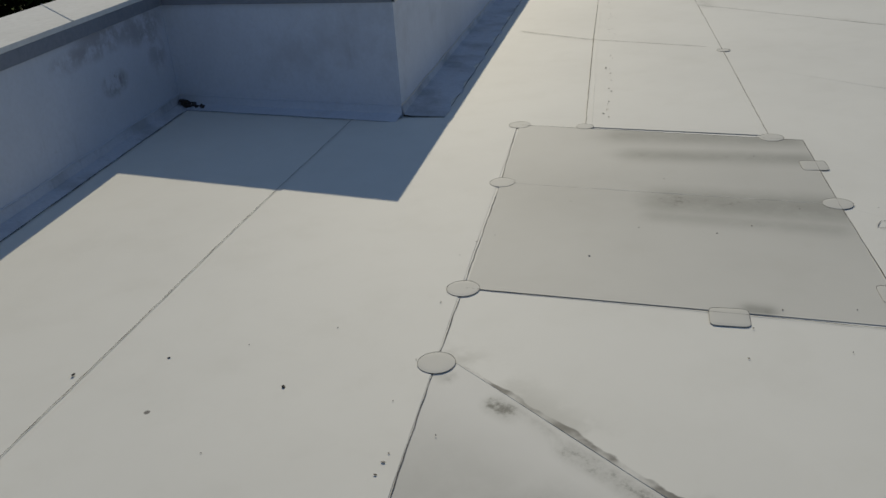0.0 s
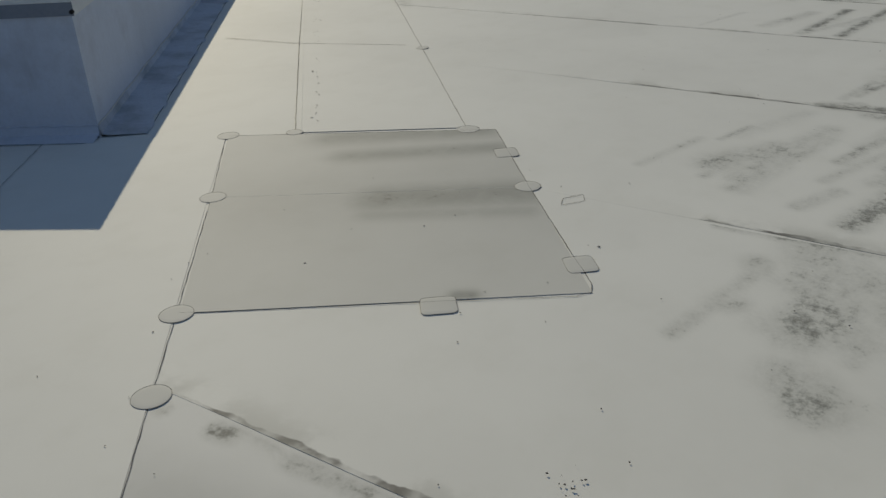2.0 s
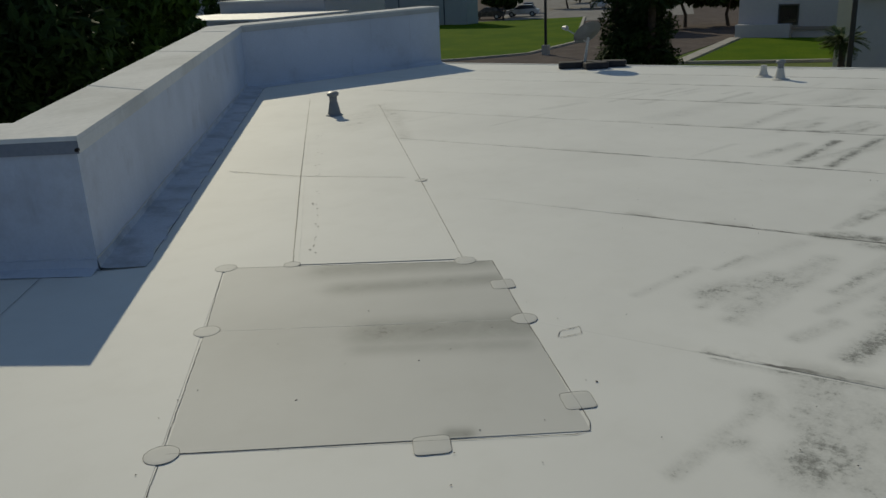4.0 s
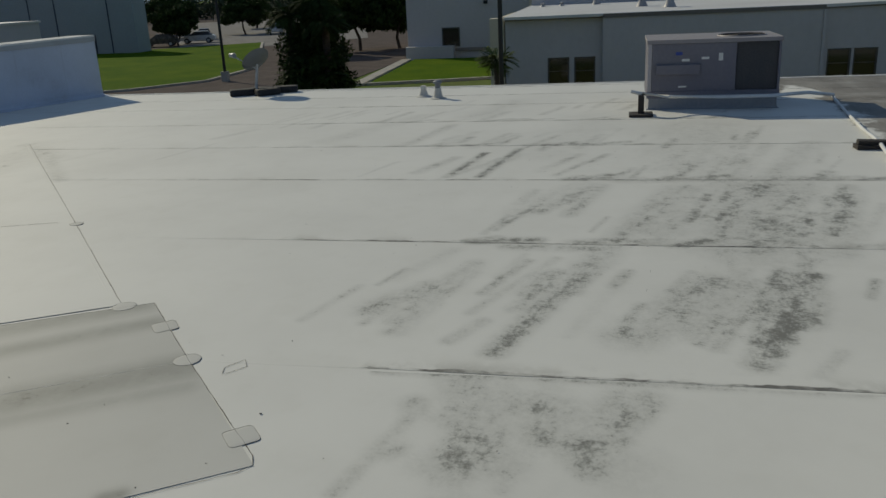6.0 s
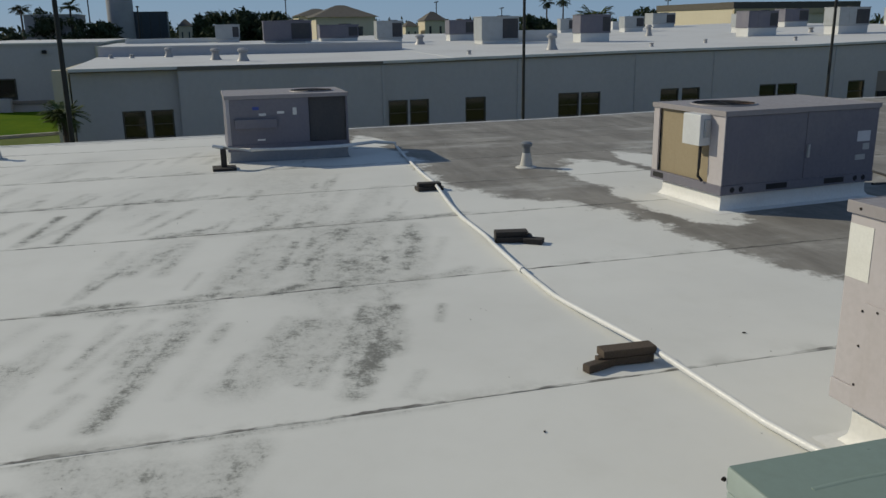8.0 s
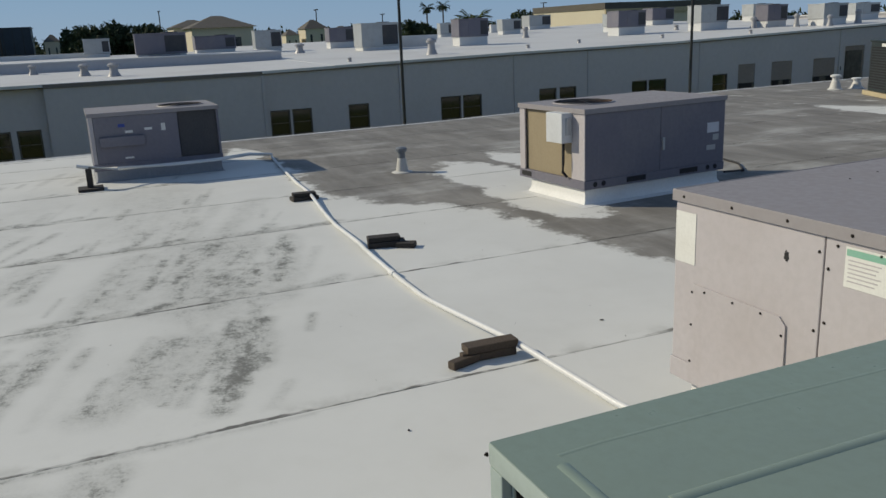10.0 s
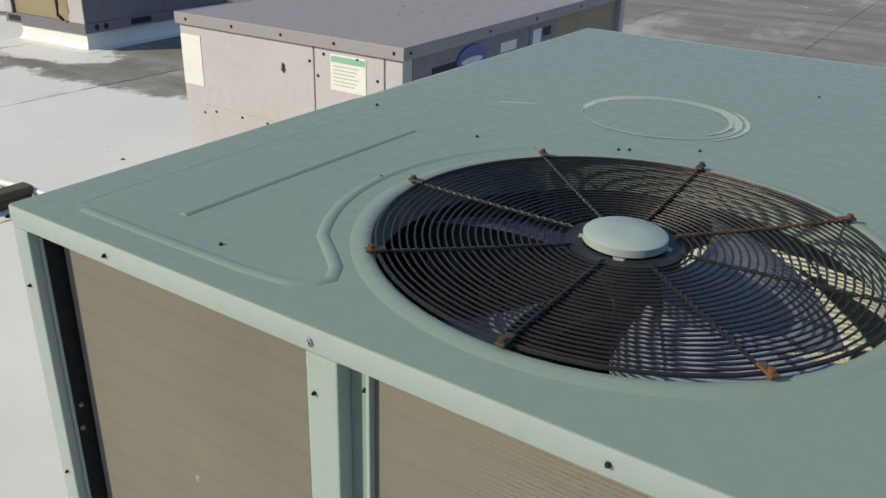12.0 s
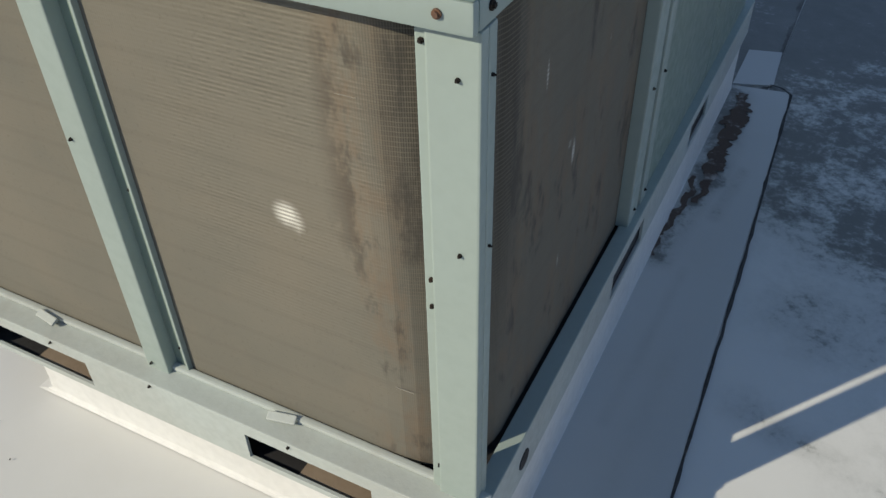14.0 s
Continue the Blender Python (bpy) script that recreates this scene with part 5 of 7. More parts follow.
def roof_fan(parent, x, y, z, r, body, broken=False):
    """A sunken fan with a wire guard in a cabinet's top."""
    part("fan_rim", lathe(bmesh.new(), [(r, z - 0.06), (r, z + (0.004 if broken else 0.012)), (r + 0.012, z + (0.004 if broken else 0.012)), (r + 0.02, z + 0.001)], 48, (x, y, 0)), body, parent, "", True)
    rim = [ob for ob in parent.children if ob.name.startswith("fan_rim")][-1].data
    cut = bmesh.new()
    cut.from_mesh(rim)
    bmesh.ops.delete(cut, geom=[f for f in cut.faces if len(f.verts) > 8], context="FACES_ONLY")
    cut.to_mesh(rim)
    cut.free()
    bm = bmesh.new()
    bmesh.ops.create_cone(bm, cap_ends=False, segments=40, radius1=r - 0.004, radius2=r - 0.004, depth=0.24, matrix=Matrix.Translation((x, y, z - 0.115)))
    bmesh.ops.create_circle(bm, cap_ends=True, segments=40, radius=r - 0.004, matrix=Matrix.Translation((x, y, z - 0.235)))
    part("fan_well", bm, WELL_RUST, parent, "rust-stained fan well")
    bm = bmesh.new()
    rod(bm, (x, y, z - 0.23), (x, y, z - 0.06), 0.07, None, 20)
    part("fan_motor", bm, RUBBER, parent)
    for k in range(4):
        bm = box(bmesh.new(), 0.05, r - 0.03, -0.07, 0.07, -0.003, 0.003, 0, Matrix.Translation((x, y, z - 0.10)) @ Matrix.Rotation(0.4 + k * math.pi / 2, 4, "Z") @ Matrix.Rotation(0.4, 4, "X"))
        part("fan_blade", bm, FAN_BLUE, parent)
    guard = None
    if broken:
        for dy, sag in ((-0.10, 0.03), (-0.16, 0.02), (-0.22, 0.01)):
            half = math.sqrt(r * r - dy * dy) - 0.01
            g = tube(bmesh.new(), [(x + half * s, y + dy * (1 - 0.3 * s), z - sag * (1 - s * s)) for s in np.linspace(-1, 0.6, 9)], 0.004, 5)
            wire = part("guard_wire" if guard else "fan_guard", g, WIRE, guard or parent, "" if guard else "broken remains of a wire guard")
            guard = guard or wire
        return
    for q in np.linspace(r - 0.01, 0.06, 11):
        g = tube(bmesh.new(), [(x + q * math.cos(2 * math.pi * k / 40), y + q * math.sin(2 * math.pi * k / 40), z + 0.008) for k in range(40)], 0.0022, 4, True)
        wire = part("guard_ring" if guard else "fan_guard", g, WIRE, guard or parent, "" if guard else "wire fan guard")
        guard = guard or wire
    for k in range(4):
        a = radians(20 + 45 * k)
        part("guard_spoke", rod(bmesh.new(), (x - r * math.cos(a), y - r * math.sin(a), z + 0.011), (x + r * math.cos(a), y + r * math.sin(a), z + 0.011), 0.003, None, 5), WIRE, guard)


def cabinet(name, m, w, d, z0, z1, label, body, top, fan=None, group="packaged units"):
    """The shell of a packaged unit; its corner is at the origin, x to w, y to -d."""
    ob = thing(name, m, label, "air conditioner", group)
    if fan:
        bm = holed_plate(bmesh.new(), -0.012, w + 0.012, -d - 0.012, 0.012, z1, *fan[:3], 0.05, 48)
        part("top_panel", bm, top, ob)
        roof_fan(ob, fan[0], fan[1], z1, fan[2], top, len(fan) > 3)
    else:
        part("top_panel", box(bmesh.new(), -0.012, w + 0.012, -d - 0.012, 0.012, z1 - 0.012, z1, 0.003), top, ob)
    for a, b, c, e in ((-0.013, w + 0.013, 0.004, 0.013), (-0.013, w + 0.013, -d - 0.013, -d - 0.004), (-0.013, -0.004, -d - 0.004, 0.004), (w + 0.004, w + 0.013, -d - 0.004, 0.004)):
        part("top_rim", box(bmesh.new(), a, b, c, e, z1 - 0.045, z1 + 0.002, 0.002), top, ob)
    part("base_rail", box(bmesh.new(), -0.006, w + 0.006, -d - 0.006, 0.006, z0, z0 + 0.085, 0.004), body, ob)
    return ob


# the tan unit beside the green one
AX, AY, AW, AD, AZ0, AZ1 = 2.12, -2.32, 1.135, 2.15, 0.20, 1.005
m = pose(AX, AY, 0, 0, 0, 1.5)
curb_under(m, 0.06, AW - 0.06, -AD + 0.06, -0.06, AZ0, "white membrane curb under the tan packaged unit")
tan_unit = cabinet("packaged_unit", m, AW, AD, AZ0, AZ1, "weathered pinkish tan packaged rooftop unit with a rusty fan well", TAN, TAN_TOP, (0.44, -1.72, 0.33, "broken"))
part("front_panel", box(bmesh.new(), 0.412, AW, -0.02, 0.0, AZ0 + 0.085, AZ1 - 0.046, 0.004), TAN, tan_unit)
part("front_panel", box(bmesh.new(), 0.082, 0.406, -0.02, 0.0, AZ0 + 0.085, AZ1 - 0.046, 0.004), TAN, tan_unit)
part("corner_post", box(bmesh.new(), 0.0, 0.076, -0.06, 0.0, AZ0 + 0.085, AZ1 - 0.046, 0.004), TAN, tan_unit)
hatch_bm = prism(bmesh.new(), [(0.54, 0.25), (1.03, 0.25), (1.03, 0.62), (1.015, 0.635), (0.575, 0.628), (0.545, 0.60)], 0, 0.007)
hatch = part("access_hatch", hatch_bm, TAN, tan_unit, "small screwed access hatch")
hatch.matrix_local = Matrix(((1, 0, 0, 0), (0, 0, 1, 0.0), (0, 1, 0, 0.0), (0, 0, 0, 1)))
screws(tan_unit, [(x, 0.013, AZ1 - 0.022) for x in (0.03, 0.30, 0.56, 0.82, 1.08)], (0, 1, 0), SCREW, 0.009)
screws(tan_unit, [(0.43, 0.001, z) for z in (0.9, 0.62, 0.35)] + [(0.39, 0.001, z) for z in (0.85, 0.66, 0.4)] + [(0.11, 0.001, z) for z in (0.87, 0.6)] + [(0.36, 0.001, 0.935), (0.2, 0.001, 0.935)], (0, 1, 0), SCREW, 0.008)
screws(tan_unit, [(1.02, 0.008, z) for z in (0.6, 0.46, 0.3)] + [(x, 0.008, 0.615) for x in (0.95, 0.8, 0.66)] + [(0.56, 0.008, z) for z in (0.56, 0.4, 0.29)], (0, 1, 0), SCREW, 0.007)
screws(tan_unit, [(-0.013, y, AZ1 - 0.022) for y in (-0.03, -0.6, -1.02, -1.5, -2.0)], (-1, 0, 0), SCREW, 0.009)
front = Matrix.Rotation(math.pi, 4, "Z")
sticker(tan_unit, pose(1.075, 0.0005, 0.815) @ front, 0.115, 0.21, PAPER)
sticker(tan_unit, pose(0.245, 0.0005, 0.875) @ front, 0.165, 0.135, PAPER, extra=[(-0.078, 0.078, 0.038, 0.060, PAPER_GREEN)] + [(-0.07, 0.05 - 0.01 * (k % 3), 0.022 - 0.014 * k, 0.026 - 0.014 * k, TAN) for k in range(6)])
bm = bmesh.new()
rnd = random.Random(3)
spots = [(0.565, 0.855, 0.011, 0.022)]
for k, (cx, cz, rx, rz) in enumerate(spots):
    ring = []
    for a in range(18):
        r = rnd.uniform(0.7, 1.15)
        ring.append(bm.verts.new((cx + rx * r * math.cos(a * math.pi / 9), 0.0012 + 0.0002 * k, cz + rz * r * math.sin(a * math.pi / 9))))
    bm.faces.new(ring)
part("scorch_mark", bm, BLACK, tan_unit, "dark smudge on the front panel")
# shaded sides get the dark grey instead of tan, shade put into paint
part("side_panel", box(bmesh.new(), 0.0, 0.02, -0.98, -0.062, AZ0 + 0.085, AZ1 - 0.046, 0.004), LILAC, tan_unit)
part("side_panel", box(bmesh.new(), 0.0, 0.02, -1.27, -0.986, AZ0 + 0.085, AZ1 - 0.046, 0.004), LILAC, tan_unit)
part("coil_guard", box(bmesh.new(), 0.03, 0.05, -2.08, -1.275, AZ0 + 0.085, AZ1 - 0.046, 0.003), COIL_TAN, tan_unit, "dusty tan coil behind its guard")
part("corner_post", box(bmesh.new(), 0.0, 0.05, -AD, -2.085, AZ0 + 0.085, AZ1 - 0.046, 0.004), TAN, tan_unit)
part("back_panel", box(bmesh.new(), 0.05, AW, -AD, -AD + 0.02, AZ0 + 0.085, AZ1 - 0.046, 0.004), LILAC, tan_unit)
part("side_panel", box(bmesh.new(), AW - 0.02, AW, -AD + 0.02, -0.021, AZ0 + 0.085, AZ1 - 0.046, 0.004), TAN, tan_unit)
left = Matrix.Rotation(-math.pi / 2, 4, "Z")
part("intake_opening", box(bmesh.new(), -0.003, 0.004, -0.37, -0.19, 0.66, 0.90), BLACK, tan_unit, "black square intake opening")
bm = bmesh.new()
rod(bm, (0.0005, -0.475, 0.888), (-0.006, -0.475, 0.888), 0.118, 0.112, 40)
for v in bm.verts:
    v.co.z = 0.888 + (v.co.z - 0.888) * 0.52
badge = part("badge", bm, LOGO_BLUE, tan_unit, "plain blue oval badge")
bm = bmesh.new()
rod(bm, (-0.0055, -0.475, 0.888), (-0.0068, -0.475, 0.888), 0.085, 0.085, 32)
for v in bm.verts:
    v.co.z = 0.886 + (v.co.z - 0.888) * 0.16
part("badge_print", bm, LOGO_WHITE, badge, "plain pale bar on the badge")
part("label", box(bmesh.new(), -0.0015, 0.001, -0.86, -0.72, 0.875, 0.915), PAPER, tan_unit)
part("label", box(bmesh.new(), -0.0015, 0.001, -1.10, -1.02, 0.84, 0.93), PAPER, tan_unit)
part("label", box(bmesh.new(), -0.0015, 0.001, -1.20, -1.12, 0.89, 0.93), BLACK, tan_unit)
for k in range(6):
    rnd = random.Random(70 + k)
    part("roof_speck", rod(bmesh.new(), *(lambda x, y: ((x, y, AZ1 - 0.001), (x, y, AZ1 + 0.002)))(rnd.uniform(0.15, 1.0), rnd.uniform(-1.2, -0.2)), 0.004, None, 7), RUBBER, tan_unit)

# the unit with the white disconnect box
m = pose(7.06, -4.36, 0, 0, 0, 4.5)
BW, BD, BZ0, BZ1 = 1.07, 1.78, 0.155, 0.905
curb_under(m, 0.03, BW - 0.16, -BD + 0.05, -0.03, BZ0, "white membrane curb under the grey packaged unit")
grey_unit = cabinet("packaged_unit", m, BW, BD, BZ0, BZ1, "grey packaged rooftop unit, sides coloured dark for shade, with a tan coil end", LILAC, TAN_TOP, (0.60, -0.45, 0.29))
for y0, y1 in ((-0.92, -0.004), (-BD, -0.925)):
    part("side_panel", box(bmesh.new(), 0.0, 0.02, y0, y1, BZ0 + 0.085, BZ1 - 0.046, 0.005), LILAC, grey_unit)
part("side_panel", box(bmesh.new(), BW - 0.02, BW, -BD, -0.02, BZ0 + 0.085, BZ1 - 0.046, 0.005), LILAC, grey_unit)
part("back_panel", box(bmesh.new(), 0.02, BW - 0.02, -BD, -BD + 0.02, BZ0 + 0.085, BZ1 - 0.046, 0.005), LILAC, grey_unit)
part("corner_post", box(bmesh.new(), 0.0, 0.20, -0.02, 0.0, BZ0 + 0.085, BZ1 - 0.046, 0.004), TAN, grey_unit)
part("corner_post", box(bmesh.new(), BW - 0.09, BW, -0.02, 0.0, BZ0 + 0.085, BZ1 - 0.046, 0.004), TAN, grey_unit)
part("coil_guard", box(bmesh.new(), 0.2, BW - 0.09, -0.05, -0.03, BZ0 + 0.085, BZ1 - 0.046, 0.003), COIL_TAN, grey_unit, "dusty tan coil behind its guard")
boxy = part("disconnect_box", box(bmesh.new(), 0.19, 0.44, 0.0, 0.12, 0.585, 0.865, 0.006), WHITE_BOX, grey_unit, "white electrical disconnect box")
part("switch_handle", box(bmesh.new(), 0.165, 0.19, 0.03, 0.08, 0.66, 0.82, 0.005), GALV, boxy)
bm = bmesh.new()
tube(bm, [(0.26, 0.05, 0.60), (0.255, 0.055, 0.5), (0.25, 0.06, 0.38), (0.27, 0.05, 0.3), (0.24, 0.02, 0.25)], 0.014, 8)
part("whip_conduit", bm, RUBBER, boxy, "black flexible conduit")
for y in (-0.12, -0.22, -BD + 0.12, -BD + 0.22):
    part("rail_hole", rod(bmesh.new(), (-0.008, y, BZ0 + 0.045), (-0.0055, y, BZ0 + 0.045), 0.026, None, 12), BLACK, grey_unit)
for y in (-0.62, -1.3):
    part("rail_slot", box(bmesh.new(), -0.008, -0.005, y - 0.12, y + 0.12, BZ0 + 0.02, BZ0 + 0.07), BLACK, grey_unit)
part("rail_slot", box(bmesh.new(), 0.86, 1.03, 0.005, 0.008, BZ0 + 0.02, BZ0 + 0.07), BLACK, grey_unit)
part("door_handle", box(bmesh.new(), -0.02, 0.0, -0.965, -0.94, 0.44, 0.56, 0.004), GALV, grey_unit)
for k, (y, z, w, h) in enumerate(((-1.62, 0.60, 0.16, 0.10), (-1.66, 0.50, 0.08, 0.06), (-1.60, 0.40, 0.12, 0.05))):
    part("label", box(bmesh.new(), -0.0015, 0.001, y - w / 2, y + w / 2, z - h / 2, z + h / 2), LOGO_WHITE if k == 0 else GALV, grey_unit)
bm = bmesh.new()
tube(bm, [(7.30, -6.25, 0.10), (7.6, -6.8, 0.02), (8.0, -7.1, 0.015), (8.4, -7.2, 0.015)], 0.012, 6)
alone("cable", bm, RUBBER, "black cable lying on the roof behind a unit", "cable")

# the far unit with pipework on legs
m = pose(11.60, -0.25, 0)
CW, CD, CZ0, CZ1 = 1.1, 1.55, 0.14, 0.845
curb_under(m, 0.0, CW, -CD + 0.02, -0.02, CZ0, "curb under the far packaged unit, its shade painted grey", CURB_GREY, 0.3)
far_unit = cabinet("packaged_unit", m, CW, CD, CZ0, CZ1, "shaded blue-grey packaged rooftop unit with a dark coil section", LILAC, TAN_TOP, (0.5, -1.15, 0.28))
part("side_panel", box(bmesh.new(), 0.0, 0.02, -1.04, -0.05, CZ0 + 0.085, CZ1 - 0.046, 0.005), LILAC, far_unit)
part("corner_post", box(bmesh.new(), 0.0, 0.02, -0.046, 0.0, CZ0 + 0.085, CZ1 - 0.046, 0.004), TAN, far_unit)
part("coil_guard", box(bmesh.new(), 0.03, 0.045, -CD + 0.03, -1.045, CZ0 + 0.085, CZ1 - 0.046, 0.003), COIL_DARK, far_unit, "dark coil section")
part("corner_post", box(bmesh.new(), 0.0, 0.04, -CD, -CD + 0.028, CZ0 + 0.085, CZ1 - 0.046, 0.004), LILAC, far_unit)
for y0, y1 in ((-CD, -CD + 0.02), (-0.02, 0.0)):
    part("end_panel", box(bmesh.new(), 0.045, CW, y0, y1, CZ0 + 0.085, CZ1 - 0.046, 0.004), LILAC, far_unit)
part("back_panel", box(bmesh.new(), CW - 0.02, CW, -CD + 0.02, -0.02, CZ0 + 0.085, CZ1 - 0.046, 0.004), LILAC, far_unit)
part("intake_louvre", box(bmesh.new(), -0.05, 0.0, -0.62, -0.10, 0.43, 0.55, 0.006), LILAC, far_unit, "folded intake louvre")
part("badge", box(bmesh.new(), -0.003, 0.0, -0.41, -0.33, 0.66, 0.70), LOGO_BLUE, far_unit, "plain blue badge")
for y, z, w, h in ((-0.45, 0.60, 0.09, 0.03), (-0.68, 0.62, 0.09, 0.03), (-0.86, 0.63, 0.05, 0.09), (-0.42, 0.28, 0.1, 0.02)):
    part("label", box(bmesh.new(), -0.002, 0.0, y - w / 2, y + w / 2, z - h / 2, z + h / 2), PAPER, far_unit)
stand = thing("pipe_stand", pose(11.12, -0.17, 0), "dark timber pipe stand on a flat block", "pipe stand")
part("foot", box(bmesh.new(), -0.14, 0.14, -0.14, 0.14, 0.006, 0.035, 0.006), WOOD_DARK, stand)
part("leg", box(bmesh.new(), -0.035, 0.035, -0.035, 0.035, 0.035, 0.25, 0.006), WOOD_DARK, stand)
bm = bmesh.new()
tube(bm, [(11.16, -0.05, 0.29), (11.14, -0.17, 0.265), (11.30, -0.5, 0.20), (11.40, -1.1, 0.175), (11.46, -1.7, 0.17), (11.9, -2.2, 0.14), (12.3, -2.58, 0.05)], 0.022, 10)
alone("drain_pipe", bm, PIPE, "white plastic pipe in front of the far unit", "pipe", smooth=True)

# ---- pipes, blocks and vents on the roof ----
bm = bmesh.new()
path = [(12.32, -2.58), (11.0, -2.44), (9.35, -2.29), (8.4, -2.18), (7.55, -2.09), (6.5, -2.01), (5.3, -1.98), (4.4, -2.05), (3.82, -2.10), (3.2, -2.15), (2.9, -2.19)]
smooth_path = []
for (xa, ya), (xb, yb) in zip(path, path[1:]):
    k = 8
    smooth_path += [(xa + (xb - xa) * i / k, ya + (yb - ya) * i / k) for i in range(k)]
smooth_path.append(path[-1])


def height_of(x):
    """The pipe lies on its blocks and sags between them."""
    on = (9.0, 6.72, 4.25, 2.6)
    return 0.021 + 0.035 * max(0.0, 1 - min(abs(x - b) for b in on) / 0.9) + 0.02 * max(0, x - 12.0)


tube(bm, [(x, y, height_of(x)) for x, y in smooth_path], 0.0175, 10)
conduit = alone("condensate_pipe", bm, PIPE, "long white plastic condensate pipe snaking over the roof", "pipe", smooth=True)
for x, y in ((10.2, -2.37), (5.9, -1.995)):
    part("pipe_coupling", rod(bmesh.new(), (x - 0.04, y, height_of(x)), (x + 0.04, y, height_of(x)), 0.024, None, 12), PIPE, conduit, "", True)


def timber(name, m, parts, mat, label):
    ob = thing(name, m, label, "pipe support", "timber pipe supports")
    for a in parts:
        *dims, turn = a
        p = part("timber", box(bmesh.new(), *dims, 0.006), mat, ob)
        p.rotation_euler = (0, 0, radians(turn))
    return ob


timber("pipe_support", pose(4.24, -1.90, 0.004, 0, 0, 84), [(-0.16, 0.13, -0.045, 0.045, 0.045, 0.085, 4), (-0.10, 0.25, -0.035, 0.015, 0.0, 0.043, 24), (-0.15, 0.06, 0.0, 0.04, 0.0, 0.043, 3), (0.10, 0.16, -0.01, 0.03, 0.02, 0.055, 8)], WOOD, "brown weathered timber offcuts under a pipe")
timber("pipe_support", pose(6.72, -2.20, 0.004, 0, 0, 75), [(-0.20, 0.10, -0.075, 0.065, 0.0, 0.045, 0), (-0.29, -0.14, -0.05, 0.05, 0.0, 0.04, -20), (-0.16, 0.10, -0.06, 0.05, 0.047, 0.085, 4)], WOOD_DARK, "dark charred timber offcuts under a pipe")
timber("pipe_support", pose(9.0, -2.2, 0.004, 0, 0, 90), [(-0.12, 0.16, -0.07, 0.07, 0.0, 0.04, 3), (-0.1, 0.14, -0.055, 0.055, 0.042, 0.078, -5)], WOOD_DARK, "dark timber block under a pipe")


def vent(x, y, h, r, label, cap=True, mat=GALV, flange=0.17):
    ob = thing("roof_vent", pose(x, y, 0.004), label, "roof vent", "roof vents")
    part("flashing_boot", lathe(bmesh.new(), [(flange, 0), (flange * 0.97, 0.006), (r * 1.7, 0.02), (r * 1.35, h * 0.35), (r * 1.12, h * 0.55), (r * 1.1, h * 0.56)], 20), mat if mat is LEAD and r > 0.045 else SEALANT, ob, "grey lead boot" if mat is LEAD and r > 0.045 else "white sealed boot", True)
    part("vent_pipe", rod(bmesh.new(), (0, 0, h * 0.3), (0, 0, h * 0.9), r, None, 18), mat, ob, "", True)
    if cap:
        part("vent_cap", lathe(bmesh.new(), [(r * 1.05, h * 0.8), (r * 1.5, h * 0.82), (r * 1.55, h * 0.93), (r * 1.1, h * 0.98), (r * 0.4, h)], 18), mat, ob, "dark metal cap", True)
    return ob


vent(9.97, -3.66, 0.31, 0.045, "galvanised vent pipe in a white sealed boot", True, LEAD, 0.13)
vent(8.73, 7.12, 0.30, 0.048, "dark capped vent pipe in a grey lead boot", True, LEAD, 0.11)
vent(13.33, 3.02, 0.18, 0.042, "short white cone vent", False, SEALANT, 0.12)
vent(13.08, 2.74, 0.27, 0.042, "white vent pipe with a small cap", True, LEAD, 0.13)
for x, y, h in ((14.25, -15.72, 0.33), (14.1, -16.2, 0.24), (12.5, -17.85, 0.25), (13.25, -20.0, 0.30), (13.0, -20.3, 0.28), (12.4, -24.8, 0.3), (9.45, -19.9, 0.35), (10.6, -25.5, 0.5), (10.9, -26.3, 0.4)):
    vent(x, y, h, 0.075, "white roof vent far across the roof", h > 0.23, PIPE)

# satellite dish on its ballast
dish = thing("satellite_dish", pose(14.05, 5.95, 0.004, 0, 0, 12), "grey satellite dish on a ballasted mast near the roof edge", "satellite dish")
for x, y, r in ((-0.05, 0.35, 14), (0.10, 0.05, -10), (0.15, -0.35, 5), (-0.15, -0.1, 30)):
    p = part("ballast_block", box(bmesh.new(), -0.10, 0.10, -0.20, 0.20, 0, 0.11, 0.03), RUBBER, dish)
    p.location, p.rotation_euler = (x, y, 0), (0, 0, radians(r))
part("mast", rod(bmesh.new(), (0, 0.13, 0), (0, 0.06, 0.50), 0.024, None, 10), GALV, dish)
bm = bmesh.new()
rows = []
for r in np.linspace(0.001, 0.27, 8):
    rows.append([bm.verts.new((r * math.cos(2 * math.pi * k / 28), r * 0.85 * math.sin(2 * math.pi * k / 28), 0.55 * r * r)) for k in range(28)])
for a, b in zip(rows, rows[1:]):
    for k in range(28):
        bm.faces.new((a[k], a[(k + 1) % 28], b[(k + 1) % 28], b[k]))
bmesh.ops.solidify(bm, geom=bm.faces[:], thickness=0.008)
bowl = part("reflector", bm, LEAD, dish, "", True)
bowl.matrix_local = look((-0.03, 0.05, 0.56), (0.9, 1.3, 1.75)) @ Matrix.Rotation(math.pi, 4, "X")
part("feed_arm", rod(bmesh.new(), (0.0, 0.08, 0.42), (0.10, 0.46, 0.64), 0.010, None, 8), GALV, dish)
part("feed_horn", rod(bmesh.new(), (0.08, 0.44, 0.65), (0.13, 0.52, 0.66), 0.045, 0.03, 12), GALV, dish)

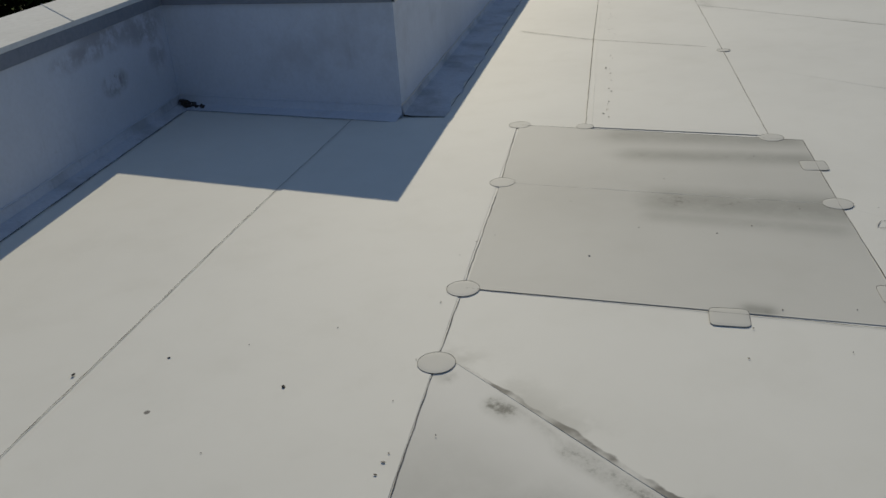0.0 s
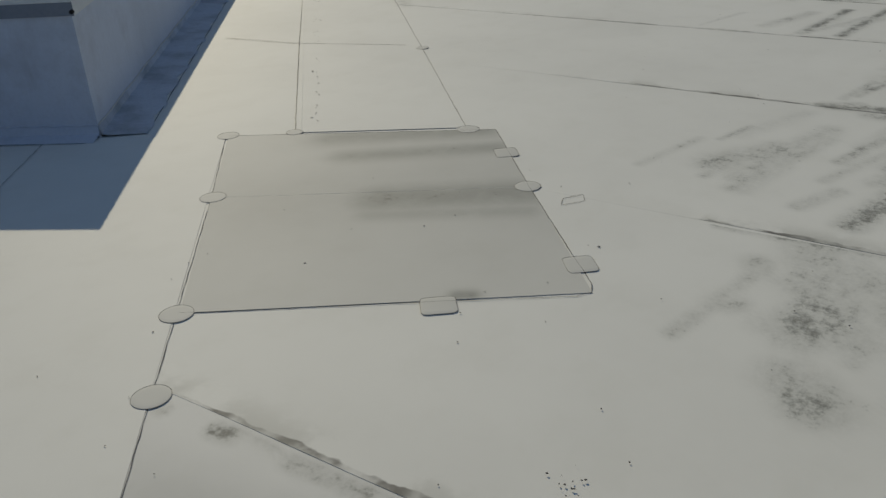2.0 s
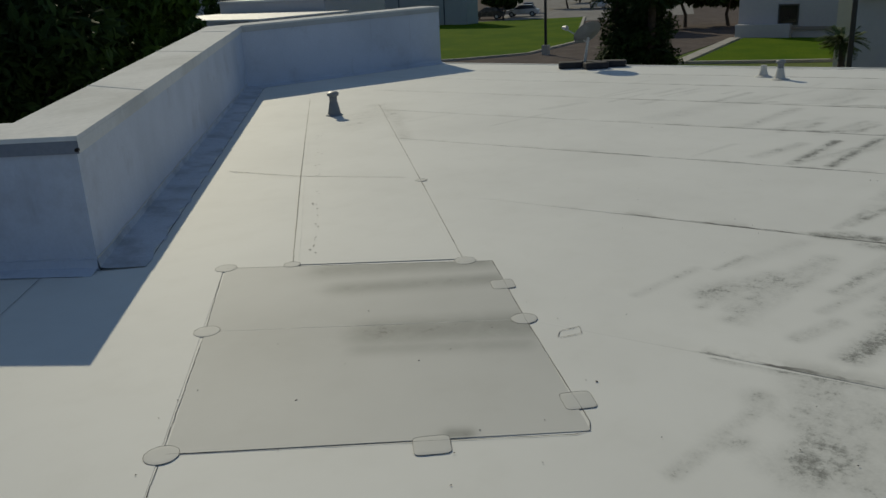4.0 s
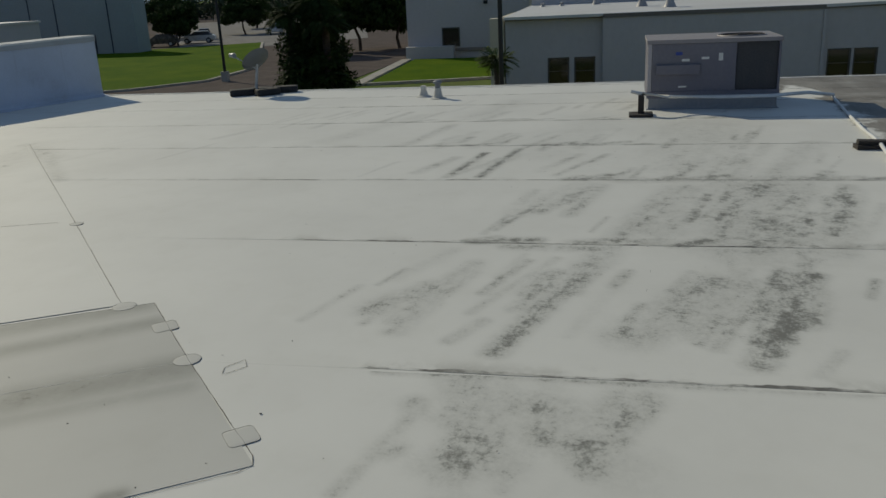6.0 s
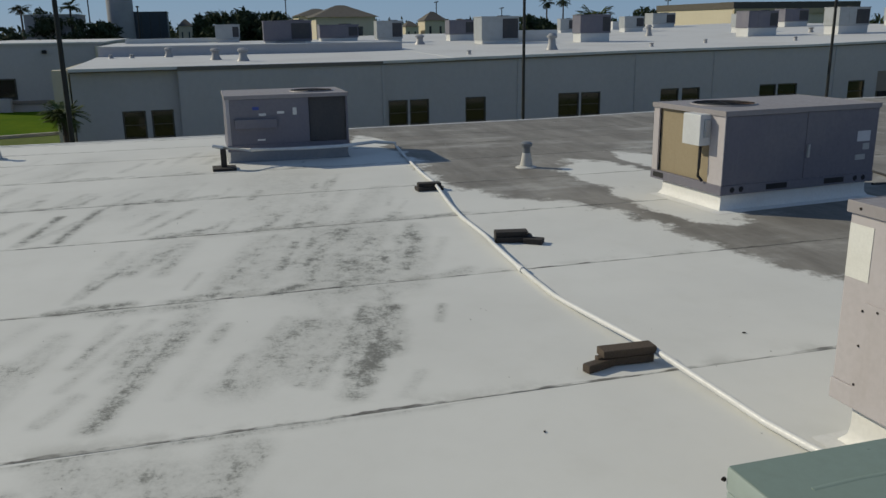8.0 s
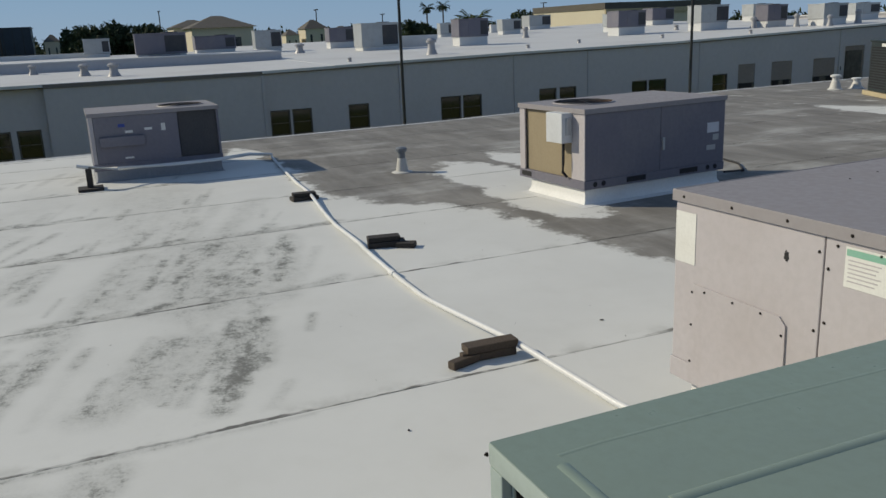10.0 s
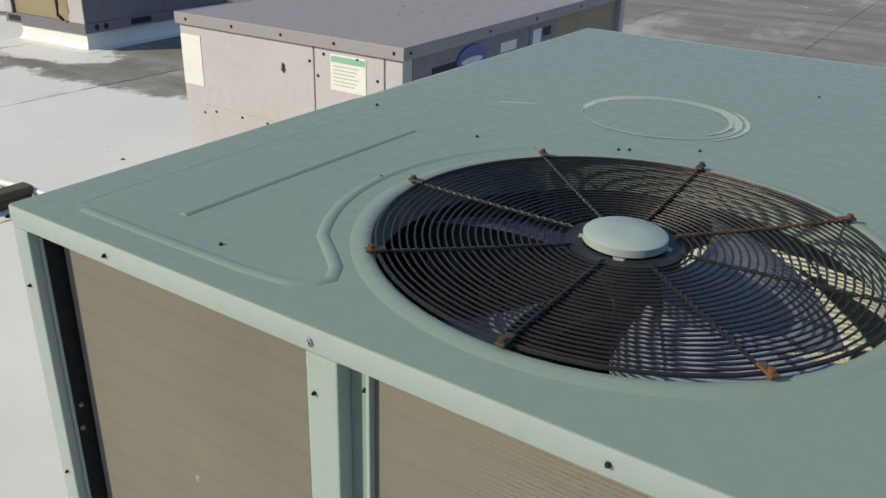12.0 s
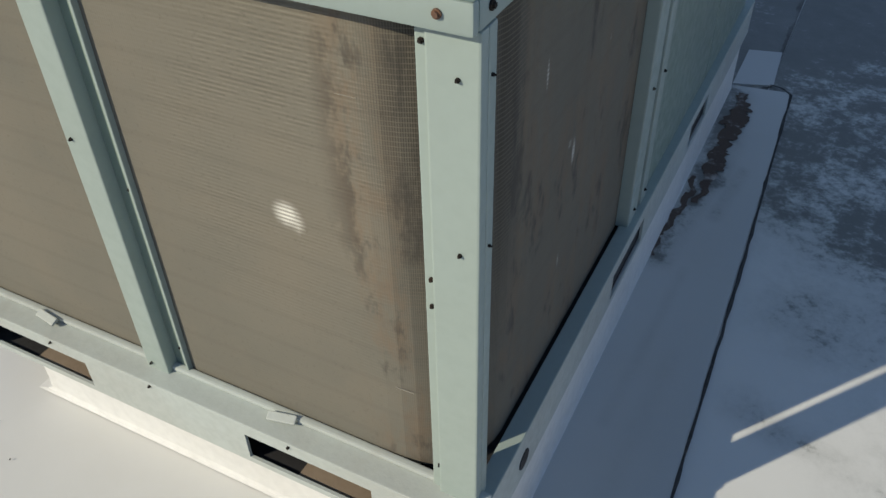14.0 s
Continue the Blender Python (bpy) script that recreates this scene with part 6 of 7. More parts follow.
# units and a bench of junk far across the roof
dark = thing("heat_pump", pose(12.25, -15.2, 0, 0, 0, -30), "dark green heat pump cabinet on pale timber", "air conditioner")
part("sleeper", box(bmesh.new(), -0.62, 0.62, -0.48, -0.30, 0.004, 0.09, 0.01), WOOD_PALE, dark)
part("sleeper", box(bmesh.new(), -0.62, 0.62, 0.30, 0.48, 0.004, 0.09, 0.01), WOOD_PALE, dark)
part("cabinet", box(bmesh.new(), -0.46, 0.46, -0.44, 0.44, 0.09, 1.06, 0.02), DARK_GREEN, dark)
part("lid", box(bmesh.new(), -0.48, 0.48, -0.46, 0.46, 1.061, 1.10, 0.012), DARK_GREEN, dark)
for k in range(16):
    part("louvre", box(bmesh.new(), -0.40, 0.40, 0.44, 0.448, 0.16 + 0.052 * k, 0.19 + 0.052 * k), BLACK, dark)
part("label", box(bmesh.new(), -0.36, -0.10, 0.44, 0.446, 0.98, 1.04), PAPER, dark, "red and white maker's plate")
bm = bmesh.new()
tube(bm, [(12.0, -15.6, 0.3), (12.0, -16.2, 0.1), (11.8, -16.6, 0.05), (12.1, -17.0, 0.05), (11.9, -17.3, 0.05)], 0.03, 6)
alone("refrigerant_line", bm, RUBBER, "black insulated line trailing from the heat pump", "cable")
rusty_unit = thing("packaged_unit", pose(13.4, -20.9, 0, 0, 0, 5), "tall rust-streaked old rooftop unit with a grey box", "air conditioner", "packaged units")
part("cabinet", box(bmesh.new(), -0.45, 0.45, -0.6, 0.6, 0.12, 1.35, 0.02), TAN, rusty_unit)
part("base", box(bmesh.new(), -0.5, 0.5, -0.65, 0.65, 0.004, 0.12, 0.01), WOOD_DARK, rusty_unit)
part("coil_guard", box(bmesh.new(), -0.40, 0.05, 0.6, 0.615, 0.22, 1.25), RUST, rusty_unit, "rusty coil face")
part("disconnect_box", box(bmesh.new(), -0.56, -0.45, -0.2, 0.25, 0.6, 1.3, 0.01), GALV, rusty_unit)
part("side_panel", box(bmesh.new(), -0.47, -0.45, -0.58, -0.22, 0.2, 1.3), DARK_GREEN, rusty_unit)
alone("roof_panel", box(bmesh.new(), -0.42, 0.42, -0.1, 0.1, 0.004, 0.055, 0.015), PAPER, "white loose block lying on the roof", "block", m=pose(7.4, -11.35, 0, 0, 0, -70))

# ---- the ground beyond the roof ----
G = -4.0
bm = bmesh.new()
ring = [bm.verts.new((1500 * math.cos(a), 1500 * math.sin(a), G)) for a in (2 * math.pi * k / 48 for k in range(48))]
bm.faces.new(ring)
alone("ground", bm, GRASS_DRY, "dry sandy ground reaching to the horizon", "ground", kind="structure")


def flat(name, outline, z, material, label, category, thick=0.12):
    return alone(name, prism(bmesh.new(), outline, G + z - thick, G + z), material, label, category, kind="structure")


flat("road", [(24, 60), (300, 190), (300, 22), (72, 17.3), (46.5, 17.3), (44.5, 12.0), (26, 12.0)], 0.03, ASPHALT, "worn purple-brown asphalt drive between lawns", "road")
flat("car_park", [(84, 46), (180, 100), (196, 60), (100, 30)], 0.05, LOT, "pale sunlit car park", "car park")
flat("lawn", [(46.0, 39.0), (50.2, 31.5), (54.5, 28.2), (63.5, 28.6), (97.0, 42.5), (88.0, 58.0), (80.0, 62.0)], 0.12, GRASS, "mown green lawn with a rounded kerb", "lawn")
flat("lawn", [(50.4, 15.2), (64.0, 16.0), (66.5, 16.2), (66.5, 8.0), (52.6, 7.0), (51.4, 11.0)], 0.12, GRASS, "mown green lawn beside the drive", "lawn")
flat("lawn", [(19.5, 7.0), (36.9, 7.0), (38.0, -8.0), (38.6, -20.0), (40.5, -60.0), (20.5, -60.0), (19.5, -20.0)], 0.06, GRASS_STRIP, "yellow-green grass strip between the two buildings", "lawn")
for pts, label in (([(49.9, 15.4), (64.0, 16.25), (66.4, 16.4)], "pale concrete kerb along the drive"), ([(50.0, 15.3), (51.0, 11.0), (52.2, 6.8)], "pale concrete kerb along the lawn"), ([(46.0, 39.2), (49.9, 31.3), (54.4, 27.9), (63.6, 28.3), (97.1, 42.2)], "pale concrete kerb round the lawn")):
    bm = bmesh.new()
    for a, b in zip(pts, pts[1:]):
        prism(bm, sides(a, b, 0.75 if "drive" in label else 0.3), G - 0.1, G + 0.16)
    alone("kerb", bm, CONCRETE, label, "kerb", kind="structure")

# ---- leaves and trees ----


def leaf_mesh(name, clumps, count, size, material, seed, droop=0.3):
    """Many small bent leaves scattered through clumps (x, y, z, rx, rz), one mesh."""
    rng = np.random.default_rng(seed)
    c = np.array(clumps)
    weight = c[:, 3] ** 2 * c[:, 4]
    pick = rng.choice(len(c), count, p=weight / weight.sum())
    d = rng.normal(size=(count, 3))
    d /= np.linalg.norm(d, axis=1)[:, None]
    r = rng.random(count) ** 0.45
    mid = c[pick, :3] + d * r[:, None] * np.stack([c[pick, 3], c[pick, 3], c[pick, 4]], 1)
    u = rng.normal(size=(count, 3))
    u[:, 2] -= droop
    u /= np.linalg.norm(u, axis=1)[:, None]
    v = np.cross(u, rng.normal(size=(count, 3)))
    v /= np.linalg.norm(v, axis=1)[:, None]
    s = size * (0.6 + 0.8 * rng.random(count))[:, None]
    bend = np.cross(u, v) * s * 0.18
    verts = np.stack([mid - u * s, mid + v * s * 0.42 + bend, mid + u * s, mid - v * s * 0.42 + bend], 1).reshape(-1, 3)
    faces = np.arange(count * 4).reshape(-1, 4)
    me = bpy.data.meshes.new(name)
    me.from_pydata(verts.tolist(), [], [tuple(f) for f in faces.tolist()])
    me.materials.append(material)
    return me


def tree(x, y, height, spread, seed, material, label, leaves=5000, size=0.16, low=0.25, group=""):
    """A tapered trunk, limbs and a loose crown."""
    rng = random.Random(seed)
    top = thing("tree", Matrix.Translation((x, y, G)), label, "tree", group)
    trunk = bmesh.new()
    lean = [Vector((rng.uniform(-0.04, 0.04) * height * k, rng.uniform(-0.04, 0.04) * height * k, height * 0.17 * k)) for k in range(5)]
    radius = height * 0.028
    for k in range(4):
        rod(trunk, lean[k], lean[k + 1] + Vector((0, 0, 0.02)), radius * (1 - 0.17 * k), radius * (1 - 0.17 * (k + 1)), 9)
    clumps = []
    n = 11
    for k in range(n):
        a = 2 * math.pi * k / n * 2.4 + rng.uniform(-0.4, 0.4)
        reach = spread * rng.uniform(0.35, 0.85)
        end = Vector((reach * math.cos(a), reach * math.sin(a), height * (low + (0.93 - low) * (k + rng.random()) / n)))
        if end.z > height * 0.7:
            end.x, end.y = end.x * 0.7, end.y * 0.7
        start = lean[min(4, 1 + int(3.2 * end.z / height))]
        rod(trunk, start, end, radius * 0.35, radius * 0.12, 6)
        clumps.append((end.x, end.y, end.z, spread * rng.uniform(0.32, 0.5), height * rng.uniform(0.10, 0.17)))
        for _ in range(2):
            clumps.append((end.x + rng.uniform(-1, 1) * spread * 0.4, end.y + rng.uniform(-1, 1) * spread * 0.4, end.z + rng.uniform(-0.1, 0.1) * height, spread * rng.uniform(0.14, 0.28), height * rng.uniform(0.05, 0.1)))
    clumps.append((lean[4].x, lean[4].y, height * 0.82, spread * 0.45, height * 0.15))
    part("trunk", trunk, BARK, top)
    crown = new("crown", leaf_mesh("crown", clumps, leaves, size, material, seed))
    crown.parent = top
    tagged(crown, "")
    return top


def frond_mesh(length, width, sag, seed):
    """A fan of narrow leaflets along a drooping midrib."""
    rng = random.Random(seed)
    verts, faces = [], []

    def spine(s):
        return Vector((length * s * (1 - 0.25 * s * sag), 0, length * (0.35 * s - sag * s * s)))

    for k in range(12):
        a, b = spine(k / 12), spine((k + 1) / 12)
        w = 0.02 * length * (1 - k / 13)
        i = len(verts)
        verts += [a + Vector((0, -w, 0)), a + Vector((0, w, 0)), b + Vector((0, w * 0.9, 0)), b + Vector((0, -w * 0.9, 0))]
        faces.append((i, i + 1, i + 2, i + 3))
    for k in range(26):
        s = 0.22 + 0.78 * k / 26
        p = spine(s)
        for side in (-1, 1):
            out = width * (0.5 + 0.5 * math.sin(math.pi * min(1, s * 0.95))) * rng.uniform(0.8, 1.1)
            tip = p + Vector((out * 0.75, side * out, -out * rng.uniform(0.1, 0.5)))
            w = length * 0.018
            i = len(verts)
            verts += [p + Vector((-w, 0, 0)), p + Vector((w, 0, 0.01)), tip, (p + tip) / 2 + Vector((-w, 0, 0.02 * length))]
            faces.append((i, i + 1, i + 2, i + 3))
    me = bpy.data.meshes.new("frond")
    me.from_pydata([tuple(v) for v in verts], [], faces)
    me.materials.append(LEAF_PALM)
    return me


def palm(x, y, base, height, length, count, label, material=None, seed=1, r=0.16, group=""):
    rng = random.Random(seed)
    top = thing("palm_tree", Matrix.Translation((x, y, base)), label, "palm", group)
    bm = bmesh.new()
    steps = max(4, int(height / 0.18))
    profile = []
    for k in range(steps):
        z = height * k / steps
        profile += [(r * (1.05 - 0.25 * k / steps), z), (r * (1.22 - 0.25 * k / steps), z + height / steps * 0.8)]
    lathe(bm, profile, 10)
    part("trunk", bm, BARK, top, smooth=True)
    kinds = [frond_mesh(length * f, length * 0.26, s, seed + i) for i, (f, s) in enumerate(((1.0, 0.35), (0.9, 0.75), (1.05, 0.6), (0.8, 0.1)))]
    if material is not None:
        for me in kinds:
            me.materials.clear()
            me.materials.append(material)
    for k in range(count):
        ob = new("frond", kinds[k % 4])
        ob.parent = top
        ob.matrix_local = Matrix.Translation((0, 0, height)) @ Matrix.Rotation(k * 2.4 + rng.uniform(-0.3, 0.3), 4, "Z") @ Matrix.Rotation(radians(rng.uniform(-38, 32)), 4, "Y") @ Matrix.Rotation(radians(rng.uniform(-14, 14)), 4, "X")
    return top


# trees close behind the parapet
BEHIND = "trees behind the parapet"
for k, (x, y, hgt, spread, m) in enumerate(((5.5, 17.5, 7.8, 3.4, LEAF_LIGHT), (9.5, 20.5, 8.4, 3.8, LEAF_DARK), (14.5, 21.0, 7.6, 3.4, LEAF_LIGHT), (18.6, 26.5, 7.0, 3.4, LEAF_LIGHT), (11.0, 27.0, 9.0, 4.2, LEAF_DARK), (2.0, 23.5, 8.5, 4.2, LEAF_DARK), (22.5, 33.5, 6.8, 3.4, LEAF_LIGHT), (17.0, 36.0, 8.8, 4.2, LEAF_LIGHT), (25.0, 38.0, 7.0, 3.6, LEAF_LIGHT), (28.5, 35.0, 5.2, 2.6, LEAF_LIGHT), (-3.0, 19.0, 8.0, 3.8, LEAF_DARK), (6.0, 31.0, 9.0, 4.6, LEAF_DARK), (14.0, 33.0, 9.0, 4.6, LEAF_DARK), (7.5, 18.6, 6.0, 3.2, LEAF_DARK), (12.0, 18.5, 6.2, 3.0, LEAF_DARK), (21.0, 29.0, 6.0, 2.8, LEAF_DARK))):
    tree(x, y, hgt, spread, 30 + k, m, "dense tree behind the white parapet, leaves coloured dark for backlight" if m is LEAF_DARK else "sunlit green tree behind darker trees", 15000, 0.2, 0.06, BEHIND)

# the ragged dark palm clump beside the drive
for k, (x, y, hgt, length, n) in enumerate(((42.0, 16.6, 4.5, 1.5, 40), (42.6, 15.2, 5.2, 1.7, 40), (41.4, 14.5, 4.0, 1.4, 40), (42.2, 15.9, 2.9, 1.5, 40), (41.8, 14.9, 2.4, 1.4, 40), (42.0, 16.4, 1.7, 1.4, 38), (41.6, 14.5, 1.5, 1.3, 38), (41.6, 15.6, 1.2, 1.4, 38))):
    palm(x, y, G, hgt, length, n, "dense dark fan palm in a clump beside the drive", LEAF_DARK, 60 + k, 0.2, "palm clump")
bm = bmesh.new()
shrub = new("shrub", leaf_mesh("shrub", [(0, 0, 0.9, 2.0, 0.9), (0.2, 1.2, 1.0, 1.1, 1.0), (0, -1.2, 1.0, 1.2, 1.0), (0, 0.2, 2.0, 1.6, 0.9), (0.3, -0.9, 2.7, 1.2, 0.9), (0.2, 0.9, 2.9, 1.2, 1.0)], 7000, 0.13, LEAF_DARK, 5))
shrub.location = (42.0, 15.5, G)
bm.free()
tagged(shrub, "dense dark shrub round the foot of the palms", "shrub")

# palm and bushes at the corner of the long building
palm(33.9, 4.85, G, 2.65, 0.95, 34, "small palm with drooping fronds by the building corner", None, 80, 0.13)
for k, (x, y, r) in enumerate(((34.4, 5.75, 0.72), (34.2, 5.3, 0.66), (35.6, 4.05, 0.74), (34.6, 6.15, 0.7))):
    bush = new("bush", leaf_mesh("bush", [(0, 0, r, r * 0.7, r), (r * 0.3, r * 0.3, r * 1.1, r * 0.5, r * 0.8)], 1600, 0.07, LEAF_DARK, 90 + k))
    bush.location = (x, y, G)
    tagged(bush, "small clipped dark bush by the wall", "bush", "bushes by the wall")

# street trees by the drive and the car park
for k, (x, y, hgt, spread) in enumerate(((79.0, 24.5, 6.5, 3.0), (80.5, 21.0, 6.2, 2.6), (74.0, 27.0, 5.6, 2.4), (113, 62, 5.5, 3.0), (120, 55, 5.5, 3.2), (128, 72, 6.0, 3.4), (98, 54, 5.0, 2.6), (140, 62, 6.5, 3.6), (70, 67, 8.0, 4.0), (60, 62, 7.5, 4.2))):
    tree(x, y, hgt, spread, 120 + k, LEAF_DARK, "dark street tree with a bare trunk", 6500, 0.26, 0.34, "street trees")


def car(x, y, yaw, paint, label):
    top = thing("car", Matrix.Translation((x, y, G + 0.06)) @ Matrix.Rotation(yaw, 4, "Z"), label, "car", "parked cars")
    bm = bmesh.new()
    prof = [(-2.15, 0.35), (2.15, 0.35), (2.2, 0.75), (1.2, 0.95), (-1.7, 0.98), (-2.2, 0.8)]
    a = [bm.verts.new((px, -0.85, pz)) for px, pz in prof]
    b = [bm.verts.new((px, 0.85, pz)) for px, pz in prof]
    bm.faces.new(a)
    bm.faces.new(b)
    for i in range(6):
        bm.faces.new((a[i], a[(i + 1) % 6], b[(i + 1) % 6], b[i]))
    bmesh.ops.bevel(bm, geom=list(bm.edges), offset=0.07, segments=2, affect="EDGES")
    part("body", bm, paint, top, smooth=True)
    bm = bmesh.new()
    low = [bm.verts.new(p) for p in ((-1.75, -0.78, 0.96), (1.1, -0.78, 0.94), (1.1, 0.78, 0.94), (-1.75, 0.78, 0.96))]
    high = [bm.verts.new(p) for p in ((-1.25, -0.62, 1.42), (0.35, -0.62, 1.42), (0.35, 0.62, 1.42), (-1.25, 0.62, 1.42))]
    bm.faces.new(low)
    bm.faces.new(high)
    for i in range(4):
        bm.faces.new((low[i], low[(i + 1) % 4], high[(i + 1) % 4], high[i]))
    part("glasshouse", bm, CAR_DARK, top, "dark tinted windows")
    part("roof", boxed(-1.28, 0.38, -0.64, 0.64, 1.4, 1.46, 0.03), paint, top)
    for wx in (-1.35, 1.35):
        for wy in (-0.85, 0.85):
            wheel = part("wheel", rod(bmesh.new(), (wx, wy - 0.09, 0.33), (wx, wy + 0.09, 0.33), 0.33, None, 16), RUBBER, top)
            part("rim", rod(bmesh.new(), (wx, wy - 0.1, 0.33), (wx, wy + 0.1, 0.33), 0.19, None, 12), GALV, wheel)


car(96.5, 55.5, 1.9, CAR_DARK, "dark parked car in the sunny car park")
car(101.5, 53.0, 1.9, CAR_WHITE, "white parked car in the sunny car park")
car(109.0, 56.0, 0.5, CAR_DARK, "dark parked car in the sunny car park")
car(117.0, 49.0, 0.5, CAR_WHITE, "white parked car in the sunny car park")

# ---- street lamps ----


def street_lamp(x, y, top_z, r=0.075, label="tall dark steel lamp pole in the yard"):
    top = thing("street_lamp", Matrix.Translation((x, y, G)), label, "street lamp", "lamp poles")
    part("base", boxed(-0.22, 0.22, -0.22, 0.22, -0.05, 0.7, 0.02), CONCRETE, top, "pale concrete footing")
    part("pole", rod(bmesh.new(), (0, 0, 0.7), (0, 0, top_z - G), r, r * 0.8, 12), POLE, top)
    part("arm", boxed(-0.6, 0.6, -0.04, 0.04, top_z - G - 0.12, top_z - G - 0.04), POLE, top)
    for s in (-1, 1):
        part("lamp_head", boxed(s * 0.75 - 0.28, s * 0.75 + 0.28, -0.17, 0.17, top_z - G - 0.2, top_z - G - 0.03, 0.03), POLE, top)


street_lamp(24.06, 3.31, 5.5, 0.07)
street_lamp(23.67, -9.04, 5.5, 0.048)
street_lamp(19.0, -15.66, 5.5, 0.042)
street_lamp(54.4, 26.6, 4.5, 0.10, "dark lamp pole on a pale footing at the lawn's edge")
for k, (x, y) in enumerate(((150, 16), (160, -45), (170, -62), (175, -18), (160, -95), (140, 8))):
    street_lamp(x, y, 7.2 - k % 3, 0.12, "distant thin lamp post above the roofs")

# ---- the long building opposite ----


def facade_x(y):
    return 37.9 - 0.055 * y


def roofline(y):
    return float(np.interp(-y, [-5, 8, 21, 32, 59, 80], [0.15, 0.15, 0.32, 0.39, 1.0, 1.3]))


def roof_z(x, y):
    return roofline(y) + 0.012 * (x - facade_x(y))


house = thing("long_building", Matrix.Identity(4), "long pale stucco building with a brown fascia and flat roof", "building")
WINDOWS = [(3.22, 2.28), (2.07, 1.16), (-8.27, -9.2), (-9.3, -10.24), (-12.05, -13.1), (-16.95, -18.1), (-18.2, -19.3), (-22.8, -23.9), (-24.1, -25.2), (-29.0, -30.1), (-30.2, -31.5), (-35.05, -36.24)]
PANELS = [(-37.1, -38.5), (-39.9, -41.7), (-43.6, -45.6)]
DOORWAY = (-46.5, -48.4)
openings = [(a, b, -2.8, -1.62) for a, b in WINDOWS] + [(a, b, -2.65, -1.15) for a, b in PANELS] + [DOORWAY + (-3.9, -0.5)]
SECTIONS = [(5.05, 0.85, 0.35), (0.85, -8.05, 0.0), (-8.05, -14.8, 0.12), (-14.8, -21.3, 0.12), (-21.3, -26.0, 0.12), (-26.0, -34.0, 0.12), (-34.0, -46.0, 0.12), (-46.0, -59.0, 0.12)]


def back_of(y):
    for a, b, s in SECTIONS:
        if b <= y <= a:
            return s
    return 0.12


def wall_piece(bm, a, b, z0, z1, back):
    """A stretch of wall from y=a down to y=b; z1 may be None for the roofline."""
    fa, fb = facade_x(a) + back, facade_x(b) + back
    ta, tb = (roofline(a), roofline(b)) if z1 is None else (z1, z1)
    p = [(fa, a, z0), (fb, b, z0), (fb, b, tb), (fa, a, ta)]
    q = [(x + 0.3, y, z) for x, y, z in p]
    v = [bm.verts.new(c) for c in p + q]
    for f in ((0, 1, 2, 3), (7, 6, 5, 4), (0, 4, 5, 1), (1, 5, 6, 2), (2, 6, 7, 3), (3, 7, 4, 0)):
        bm.faces.new([v[i] for i in f])


for a, b, back in SECTIONS:
    inside = sorted([o for o in openings if b < o[0] <= a], reverse=True)
    pieces, y = [], a - 0.012
    for o in inside:
        pieces += [(y, o[0], G, None), (o[0], o[1], G, o[2]), (o[0], o[1], o[3], None)]
        y = o[1]
    for y0, y1, z0, z1 in pieces + [(y, b + 0.012, G, None)]:
        bm = bmesh.new()
        wall_piece(bm, y0, y1, z0, z1, back)
        part("wall", bm, STUCCO, house)
    # brown fascia with a pale edge over it
    bm = bmesh.new()
    for (z0, z1, out) in ((-0.16, 0.0, 0.05),):
        fa, fb = facade_x(a) + back - out, facade_x(b) + back - out
        p = [(fa, a, roofline(a) + z0), (fb, b, roofline(b) + z0), (fb, b, roofline(b) + z1), (fa, a, roofline(a) + z1)]
        v = [bm.verts.new(c) for c in p + [(x + 0.04, yy, z) for x, yy, z in p]]
        for f in ((0, 1, 2, 3), (7, 6, 5, 4), (0, 4, 5, 1), (1, 5, 6, 2), (2, 6, 7, 3), (3, 7, 4, 0)):
            bm.faces.new([v[i] for i in f])
    part("fascia", bm, EAVE, house, "brown metal fascia under the roof edge")
    # dark plinth line at the foot of the wall
    part("plinth", prism(bmesh.new(), [(facade_x(a) + back - 0.03, a), (facade_x(b) + back - 0.03, b), (facade_x(b) + back - 0.002, b), (facade_x(a) + back - 0.002, a)], G, G + 0.85), PANEL_BROWN, house, "brown band at the wall's foot")
    # slim pilaster hiding each joint
    part("downpipe" if back else "pilaster", boxed(facade_x(b) + back - 0.05, facade_x(b) + back - 0.004, b - 0.07, b + 0.07, G, roofline(b) - 0.17), STUCCO, house)
# end walls
part("wall", prism(bmesh.new(), [(38.72, 5.06), (38.72, 5.36), (62, 5.36), (62, 5.06)], G, 0.15), STUCCO_CREAM, house, "cream end wall")
part("wall", prism(bmesh.new(), [(facade_x(-59) + 0.12, -59.3), (facade_x(-59) + 0.12, -59.01), (80, -59.01), (80, -59.3)], G, 1.0), STUCCO, house)

